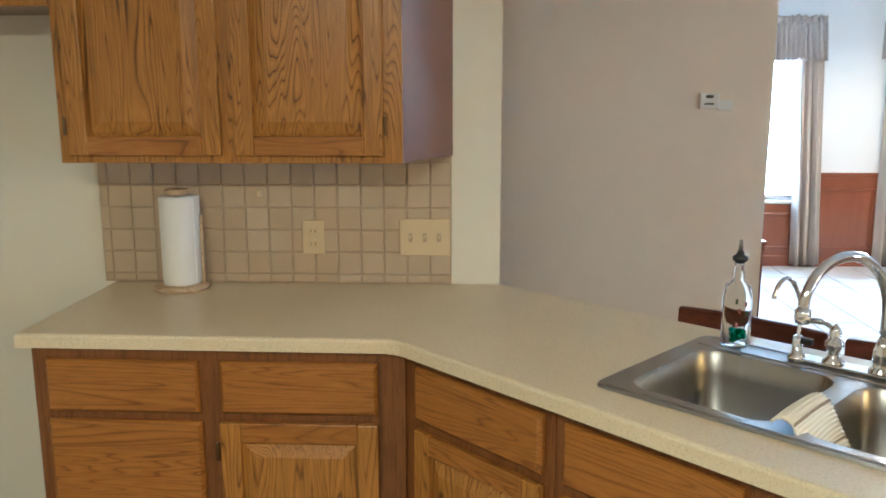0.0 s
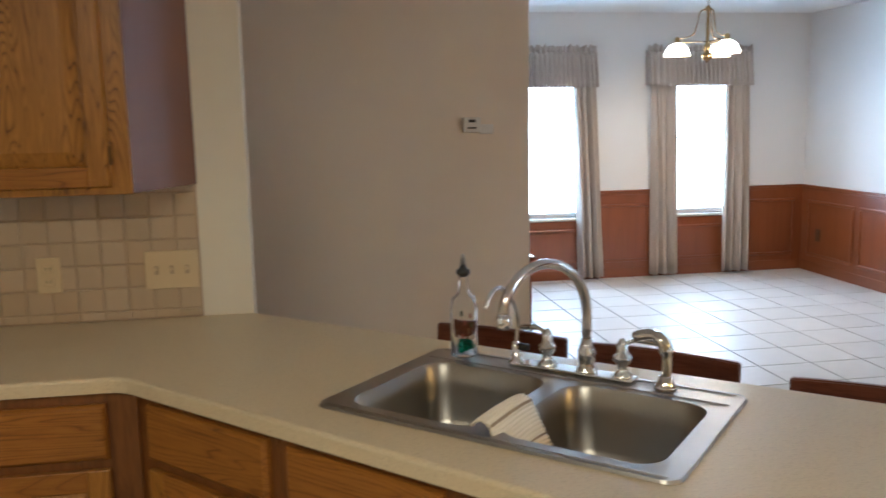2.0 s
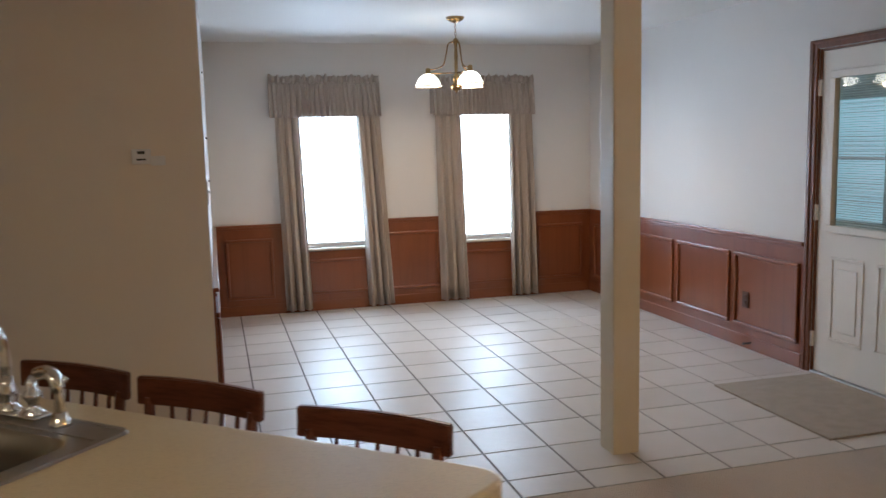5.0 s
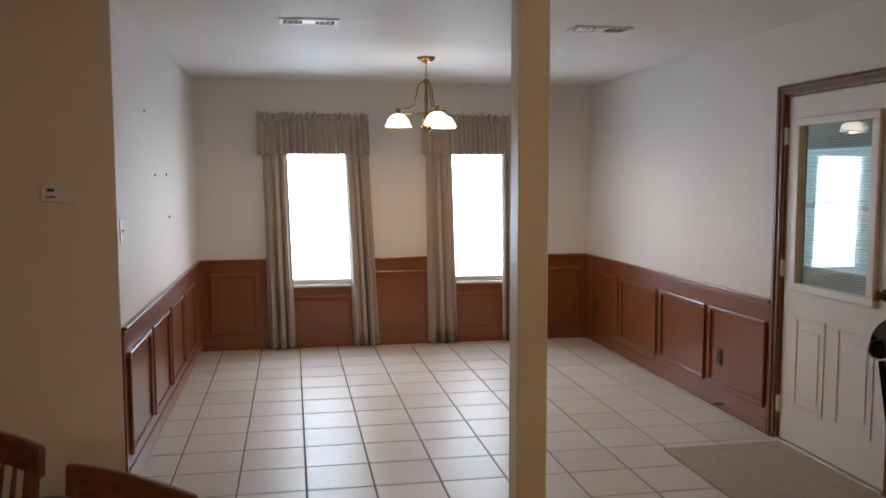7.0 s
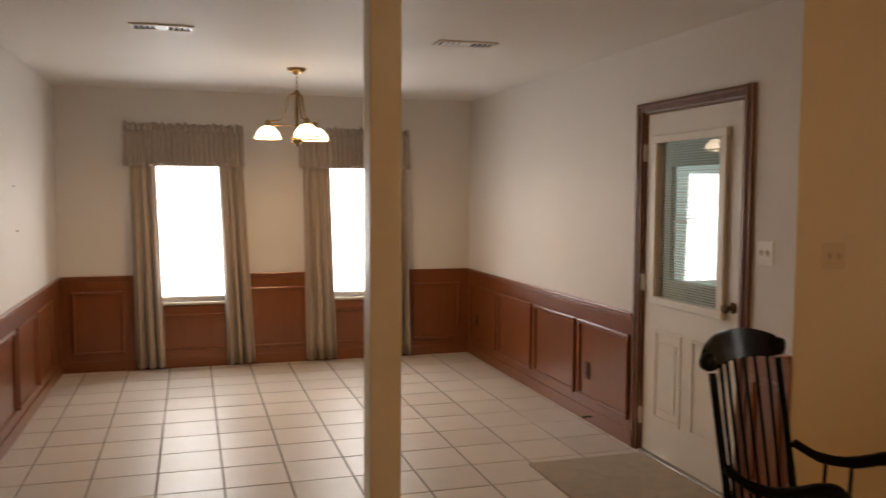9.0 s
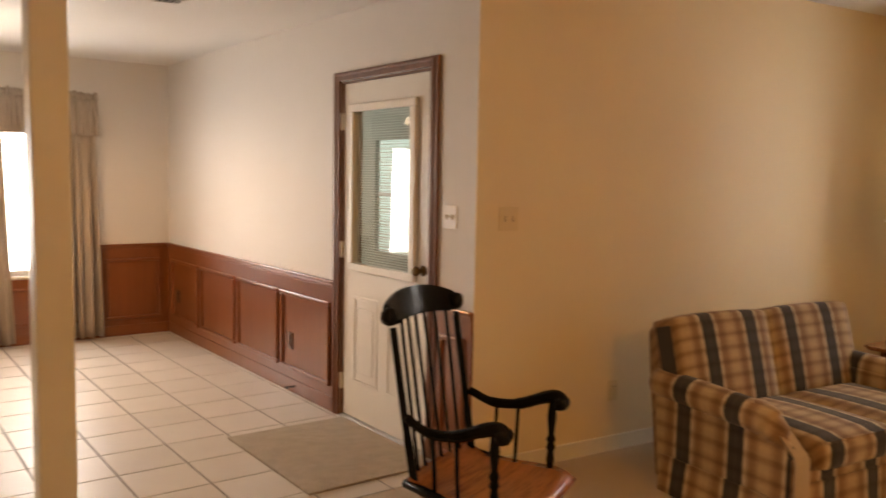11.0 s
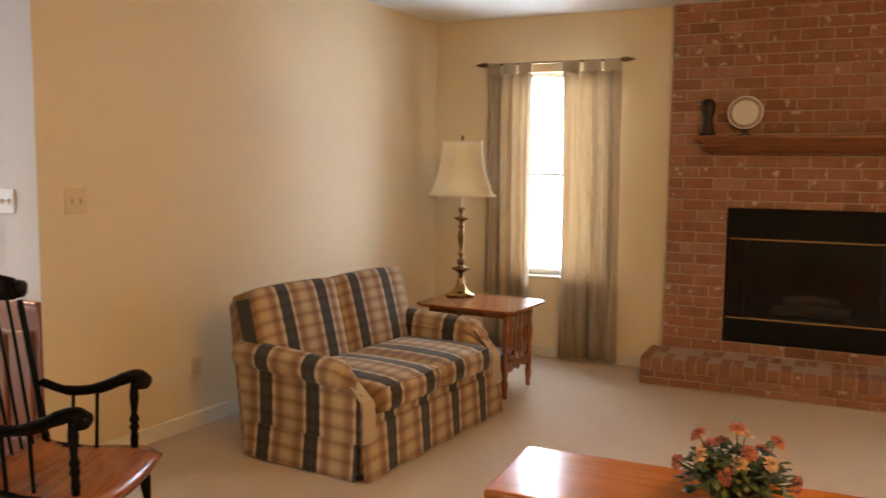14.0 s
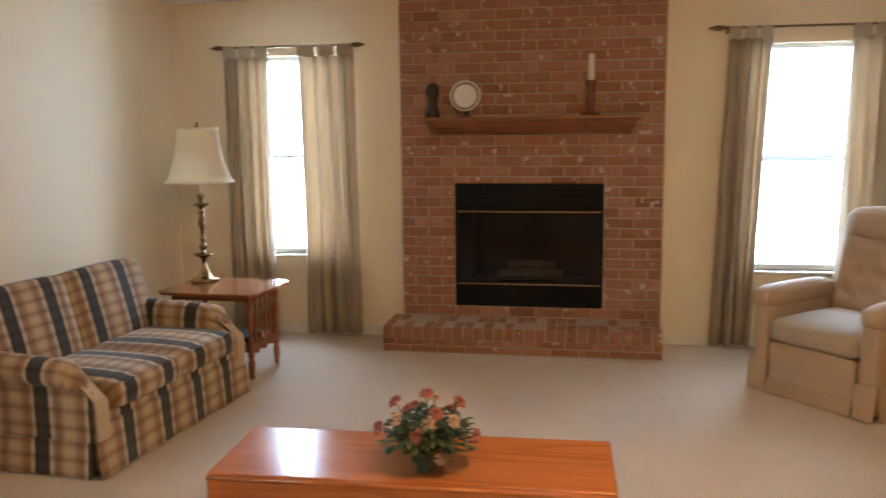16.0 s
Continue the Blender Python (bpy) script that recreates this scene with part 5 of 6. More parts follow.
# plates on the dining and living walls
plate("light_switch", "white double light switch plate beside the back door", pose(XR, 2.385, 1.281, 0, 0, -90), 0.115, 0.118, M["white_plastic"], "switch", 2)
plate("light_switch", "almond double light switch plate on the cream wall", LIVN @ pose(0.19, 0, 1.281), 0.115, 0.118, M["almond"], "switch", 2)
plate("wall_outlet", "almond wall outlet near the loveseat", LIVN @ pose(0.915, 0, 0.335), 0.072, 0.115, M["almond"], "outlet")
plate("wall_outlet", "brown wall outlet set in the wainscot", pose(XR - 0.0165, 4.15, 0.354, 0, 0, -90), 0.070, 0.115, M["brown_plastic"], "outlet")
plate("wall_outlet", "brown wall outlet set in the wainscot corner", pose(XR - 0.0165, 6.43, 0.364, 0, 0, -90), 0.070, 0.115, M["brown_plastic"], "outlet")
plate("light_switch", "white light switch plate on the dining wall", pose(XL, 3.405, 1.30, 0, 0, 90), 0.072, 0.118, M["white_plastic"], "switch", 1)
for _y, _z in ((4.16, 1.955), (4.485, 1.585), (4.96, 1.587), (5.04, 1.298)):
    single("wall_nail", lathe(bmesh.new(), [(0.004, 0.0), (0.006, 0.004), (0.006, 0.007), (0.002, 0.009)], 8, pose(0, 0, 0, 0, 90, 0)), M["iron"], "small dark nail in the white dining wall", "nail", pose(XL, _y, _z), "wall nails")
single("door_mat", slab(4.115, 4.850, 2.42, 3.41, 0.001, 0.014, 0.004), M["mat"], "flat grey-beige door mat on the tiles", "door mat")

# wall tiles of the backsplash and floor tiles
def piece_mesh(name, sx, sy, sz, bevel, material):
    """Shared mesh of one piece; its top face centre at the origin, thickness down -z."""
    bm = slab(-sx / 2, sx / 2, -sy / 2, sy / 2, -sz, 0)
    bmesh.ops.bevel(bm, geom=[e for e in bm.edges if all(v.co.z > -1e-6 for v in e.verts)], offset=bevel, segments=1, affect="EDGES")
    me = bpy.data.meshes.new(name)
    bm.to_mesh(me)
    bm.free()
    me.materials.append(material)
    return me


def piece(name, me, parent, m):
    ob = new(name, me)
    ob.parent = parent
    ob.matrix_basis = m
    return ob


bs = single("backsplash", slab(-1.375, -0.222, 2.041, 2.0495, 0.915, 1.334), M["wgrout"], "beige square tile backsplash under the wall cabinet", "backsplash", kind="structure")
PXT, PZT = 0.0752, 0.0735
tm = {}
for i in range(-6, 11):
    for k in range(-2, 5):
        x0, x1 = max(-1.373, -0.967 + PXT * i), min(-0.223, -0.967 + PXT * (i + 1))
        z1, z0 = min(1.333, 1.239 - PZT * (k - 0)), max(0.917, 1.239 - PZT * (k + 1))
        if x1 - x0 < 0.008 or z1 - z0 < 0.008:
            continue
        key = (round(x1 - x0, 3), round(z1 - z0, 3))
        if key not in tm:
            tm[key] = piece_mesh("tile", key[0] - 0.005, key[1] - 0.005, 0.006, 0.0016, M["wtile"])
        piece("tile", tm[key], bs, pose((x0 + x1) / 2, 2.0365 + random.uniform(-0.0004, 0.0004), (z0 + z1) / 2, 90, 0, 0))
fl = single("floor_tiles_bed", slab(XL, XR, CARPET_Y + 0.001, YB - 0.001, -0.0038, -0.003), M["grout"], "large pale ceramic floor tiles of the dining room", "floor", kind="structure")
PT, TX0, TY0 = 0.3430, 2.088, 3.505
tm = {}
for i in range(-4, 9):
    for k in range(-5, 11):
        x0, x1 = max(XL + 0.002, TX0 + PT * i), min(XR - 0.002, TX0 + PT * (i + 1))
        y0, y1 = max(CARPET_Y + 0.002, TY0 + PT * k), min(YB - 0.002, TY0 + PT * (k + 1))
        if x1 - x0 < 0.015 or y1 - y0 < 0.015:
            continue
        key = (round(x1 - x0, 3), round(y1 - y0, 3))
        if key not in tm:
            tm[key] = piece_mesh("floor_tile", key[0] - 0.010, key[1] - 0.010, 0.006, 0.0012, M["tile"])
        piece("floor_tile", tm[key], fl, pose((x0 + x1) / 2, (y0 + y1) / 2, 0.0015 + random.uniform(-0.0003, 0.0003), random.uniform(-0.06, 0.06), random.uniform(-0.06, 0.06), 0))

# ---- living room ----
def along_x(bm, outline, x0, x1, bevel=0.0, seg=3):
    """Solid with a (y, z) outline from x0 to x1, with softened edges."""
    a = [bm.verts.new((x0, y, z)) for y, z in outline]
    b = [bm.verts.new((x1, y, z)) for y, z in outline]
    n = len(outline)
    fs = [bm.faces.new((a[k], a[(k + 1) % n], b[(k + 1) % n], b[k])) for k in range(n)]
    fs += [bm.faces.new(list(reversed(a))), bm.faces.new(b)]
    bmesh.ops.recalc_face_normals(bm, faces=fs)
    if bevel:
        es = list({e for f in fs for e in f.edges if e.is_valid and e.calc_face_angle(0) > 0.3})
        bmesh.ops.bevel(bm, geom=es, offset=bevel, segments=seg, profile=0.5, affect="EDGES")
    return bm


def cushion(x0, x1, y0, y1, z0, z1, r, puff=0.02, n=8):
    """A stuffed box: rounded edges and swollen top and front."""
    bm = slab(x0, x1, y0, y1, z0, z1)
    bmesh.ops.subdivide_edges(bm, edges=bm.edges, cuts=n, use_grid_fill=True)
    cx, cy, cz = (x0 + x1) / 2, (y0 + y1) / 2, (z0 + z1) / 2
    hx, hy, hz = (x1 - x0) / 2, (y1 - y0) / 2, (z1 - z0) / 2
    for v in bm.verts:
        d = v.co - Vector((cx, cy, cz))
        q = Vector((max(-(hx - r), min(hx - r, d.x)), max(-(hy - r), min(hy - r, d.y)), max(-(hz - r), min(hz - r, d.z))))
        o = d - q
        if o.length > 1e-6:
            o = o.normalized() * r
        w = (1 - (d.x / hx) ** 2) * (1 - (d.y / hy) ** 2) if abs(d.z) > hz * 0.98 else 0.0
        wf = (1 - (d.x / hx) ** 2) * (1 - (d.z / hz) ** 2) if abs(d.y) > hy * 0.98 else 0.0
        v.co = Vector((cx, cy, cz)) + q + o + Vector((0, math.copysign(puff * 0.6 * wf, d.y), math.copysign(puff * w, d.z)))
    return bm


# loveseat: origin at the front left foot, x along the front, y towards the wall
SOFA = pose(5.470, 0.850, 0, 0, 0, -6.2)
sf = thing("loveseat", "two-seat sofa in tan and charcoal plaid with a pleated skirt", "sofa", SOFA)
SW, AW = 1.375, 0.135
part("frame_base", slab(0.03, SW - 0.03, 0.006, 0.76, 0.03, 0.30), M["plaid_x"], sf)
for x0, x1, out in ((0.0, AW, -1), (SW - AW, SW, 1)):
    ol = [(0.015, 0.02), (0.015, 0.35), (0.05, 0.385), (0.155, 0.465), (0.20, 0.485), (0.78, 0.51), (0.80, 0.47), (0.755, 0.02)]
    arm = part("arm", along_x(bmesh.new(), ol, x0 + 0.012, x1 - 0.008, 0.02), M["plaid_y"], sf, "", True)
    cx = (x0 + x1) / 2 + out * 0.012
    cx += out * 0.012
    rl = smooth_path([(cx, 0.025, 0.355), (cx, 0.07, 0.395), (cx, 0.145, 0.468), (cx, 0.22, 0.487), (cx, 0.50, 0.500), (cx, 0.79, 0.512)], 6)
    part("arm_roll", tube(bmesh.new(), rl, [0.026] * 3 + [0.032] * 6 + [0.054] * 4 + [0.070] * (len(rl) - 13), 16), M["plaid_y"], arm, "rolled arm top", True)
    part("arm_front", slab(x0 + 0.02, x1 - 0.016, 0.004, 0.03, 0.04, 0.365, 0.01), M["plaid_x"], arm)
    band = [(0.235, 0.556), (0.185, 0.546), (0.140, 0.515), (0.085, 0.452), (0.035, 0.405), (0.000, 0.378), (-0.012, 0.345), (-0.013, 0.18)]
    inner = [(0.230, 0.535), (0.178, 0.525), (0.132, 0.495), (0.078, 0.435), (0.030, 0.388), (0.012, 0.368), (0.004, 0.340), (0.004, 0.18)]
    part("arm_facing", along_x(bmesh.new(), band + inner[::-1], (x0 + x1) / 2 - 0.042 + out * 0.012, (x0 + x1) / 2 + 0.042 + out * 0.012, 0.005, 2), M["plaid_tan"], arm, "tan fabric band down the sloping arm front", True)
half = (SW - 2 * AW) / 2
for k in range(2):
    x0 = AW + k * half
    bm = cushion(x0 + 0.002, x0 + half - 0.002, -0.032, 0.60, 0.288, 0.432, 0.045, 0.018)
    sc = part("seat_cushion", bm, M["plaid_x"], sf, "", True)
    part("welt", tube(bmesh.new(), [(x0 + 0.035, -0.023, 0.420), (x0 + half - 0.035, -0.023, 0.420)], 0.005, 6), M["plaid_x"], sc)
    bm = cushion(x0 - AW * 0.82 * (1 - k) + 0.003, x0 + half + AW * 0.82 * k - 0.003, 0.0, 0.17, 0.0, 0.472, 0.030, 0.014)
    bmesh.ops.transform(bm, matrix=pose(0, 0.575, 0.385, -15, 0, 0), verts=bm.verts)
    part("back_cushion", bm, M["plaid_x"], sf, "", True)
for x0 in (0.019, SW - 0.029):
    bm = slab(x0, x0 + 0.010, 0.035, 0.125, 0.10, 0.435, 0.004)
    bmesh.ops.transform(bm, matrix=pose(0, 0.575, 0.385, -15, 0, 0), verts=bm.verts)
    part("back_side_stripe", bm, M["plaid_dark"], sf, "charcoal stripe on the side of the back")
part("back_frame", along_x(bmesh.new(), [(0.70, 0.04), (0.745, 0.40), (0.805, 0.755), (0.850, 0.775), (0.880, 0.74), (0.80, 0.04)], 0.035, SW - 0.035, 0.018), M["plaid_x"], sf, "", True)


def skirt(x0, x1, y0, y1, z1, mat, pleats, parent):
    """A hanging skirt panel from (x0, y0) to (x1, y1) with soft waves."""
    bm = bmesh.new()
    n = 40
    d = Vector((x1 - x0, y1 - y0))
    nrm = Vector((d.y, -d.x)).normalized()
    g = []
    for j in range(5):
        t = j / 4
        row = []
        for i in range(n + 1):
            u = i / n
            w = (0.003 + 0.012 * t) * (0.5 + 0.5 * math.sin(2 * math.pi * pleats * u)) + 0.012 * t
            p = Vector((x0, y0)) + d * u + nrm * w
            row.append(bm.verts.new((p.x, p.y, z1 * (1 - t) + 0.008 * t)))
        g.append(row)
    h = [[bm.verts.new((v.co.x - nrm.x * 0.005, v.co.y - nrm.y * 0.005, v.co.z)) for v in row] for row in g]
    for a, flip in ((g, False), (h, True)):
        for j in range(4):
            for i in range(n):
                q = (a[j][i], a[j + 1][i], a[j + 1][i + 1], a[j][i + 1])
                bm.faces.new(tuple(reversed(q)) if flip else q)
    for i in range(n):
        bm.faces.new((g[4][i], h[4][i], h[4][i + 1], g[4][i + 1]))
        bm.faces.new((g[0][i + 1], h[0][i + 1], h[0][i], g[0][i]))
    bmesh.ops.recalc_face_normals(bm, faces=bm.faces)
    return part("skirt", bm, mat, parent)


skirt(0.06, SW - 0.06, -0.004, -0.004, 0.255, M["plaid_x"], 4, sf)
skirt(0.0, 0.0, 0.72, 0.02, 0.18, M["plaid_y"], 1, sf)
skirt(SW, SW, 0.02, 0.72, 0.18, M["plaid_y"], 1, sf)
for x0, x1 in ((0.0, 0.075), (SW - 0.075, SW)):
    skirt(x0, x1, -0.006, -0.006, 0.18, M["plaid_x"], 0.5, sf)

# end table
et = thing("end_table", "small reddish wood end table with turned legs and spindle sides", "side table", pose(7.30, 1.02, 0, 0, 0, -3))
bm = bmesh.new()
w2, d2, ch = 0.295, 0.355, 0.05
prism(bm, [(-w2 + ch, -d2), (w2 - ch, -d2), (w2, -d2 + ch), (w2, d2 - ch), (w2 - ch, d2), (-w2 + ch, d2), (-w2, d2 - ch), (-w2, -d2 + ch)], 0.558, 0.578)
bmesh.ops.bevel(bm, geom=[e for e in bm.edges if abs(e.verts[0].co.z - e.verts[1].co.z) < 1e-5], offset=0.006, segments=2, affect="EDGES")
part("tabletop", bm, M["maple_top"], et)
for q in ((-0.205, 0.205, -0.275, -0.255), (-0.205, 0.205, 0.255, 0.275), (-0.205, -0.185, -0.255, 0.255), (0.185, 0.205, -0.255, 0.255)):
    part("apron", slab(*q, 0.515, 0.557, 0.004), M["maple_dark"], et)
def scalloped(a, b, n=24):
    """Outline of a rail whose lower edge hangs in three soft lobes."""
    return [(a + (b - a) * k / n, 0.182 - 0.024 * math.sin(3 * math.pi * k / n) ** 2) for k in range(n + 1)] + [(b, 0.225), (a, 0.225)]


for y0, y1 in ((-0.275, -0.255), (0.255, 0.275)):
    part("shelf_rail", side_prism(bmesh.new(), scalloped(-0.180, 0.180), y0, y1), M["maple_dark"], et)
for x0, x1 in ((-0.205, -0.185), (0.185, 0.205)):
    part("shelf_rail", along_x(bmesh.new(), scalloped(-0.248, 0.248), x0, x1), M["maple_dark"], et)
part("shelf", slab(-0.184, 0.184, -0.254, 0.254, 0.205, 0.222, 0.004), M["maple_top"], et)
LEG = [(0.011, 0.0), (0.017, 0.012), (0.014, 0.03), (0.020, 0.07), (0.023, 0.105), (0.014, 0.135), (0.020, 0.15), (0.021, 0.165), (0.021, 0.23), (0.014, 0.25), (0.018, 0.27), (0.013, 0.29), (0.021, 0.36), (0.022, 0.40), (0.013, 0.455), (0.018, 0.47), (0.014, 0.485), (0.021, 0.505), (0.021, 0.557)]
for sx in (-1, 1):
    for sy in (-1, 1):
        part("leg", lathe(bmesh.new(), LEG, 14, Matrix.Translation((sx * 0.195, sy * 0.265, 0))), M["maple_dark"], et, "", True)
SPIN = [(0.007, 0.222), (0.010, 0.25), (0.007, 0.275), (0.013, 0.34), (0.014, 0.38), (0.008, 0.44), (0.011, 0.46), (0.007, 0.48), (0.009, 0.516)]
for k in range(4):
    for yy in (-0.265, 0.265):
        part("spindle", lathe(bmesh.new(), SPIN, 10, Matrix.Translation((-0.117 + 0.078 * k, yy, 0))), M["maple_dark"], et, "", True)
single("magazine_stack", slab(-0.13, 0.10, -0.20, 0.06, 0.0, 0.035, 0.006), M["iron"], "dark glossy magazines lying on the table's shelf", "magazines", pose(7.31, 1.02, 0.2225, 0, 0, -3))

# table lamp
tl = thing("table_lamp", "tall brass candlestick table lamp with a cream bell shade, unlit", "lamp", pose(7.44, 1.235, 0.5785))
part("base", lathe(bmesh.new(), [(0.090, 0.0), (0.098, 0.006), (0.096, 0.016), (0.070, 0.030), (0.044, 0.050), (0.028, 0.085), (0.020, 0.115), (0.018, 0.135)], 32), M["brass"], tl, "", True)
part("stem", lathe(bmesh.new(), [(0.016, 0.135), (0.018, 0.150), (0.024, 0.165), (0.058, 0.182), (0.068, 0.190), (0.066, 0.196), (0.030, 0.200), (0.017, 0.212), (0.027, 0.232), (0.030, 0.245), (0.014, 0.262), (0.012, 0.275), (0.022, 0.290), (0.012, 0.305), (0.013, 0.34), (0.022, 0.385), (0.026, 0.415), (0.018, 0.445), (0.011, 0.462), (0.024, 0.478), (0.013, 0.495), (0.018, 0.512), (0.050, 0.532), (0.052, 0.540), (0.020, 0.546), (0.014, 0.57), (0.024, 0.590), (0.024, 0.605), (0.008, 0.61)], 24), M["lamp_brass"], tl, "", True)
part("candle_tube", lathe(bmesh.new(), [(0.009, 0.605), (0.009, 0.71)], 12), M["candle"], tl, "", True)
bm = bmesh.new()
segs, prof = 32, [(0.232, 0.690), (0.212, 0.730), (0.186, 0.800), (0.163, 0.880), (0.149, 0.950), (0.142, 1.020), (0.140, 1.052)]
ring = []
for r, z in prof:
    ring.append([bm.verts.new(((r * (0.965 + 0.035 * math.cos(8 * 2 * math.pi * k / segs))) * math.cos(2 * math.pi * k / segs), (r * (0.965 + 0.035 * math.cos(8 * 2 * math.pi * k / segs))) * math.sin(2 * math.pi * k / segs), z)) for k in range(segs)])
for a, b in zip(ring, ring[1:]):
    for k in range(segs):
        bm.faces.new((a[k], a[(k + 1) % segs], b[(k + 1) % segs], b[k]))
shell(bm, 0.003)
sh = part("shade", bm, M["shade"], tl, "cream fabric bell shade", True)
for r, z in ((0.232, 0.690), (0.140, 1.052)):
    part("trim", lathe(bmesh.new(), [(r - 0.006, z - 0.004), (r + 0.001, z - 0.004), (r + 0.001, z + 0.006), (r - 0.006, z + 0.006)], 32, cap=False), M["candle"], sh)
for k in range(3):
    a = 2 * math.pi * k / 3
    part("spider", tube(bmesh.new(), [(0, 0, 1.045), (0.137 * math.cos(a), 0.137 * math.sin(a), 1.05)], 0.002, 6), M["old_brass"], sh)
part("harp", tube(bmesh.new(), smooth_path([(0.01, 0, 0.70), (0.05, 0, 0.80), (0.045, 0, 0.98), (0, 0, 1.055), (-0.045, 0, 0.98), (-0.05, 0, 0.80), (-0.01, 0, 0.70)], 5), 0.002, 6), M["old_brass"], tl)
part("finial", lathe(bmesh.new(), [(0.004, 1.055), (0.011, 1.064), (0.006, 1.076), (0.010, 1.084), (0.003, 1.096)], 12), M["old_brass"], tl, "", True)


# curtains beside the fireplace; local x runs south, room side towards -y
def tab_curtains(y_left, y_right, panels, zrod, label, tip0=True, tip1=True):
    m = pose(XE - 0.072, y_left, 0, 0, 0, -90)
    L = y_left - y_right
    c = thing("window_curtains", label, "curtains", m, "living room curtains")
    part("curtain_rod", tube(bmesh.new(), [(0.10, 0, zrod), (L - 0.10, 0, zrod)], 0.008, 8), M["old_brass"], c)
    for on, x, s in ((tip0, 0.10, -1), (tip1, L - 0.10, 1)):
        if on:
            part("finial", lathe(bmesh.new(), [(0.012, 0.0), (0.018, 0.010), (0.013, 0.022), (0.020, 0.040), (0.012, 0.070), (0.003, 0.105)], 10, Matrix.Translation((x, 0, zrod)) @ pose(0, 0, 0, 0, 90 * s, 0)), M["old_brass"], c, "dark spear finial", True)
            part("bracket", slab(x - s * 0.03 - 0.008, x - s * 0.03 + 0.008, 0.0, 0.071, zrod - 0.035, zrod + 0.012, 0.003), M["old_brass"], c)
    for k, (t0, t1, b0, b1) in enumerate(panels):
        pn = part("curtain_panel", cloth_sheet(bmesh.new(), (t0, t1), (b0, b1), zrod - 0.075, 0.03, 3.7, 0.034, 70, 16, phase=1.1 + 1.7 * k, pinch=0.55), M["curtain"], c, "", True)
        n = 3
        hw = 0.145 * (t1 - t0)
        for j in range(n):
            x = t0 + hw + (t1 - t0 - 2 * hw) * j / (n - 1)
            bm = bmesh.new()
            prof = [(-0.010, -0.085), (-0.011, 0.0), (-0.006, 0.010), (0.006, 0.010), (0.011, 0.0), (0.010, -0.085)]
            a = [bm.verts.new((x - hw, y, zrod + z)) for y, z in prof]
            b = [bm.verts.new((x + hw, y, zrod + z)) for y, z in prof]
            for i in range(len(prof) - 1):
                bm.faces.new((a[i], b[i], b[i + 1], a[i + 1]))
            shell(bm, 0.002)
            part("tab", bm, M["curtain"], pn)
    return c


tab_curtains(1.50, 0.275, [(1.50 - 1.40, 1.50 - 1.045, 1.50 - 1.41, 1.50 - 1.035), (1.50 - 0.800, 1.50 - 0.365, 1.50 - 0.785, 1.50 - 0.345)], 2.243, "beige tab-top linen curtains parted at the window beside the loveseat")
tab_curtains(-2.200, -3.72, [(0.135, 0.425, 0.07, 0.345), (0.945, 1.34, 0.90, 1.36)], 2.283, "beige tab-top linen curtains parted behind the recliner")

# fireplace
FX = XE - 0.06
fp = thing("fireplace", "brown-red brick fireplace breast with a raised hearth", "fireplace", pose(0, 0, 0))
FB = (-1.502, -0.398, 0.272, 1.200)
part("mortar_wall", wall_with_holes(bmesh.new(), "y", -1.920, 0.008, FX - 0.0035, XE - 0.0005, 0.0, HL, [(FB[0], FB[1], FB[2], FB[3])]), M["mortar"], fp)
part("mortar_hearth", slab(7.898, FX + 0.006, -1.905, 0.080, 0.0, 0.188), M["mortar"], fp)
COURSE, BL = 0.0757, 0.2032


def brick_mesh(l, h, d):
    random.seed(int(l * 1e4 + h * 1e3))
    bm = slab(-d, 0, -l / 2, l / 2, -h / 2, h / 2)
    bmesh.ops.bevel(bm, geom=[e for e in bm.edges if all(v.co.x < -d + 1e-6 for v in e.verts)], offset=0.004, segments=1, affect="EDGES")
    me = bpy.data.meshes.new("brick")
    bm.to_mesh(me)
    bm.free()
    me.materials.append(M["brick"])
    return me


bricks = {}


def lay(y0, y1, z0, z1, xback, depth):
    key = (round(y1 - y0, 3), round(z1 - z0, 3), depth)
    if key[0] < 0.02 or key[1] < 0.02:
        return
    if key not in bricks:
        bricks[key] = brick_mesh(key[0] - 0.010, key[1] - 0.010, depth)
    random.seed(int(abs(y0) * 7919 + z0 * 104729))
    piece("brick", bricks[key], fp, pose(xback - random.uniform(0, 0.002), (y0 + y1) / 2, (z0 + z1) / 2, random.uniform(-0.35, 0.35), 0, random.uniform(-0.4, 0.4)))


z, row = 0.195, 0
while z < HL - 0.03:
    zt = min(z + COURSE, HL - 0.002)
    y = 0.008 - (BL / 2 if row % 2 else 0.0)
    spans, y = [], 0.008
    if row % 2:
        spans.append((y - BL / 2, y))
        y -= BL / 2
    while y > -1.92 + 0.03:
        spans.append((max(y - BL, -1.92), y))
        y -= BL
    for a, b in spans:
        if zt > FB[3] > z:
            if b > FB[0] and a < FB[1]:
                lay(max(a, FB[0]), min(b, FB[1]), FB[3], zt, FX + 0.008, 0.016)
        if zt > FB[2] + 0.01 and z < FB[3] - 0.01:
            for p, q in ((a, min(b, FB[0])), (max(a, FB[1]), b)):
                if q - p > 0.03:
                    if b > FB[0] > a:
                        q = FB[0]
                    lay(p, q, z, min(zt, zt), FX + 0.008, 0.016)
        else:
            lay(a, b, z, zt, FX + 0.008, 0.016)
    z += COURSE
    row += 1
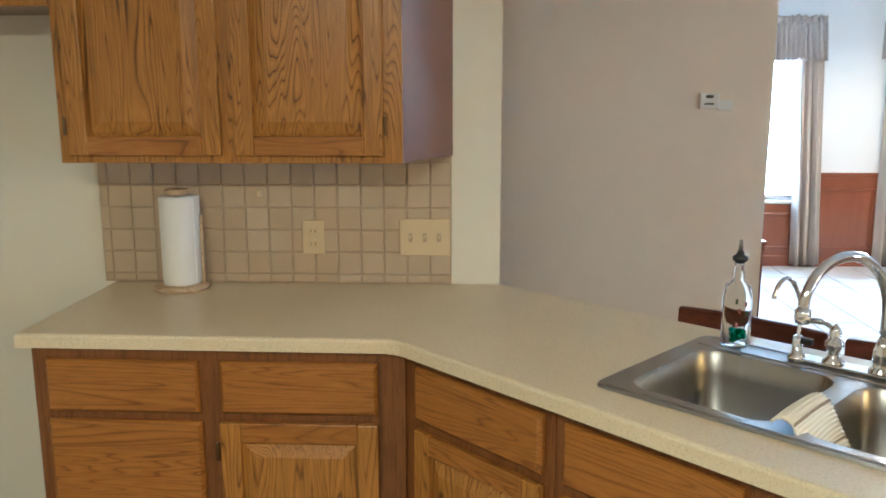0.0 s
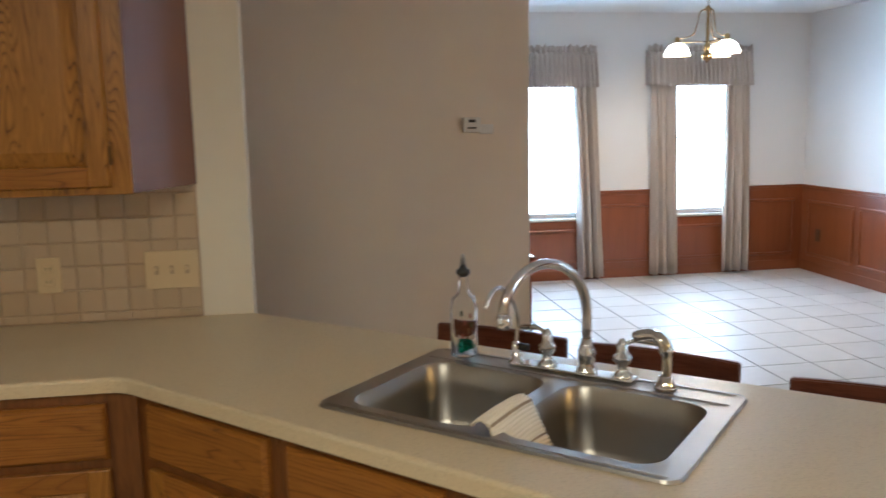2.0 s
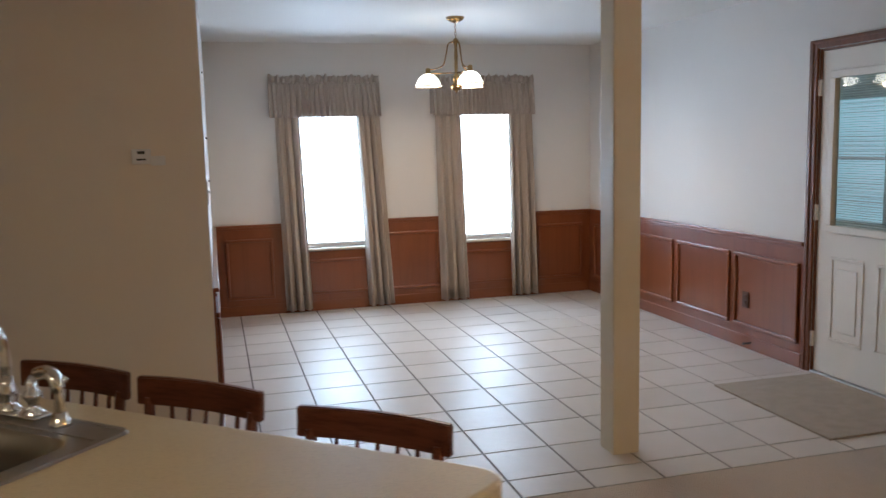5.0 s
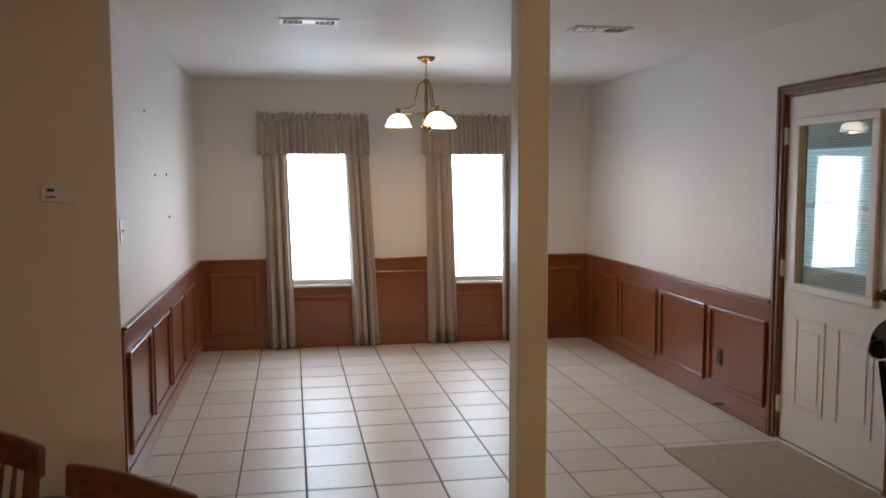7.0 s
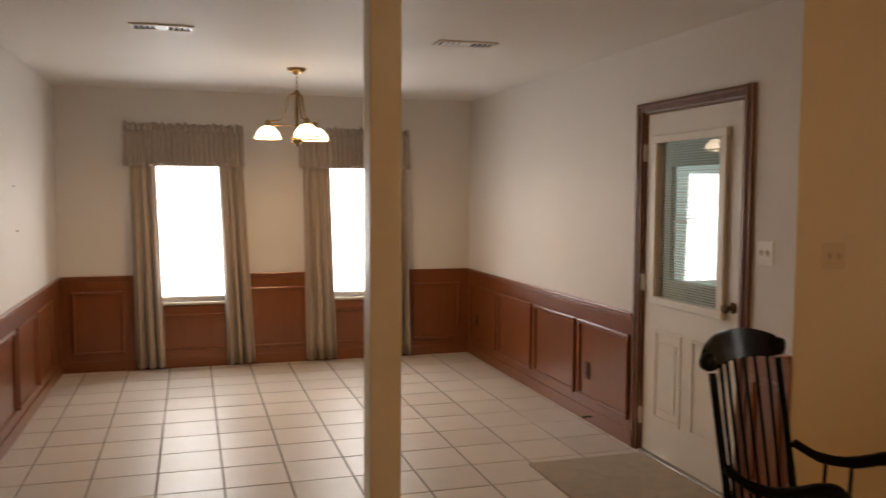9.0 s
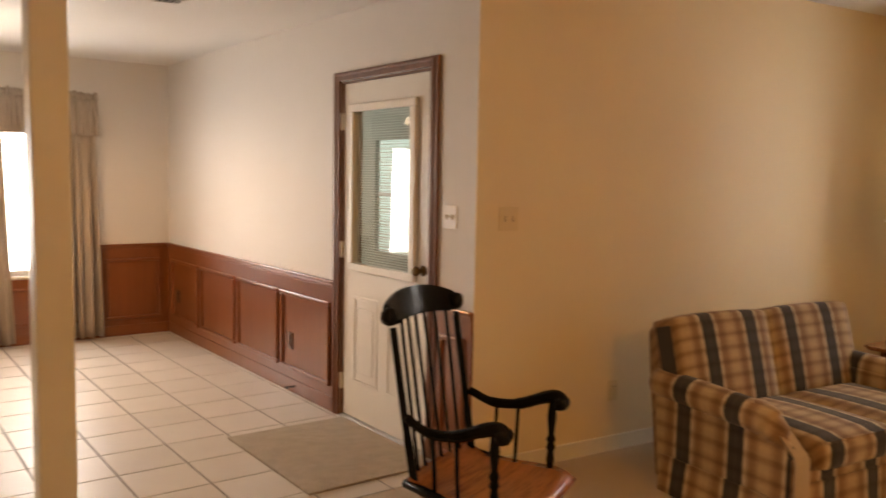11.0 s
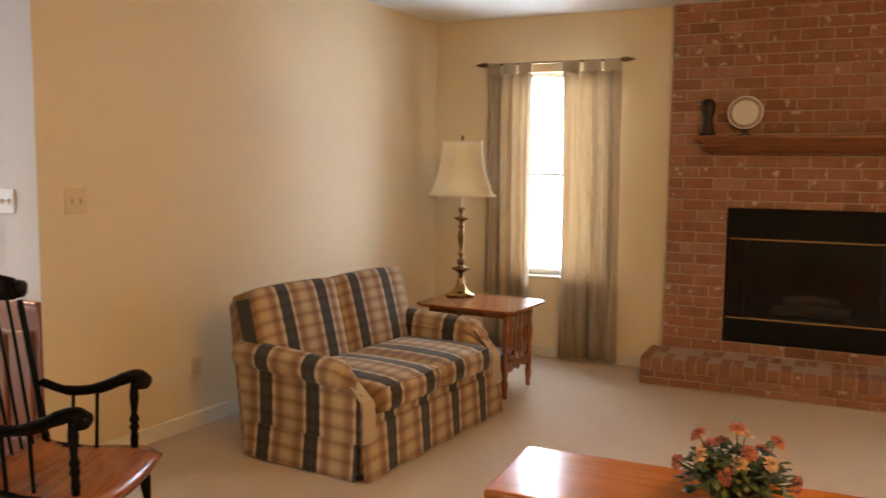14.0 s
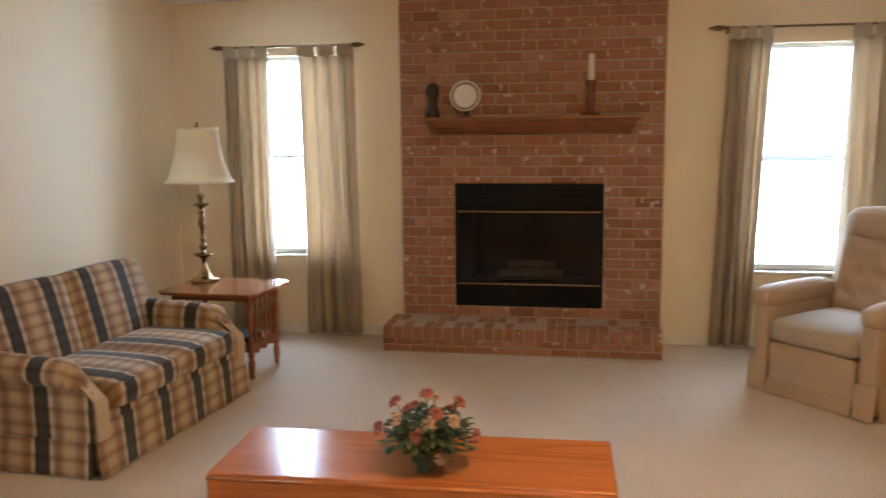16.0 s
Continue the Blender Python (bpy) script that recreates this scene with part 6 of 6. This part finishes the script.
# hearth: rowlock edge, a second row behind it and two stretcher courses
n = 27
hw = (0.085 + 1.910) / n
rl = brick_mesh(hw - 0.010, 0.084, 0.19)
tb = brick_mesh(hw - 0.010, 0.084, 0.185)
for k in range(n):
    yc = 0.085 - hw * (k + 0.5)
    random.seed(900 + k)
    piece("hearth_brick", rl, fp, pose(8.080, yc, 0.146 + random.uniform(-0.001, 0.001), 0, 0, random.uniform(-0.5, 0.5)))
    piece("hearth_brick", tb, fp, pose(8.283, yc, 0.146 + random.uniform(-0.001, 0.001), 0, 0, random.uniform(-0.5, 0.5)))
for row in range(2):
    y = 0.085 + (0.0 if row else -0.0)
    first = True
    while y > -1.91 + 0.02:
        l = BL / 2 if (first and row) else BL
        first = False
        lay(max(y - l, -1.91), y, 0.004 + 0.050 * row, 0.054 + 0.050 * row, 7.903, 0.013)
        y -= l
# firebox insert
fi = thing("fireplace_insert", "black metal gas fireplace insert with brass trim and dark glass", "fireplace insert", pose(FX, 0, 0))
for q in ((FB[0] + 0.002, FB[1] - 0.002, 1.005, 1.198, "louvre_band"), (FB[0] + 0.002, FB[1] - 0.002, 0.274, 0.440, "lower_panel")):
    part(q[4], slab(-0.014, 0.04, q[0], q[1], q[2], q[3], 0.004), M["iron"], fi)
for a, b in ((FB[0] + 0.002, FB[0] + 0.026), (FB[1] - 0.026, FB[1] - 0.002)):
    part("side_trim", slab(-0.014, 0.04, a, b, 0.440, 1.005, 0.003), M["iron"], fi)
part("top_flange", slab(-0.014, 0.005, FB[0] + 0.002, FB[1] - 0.002, 1.199, 1.2045), M["iron"], fi)
for zz in (0.994, 0.446):
    part("brass_bar", slab(-0.020, -0.010, FB[0] + 0.02, FB[1] - 0.02, zz - 0.006, zz + 0.006, 0.002), M["brass"], fi)
for k in range(5):
    part("louvre", slab(-0.018, -0.013, FB[0] + 0.03, FB[1] - 0.03, 1.030 + 0.031 * k, 1.046 + 0.031 * k, 0.001), M["iron"], fi)
bm = bmesh.new()
for q in ((0.34, 0.35, FB[0] + 0.12, FB[1] - 0.12, 0.44, 1.0), (0.03, 0.35, FB[0] + 0.026, FB[0] + 0.12, 0.44, 1.0), (0.03, 0.35, FB[1] - 0.12, FB[1] - 0.026, 0.44, 1.0), (0.03, 0.35, FB[0] + 0.03, FB[1] - 0.03, 0.42, 0.45), (0.03, 0.35, FB[0] + 0.03, FB[1] - 0.03, 0.995, 1.02)):
    box(bm, *q)
part("firebox", bm, M["firebox"], fi)
bm = bmesh.new()
for y0, y1, xx, zz, r in ((-1.20, -0.72, 0.14, 0.50, 0.035), (-1.13, -0.78, 0.20, 0.56, 0.028), (-1.05, -0.70, 0.10, 0.485, 0.025)):
    tube(bm, [(xx, y0, zz), (xx + 0.01, (y0 + y1) / 2, zz + 0.012), (xx, y1, zz - 0.004)], r, 10)
part("logs", bm, M["ash"], fi, "pale ceramic logs")
part("grate", slab(0.05, 0.24, -1.16, -0.74, 0.452, 0.470, 0.004), M["iron"], fi)
g = part("glass_door", slab(0.012, 0.016, FB[0] + 0.027, FB[1] - 0.027, 0.452, 0.988), glass_mat("smoked_fire_glass", (0.46, 0.44, 0.42), 0.10, 1.30), fi, "dark glass front")

# mantel
mt = thing("mantel_shelf", "reddish brown wood mantel shelf with crown moulding", "mantel", pose(FX - 0.001, 0, 0))
MY0, MY1 = -1.757, -0.197
part("shelf", slab(-0.190, 0.0, MY0, MY1, 1.672, 1.693, 0.004), M["mantel"], mt)


def crown(inset_top, inset_bot, z1, z0, x1, x0):
    bm = bmesh.new()
    a = [bm.verts.new(p) for p in ((0, MY0 + inset_top, z1), (-x1, MY0 + inset_top, z1), (-x1, MY1 - inset_top, z1), (0, MY1 - inset_top, z1))]
    b = [bm.verts.new(p) for p in ((0, MY0 + inset_bot, z0), (-x0, MY0 + inset_bot, z0), (-x0, MY1 - inset_bot, z0), (0, MY1 - inset_bot, z0))]
    for k in range(4):
        bm.faces.new((a[k], a[(k + 1) % 4], b[(k + 1) % 4], b[k]))
    bm.faces.new(a)
    bm.faces.new(list(reversed(b)))
    bmesh.ops.recalc_face_normals(bm, faces=bm.faces)
    return bm


part("moulding", crown(0.018, 0.026, 1.672, 1.655, 0.172, 0.164), M["mantel"], mt)
part("moulding", crown(0.034, 0.052, 1.655, 1.622, 0.156, 0.135), M["mantel"], mt)
part("moulding", crown(0.052, 0.078, 1.622, 1.590, 0.135, 0.100), M["mantel"], mt)
part("moulding", crown(0.070, 0.082, 1.590, 1.574, 0.108, 0.095), M["mantel"], mt)
# on the mantel
bm = lathe(bmesh.new(), [(0.052, 0.0), (0.055, 0.012), (0.046, 0.03), (0.036, 0.075), (0.030, 0.115), (0.034, 0.135), (0.044, 0.160), (0.048, 0.195), (0.040, 0.230), (0.020, 0.250)], 18)
single("carved_figure", bm, M["figurine"], "dark carved wooden bust standing on the mantel", "figurine", pose(FX - 0.10, -0.255, 1.6935), smooth=True)
dp = thing("display_plate", "white china plate with a patterned rim on a small stand", "plate", pose(FX - 0.075, -0.492, 1.6935))
pm = Matrix.Translation((0, 0, 0.150)) @ pose(0, 0, 0, 0, -78, 0)
part("dish", lathe(bmesh.new(), [(0.001, 0.0), (0.055, 0.0), (0.070, 0.006), (0.112, 0.016), (0.114, 0.019), (0.112, 0.020), (0.070, 0.010), (0.054, 0.0045), (0.001, 0.0045)], 40, pm), M["china"], dp, "", True)
part("rim_pattern", lathe(bmesh.new(), [(0.084, 0.0142), (0.1045, 0.0195), (0.1045, 0.0200), (0.084, 0.0147)], 40, pm, False), M["china_rim"], dp, "brown printed rim", True)
part("stand", slab(-0.015, 0.045, -0.05, 0.05, 0.0, 0.012, 0.003), M["figurine"], dp)
part("stand_back", slab(0.030, 0.042, -0.02, 0.02, 0.012, 0.13, 0.003), M["figurine"], dp)
cn = thing("candlestick", "dark turned wooden candlestick holding a white candle", "candlestick", pose(FX - 0.10, -1.395, 1.6935))
part("holder", lathe(bmesh.new(), [(0.074, 0.0), (0.076, 0.010), (0.060, 0.022), (0.030, 0.036), (0.022, 0.060), (0.034, 0.085), (0.036, 0.115), (0.024, 0.150), (0.034, 0.175), (0.028, 0.20), (0.040, 0.235), (0.040, 0.245)], 22), M["casing"], cn, "", True)
part("candle", lathe(bmesh.new(), [(0.022, 0.245), (0.022, 0.425), (0.018, 0.432), (0.003, 0.428)], 18), M["candle"], cn, "white wax candle", True)
part("wick", tube(bmesh.new(), [(0, 0, 0.426), (0.002, 0, 0.442)], 0.0015, 6), M["iron"], cn)

# coffee table
ct = thing("coffee_table", "glossy orange-brown wooden drop-leaf coffee table", "coffee table", pose(4.960, -0.768, 0, 0, 0, 1.5))
bm = slab(-0.228, 0.235, -0.705, 0.705, 0.400, 0.420, 0.006, 3)
part("tabletop", bm, M["cherry"], ct)
part("drop_leaf", slab(-0.246, -0.228, -0.700, 0.700, 0.225, 0.402, 0.007, 3), M["cherry"], ct)
part("rule_joint", tube(bmesh.new(), [(-0.238, -0.700, 0.407), (-0.238, 0.700, 0.407)], 0.010, 10), M["cherry"], ct, "", True)
part("drop_leaf", slab(0.236, 0.254, -0.700, 0.700, 0.225, 0.402, 0.007, 3), M["cherry"], ct)
part("apron", slab(-0.19, 0.19, -0.62, 0.62, 0.30, 0.398, 0.004), M["maple_dark"], ct)
for sx in (-1, 1):
    for sy in (-1, 1):
        part("leg", lathe(bmesh.new(), [(0.014, 0.0), (0.022, 0.02), (0.017, 0.05), (0.026, 0.13), (0.030, 0.18), (0.018, 0.215), (0.028, 0.235), (0.028, 0.31)], 14, Matrix.Translation((sx * 0.165, sy * 0.59, 0))), M["maple_dark"], ct, "", True)

# flower arrangement
fw = thing("flower_arrangement", "bushy arrangement of coral and cream artificial flowers in a basket", "flowers", pose(4.885, -0.825, 0.4205) @ Matrix.Scale(0.90, 4))
part("basket", lathe(bmesh.new(), [(0.045, 0.0), (0.055, 0.01), (0.066, 0.06), (0.070, 0.085), (0.064, 0.09), (0.060, 0.07)], 18), M["basket"], fw, "", True)
random.seed(21)


def leaf(bm, p, d, l, w):
    d = d.normalized()
    s = d.cross(Vector((0, 0, 1)))
    s = s.normalized() if s.length > 0.1 else Vector((1, 0, 0))
    n = s.cross(d)
    pts = [p, p + d * l * 0.35 + s * w - n * w * 0.3, p + d * l * 0.75 + s * w * 0.7 - n * w * 0.2, p + d * l - n * w * 0.6, p + d * l * 0.75 - s * w * 0.7 - n * w * 0.2, p + d * l * 0.35 - s * w - n * w * 0.3, p + d * l * 0.5 + n * w * 0.15]
    v = [bm.verts.new(q) for q in pts]
    for k in range(6):
        bm.faces.new((v[k], v[(k + 1) % 6], v[6]))


bm = bmesh.new()
stems = bmesh.new()
for k in range(640):
    a, e = random.uniform(0, 2 * math.pi), random.uniform(-0.25, 1.25)
    rr = random.uniform(0.04, 0.150) * (1.0 if e < 0.7 else 0.8)
    c = Vector((rr * math.cos(a) * math.cos(e * 0.8), rr * math.sin(a) * math.cos(e * 0.8) * 1.12, 0.115 + rr * math.sin(e) * 0.95))
    leaf(bm, c, Vector((math.cos(a) + random.uniform(-0.6, 0.6), math.sin(a) + random.uniform(-0.6, 0.6), random.uniform(-0.5, 0.6))), random.uniform(0.035, 0.06), random.uniform(0.010, 0.017))
for k in range(16):
    leaf(bm, Vector((-0.062 + random.uniform(-0.006, 0.004), random.uniform(-0.022, 0.022), random.uniform(0.03, 0.11))), Vector((-0.4, random.uniform(-0.5, 0.5), -1)), 0.05, 0.014)
tagged(part("foliage", bm, M["leaf"], fw), kind="stuff")
blooms = [(-0.02, 0.0, 0.30, 0), (-0.02, 0.125, 0.262, 0), (0.02, 0.06, 0.235, 0), (-0.06, -0.045, 0.235, 0), (0.0, -0.125, 0.265, 0), (-0.125, 0.02, 0.165, 0), (-0.05, 0.185, 0.165, 0), (-0.03, -0.19, 0.145, 0),
          (-0.07, 0.11, 0.205, 1), (-0.09, -0.02, 0.20, 1), (-0.05, -0.11, 0.205, 1), (-0.12, -0.075, 0.085, 1), (0.09, -0.08, 0.20, 0), (0.10, 0.10, 0.19, 0), (0.05, -0.02, 0.26, 1)]
for x, y, zz, pale in blooms:
    b = bmesh.new()
    tube(stems, [(x * 0.2, y * 0.2, 0.09), (x * 0.7, y * 0.7, 0.09 + (zz - 0.09) * 0.6), (x, y, zz)], 0.0022, 5)
    nrm = Vector((x - 0.02, y, zz - 0.10)).normalized()
    for ringn, rad, tilt in ((8, 0.034, 0.20), (7, 0.027, 0.60), (5, 0.018, 1.0)):
        for j in range(ringn):
            a = 2 * math.pi * (j + random.uniform(-0.2, 0.2)) / ringn
            s = nrm.orthogonal().normalized()
            t = nrm.cross(s)
            leaf(b, Vector((x, y, zz)), (s * math.cos(a) + t * math.sin(a)) * (1 - tilt * 0.5) + nrm * tilt, rad, rad * 0.50)
    part("bloom", b, M["bloom_pale"] if pale else M["bloom"], fw)
part("stems", stems, M["leaf"], fw)

# recliner
RC = pose(7.33, -2.96, 0, 0, 0, 220.7)
rc = thing("recliner", "beige tufted upholstered recliner with a skirted base", "armchair", RC)
part("base", slab(-0.34, 0.34, -0.36, 0.34, 0.03, 0.30, 0.03), M["recliner"], rc)
part("footrest", cushion(-0.275, 0.275, -0.415, -0.36, 0.05, 0.315, 0.02, 0.008, 6), M["recliner"], rc, "", True)
part("seat_cushion", cushion(-0.285, 0.285, -0.42, 0.22, 0.315, 0.465, 0.05, 0.025), M["seat_top"], rc, "", True)
for sx in (-1, 1):
    x0, x1 = sorted((sx * 0.285, sx * 0.405))
    arm = part("arm", cushion(x0, x1, -0.40, 0.30, 0.02, 0.56, 0.03, 0.004, 6), M["recliner"], rc, "", True)
    part("arm_pad", cushion(min(sx * 0.275, sx * 0.43), max(sx * 0.275, sx * 0.43), -0.425, 0.28, 0.505, 0.635, 0.055, 0.012, 6), M["recliner"], arm, "padded arm top", True)
bm = cushion(-0.31, 0.31, -0.09, 0.09, 0.0, 0.695, 0.08, 0.03, 24)
for bx in (-0.18, -0.06, 0.06, 0.18):
    for kz, bz in enumerate((0.16, 0.28, 0.40)):
        xx = bx + (0.06 if kz % 2 else 0.0)
        for v in bm.verts:
            if v.co.y < 0:
                d = math.hypot(v.co.x - xx, v.co.z - bz)
                v.co.y += 0.034 * math.exp(-(d / 0.036) ** 2)
bmesh.ops.transform(bm, matrix=pose(0, 0.24, 0.40, -14, 0, 0), verts=bm.verts)
bk = part("backrest", bm, M["recliner"], rc, "tufted backrest", True)
bm = cushion(-0.22, 0.22, -0.025, 0.02, 0.0, 0.15, 0.02, 0.01, 6)
bmesh.ops.transform(bm, matrix=pose(0, 0.24, 0.40, -14, 0, 0) @ pose(0, -0.115, 0.51), verts=bm.verts)
part("head_pad", bm, M["recliner"], bk, "", True)
for bx in (-0.18, -0.06, 0.06, 0.18):
    for kz, bz in enumerate((0.16, 0.28, 0.40)):
        p = pose(0, 0.24, 0.40, -14, 0, 0) @ Vector((bx + (0.06 if kz % 2 else 0.0), -0.078, bz))
        bm = bmesh.new()
        bmesh.ops.create_uvsphere(bm, u_segments=8, v_segments=6, radius=0.010, matrix=Matrix.Translation(p))
        part("button", bm, M["recliner"], bk, "", True)
skirt(-0.275, 0.275, -0.418, -0.418, 0.10, M["recliner"], 2, rc)
skirt(-0.41, -0.285, -0.412, -0.412, 0.20, M["recliner"], 0.5, rc)
skirt(0.285, 0.41, -0.412, -0.412, 0.20, M["recliner"], 0.5, rc)
skirt(-0.412, -0.412, 0.30, -0.40, 0.20, M["recliner"], 2, rc)
skirt(0.412, 0.412, -0.40, 0.30, 0.20, M["recliner"], 2, rc)

# rocking chair: origin on the floor under the seat, front towards -y
rk = thing("rocking_chair", "black lacquered spindle-back rocking chair with a reddish wooden seat", "rocking chair", pose(4.25, 1.27, 0, 0, 0, 23))
bm = bmesh.new()
g, nx, ny = [], 12, 12
for j in range(ny + 1):
    v = j / ny
    y = -0.235 + 0.47 * v
    hwid = 0.255 - 0.035 * v
    zc = 0.415 + 0.035 * max(0, (v - 0.75) / 0.25) ** 2 - 0.035 * max(0, (0.18 - v) / 0.18) ** 2
    row = []
    for i in range(nx + 1):
        u = -1 + 2 * i / nx
        row.append(bm.verts.new((hwid * u, y + 0.02 * u * u * (1 if v < 0.5 else -1), zc - 0.012 * (1 - u * u) * math.sin(math.pi * v))))
    g.append(row)
for j in range(ny):
    for i in range(nx):
        bm.faces.new((g[j][i], g[j][i + 1], g[j + 1][i + 1], g[j + 1][i]))
shell(bm, 0.032)
seat = part("seat", bm, M["seat_wood"], rk, "glossy reddish wood seat", True)
part("seat_edge", tube(bmesh.new(), [(-0.236, -0.06, 0.392), (-0.232, 0.05, 0.394), (-0.215, 0.225, 0.420), (0.0, 0.242, 0.428), (0.215, 0.225, 0.420), (0.232, 0.05, 0.394), (0.236, -0.06, 0.392)], 0.018, 10), M["black"], seat, "black seat edge", True)
CRX, CRY, CRZ = 0.240, 0.285, 1.02
for sx in (-1, 1):
    part("back_post", tube(bmesh.new(), smooth_path([(sx * 0.205, 0.20, 0.42), (sx * 0.213, 0.230, 0.60), (sx * 0.216, 0.263, 0.80), (sx * 0.216, 0.29, 0.96)], 6), [0.015] * 6 + [0.013] * 12 + [0.012], 10), M["black"], rk, "", True)
for k in range(6):
    u = -1 + 2 * (k + 0.5) / 6
    part("spindle", tube(bmesh.new(), smooth_path([(0.175 * u, 0.215 + 0.015 * (1 - u * u), 0.43), (0.180 * u, 0.241 + 0.02 * (1 - u * u), 0.62), (0.183 * u, 0.268 + 0.025 * (1 - u * u), 0.82), (0.182 * u, 0.29 + 0.03 * (1 - u * u), 0.98)], 5), 0.0065, 8), M["black"], rk, "", True)
bm = bmesh.new()
prev = None
n = 26
for i in range(n + 1):
    u = -1 + 2 * i / n
    x = CRX * u
    b = CRY + 0.045 * (1 - u * u) - 0.0
    top = 1.030 + 0.046 * (1 - abs(u) ** 2.2) - 0.01 * (abs(u) > 0.93)
    bot = 0.958 + 0.020 * (1 - u * u) + (0.045 * max(0, abs(u) - 0.82) / 0.18)
    cur = [bm.verts.new((x, b - 0.010, bot)), bm.verts.new((x, b + 0.010, bot)), bm.verts.new((x, b + 0.035, top)), bm.verts.new((x, b + 0.018, top + 0.004))]
    if prev:
        for k in range(4):
            bm.faces.new((prev[k], prev[(k + 1) % 4], cur[(k + 1) % 4], cur[k]))
    else:
        bm.faces.new(cur)
    prev = cur
bm.faces.new(list(reversed(prev)))
bmesh.ops.recalc_face_normals(bm, faces=bm.faces)
cr = part("crest_rail", bm, M["black"], rk, "wide scrolled crest rail with a faded stencil")
for sx in (-1, 1):
    part("scroll", lathe(bmesh.new(), [(0.012, -0.022), (0.030, -0.018), (0.034, 0.0), (0.030, 0.018), (0.012, 0.022)], 18, Matrix.Translation((sx * 0.228, CRY + 0.012, 1.000)) @ pose(0, 0, 0, 90, 0, 0)), M["black"], cr, "", True)
for k in range(5):
    x = -0.11 + 0.055 * k
    b = CRY + 0.045 * (1 - (x / CRX) ** 2)
    bm = lathe(bmesh.new(), [(0.016, -0.002), (0.016, 0.0012), (0.010, 0.0016)], 10, Matrix.Translation((x, b + 0.0045, 1.008)) @ pose(0, 0, 0, 75, 0, 0))
    part("stencil_motif", bm, M["gilt"], cr, "faded gilt stencil")
for sx in (-1, 1):
    ap = smooth_path([(sx * 0.226, 0.225, 0.655), (sx * 0.234, 0.13, 0.622), (sx * 0.240, 0.02, 0.630), (sx * 0.242, -0.075, 0.666), (sx * 0.240, -0.135, 0.682), (sx * 0.238, -0.168, 0.658)], 6)
    arm = part("arm", tube(bmesh.new(), ap, [0.016] * 6 + [0.019] * 6 + [0.022] * 6 + [0.024] * (len(ap) - 18), 12), M["black"], rk, "", True)
    part("arm_scroll", lathe(bmesh.new(), [(0.010, -0.030), (0.024, -0.026), (0.029, 0.0), (0.024, 0.026), (0.010, 0.030)], 16, Matrix.Translation((sx * 0.238, -0.155, 0.660)) @ pose(0, 0, 0, 0, 90, 0)), M["black"], arm, "", True)
    part("arm_post", lathe(bmesh.new(), [(0.013, 0.0), (0.016, 0.03), (0.012, 0.06), (0.019, 0.075), (0.013, 0.09), (0.019, 0.105), (0.011, 0.125), (0.018, 0.19), (0.012, 0.245)], 12, Matrix.Translation((sx * 0.226, -0.120, 0.415)) @ pose(0, 0, 0, 0, sx * 2, 0)), M["black"], arm, "", True)
    for yy in (0.02, 0.11):
        part("arm_spindle", tube(bmesh.new(), [(sx * 0.218, yy, 0.41), (sx * 0.236, yy, 0.615)], 0.007, 8), M["black"], arm)
    for y0, y1 in ((-0.15, -0.185), (0.13, 0.185)):
        part("leg", lathe(bmesh.new(), [(0.012, 0.0), (0.015, 0.05), (0.022, 0.10), (0.014, 0.13), (0.020, 0.145), (0.013, 0.16), (0.022, 0.24), (0.015, 0.33)], 12, Matrix.Translation((sx * 0.215, y1, 0.058)) @ pose(0, 0, 0, -math.degrees(math.atan2(y0 - y1, 0.33)), 0, 0)), M["black"], rk, "", True)
    rp = [(sx * 0.215, y, 0.016 + 0.16 * (y - 0.02) ** 2 * (1.6 if y > 0 else 1.0)) for y in [-0.36 + 0.86 * k / 16 for k in range(17)]]
    part("rocker", tube(bmesh.new(), rp, 0.0155, 8), M["black"], rk, "", True)
for yy, zz in ((-0.18, 0.19), (0.18, 0.20)):
    part("stretcher", lathe(bmesh.new(), [(0.008, -0.21), (0.012, -0.12), (0.020, -0.02), (0.014, 0.0), (0.020, 0.02), (0.012, 0.12), (0.008, 0.21)], 10, Matrix.Translation((0, yy, zz)) @ pose(0, 0, 0, 0, 90, 0)), M["black"], rk, "", True)
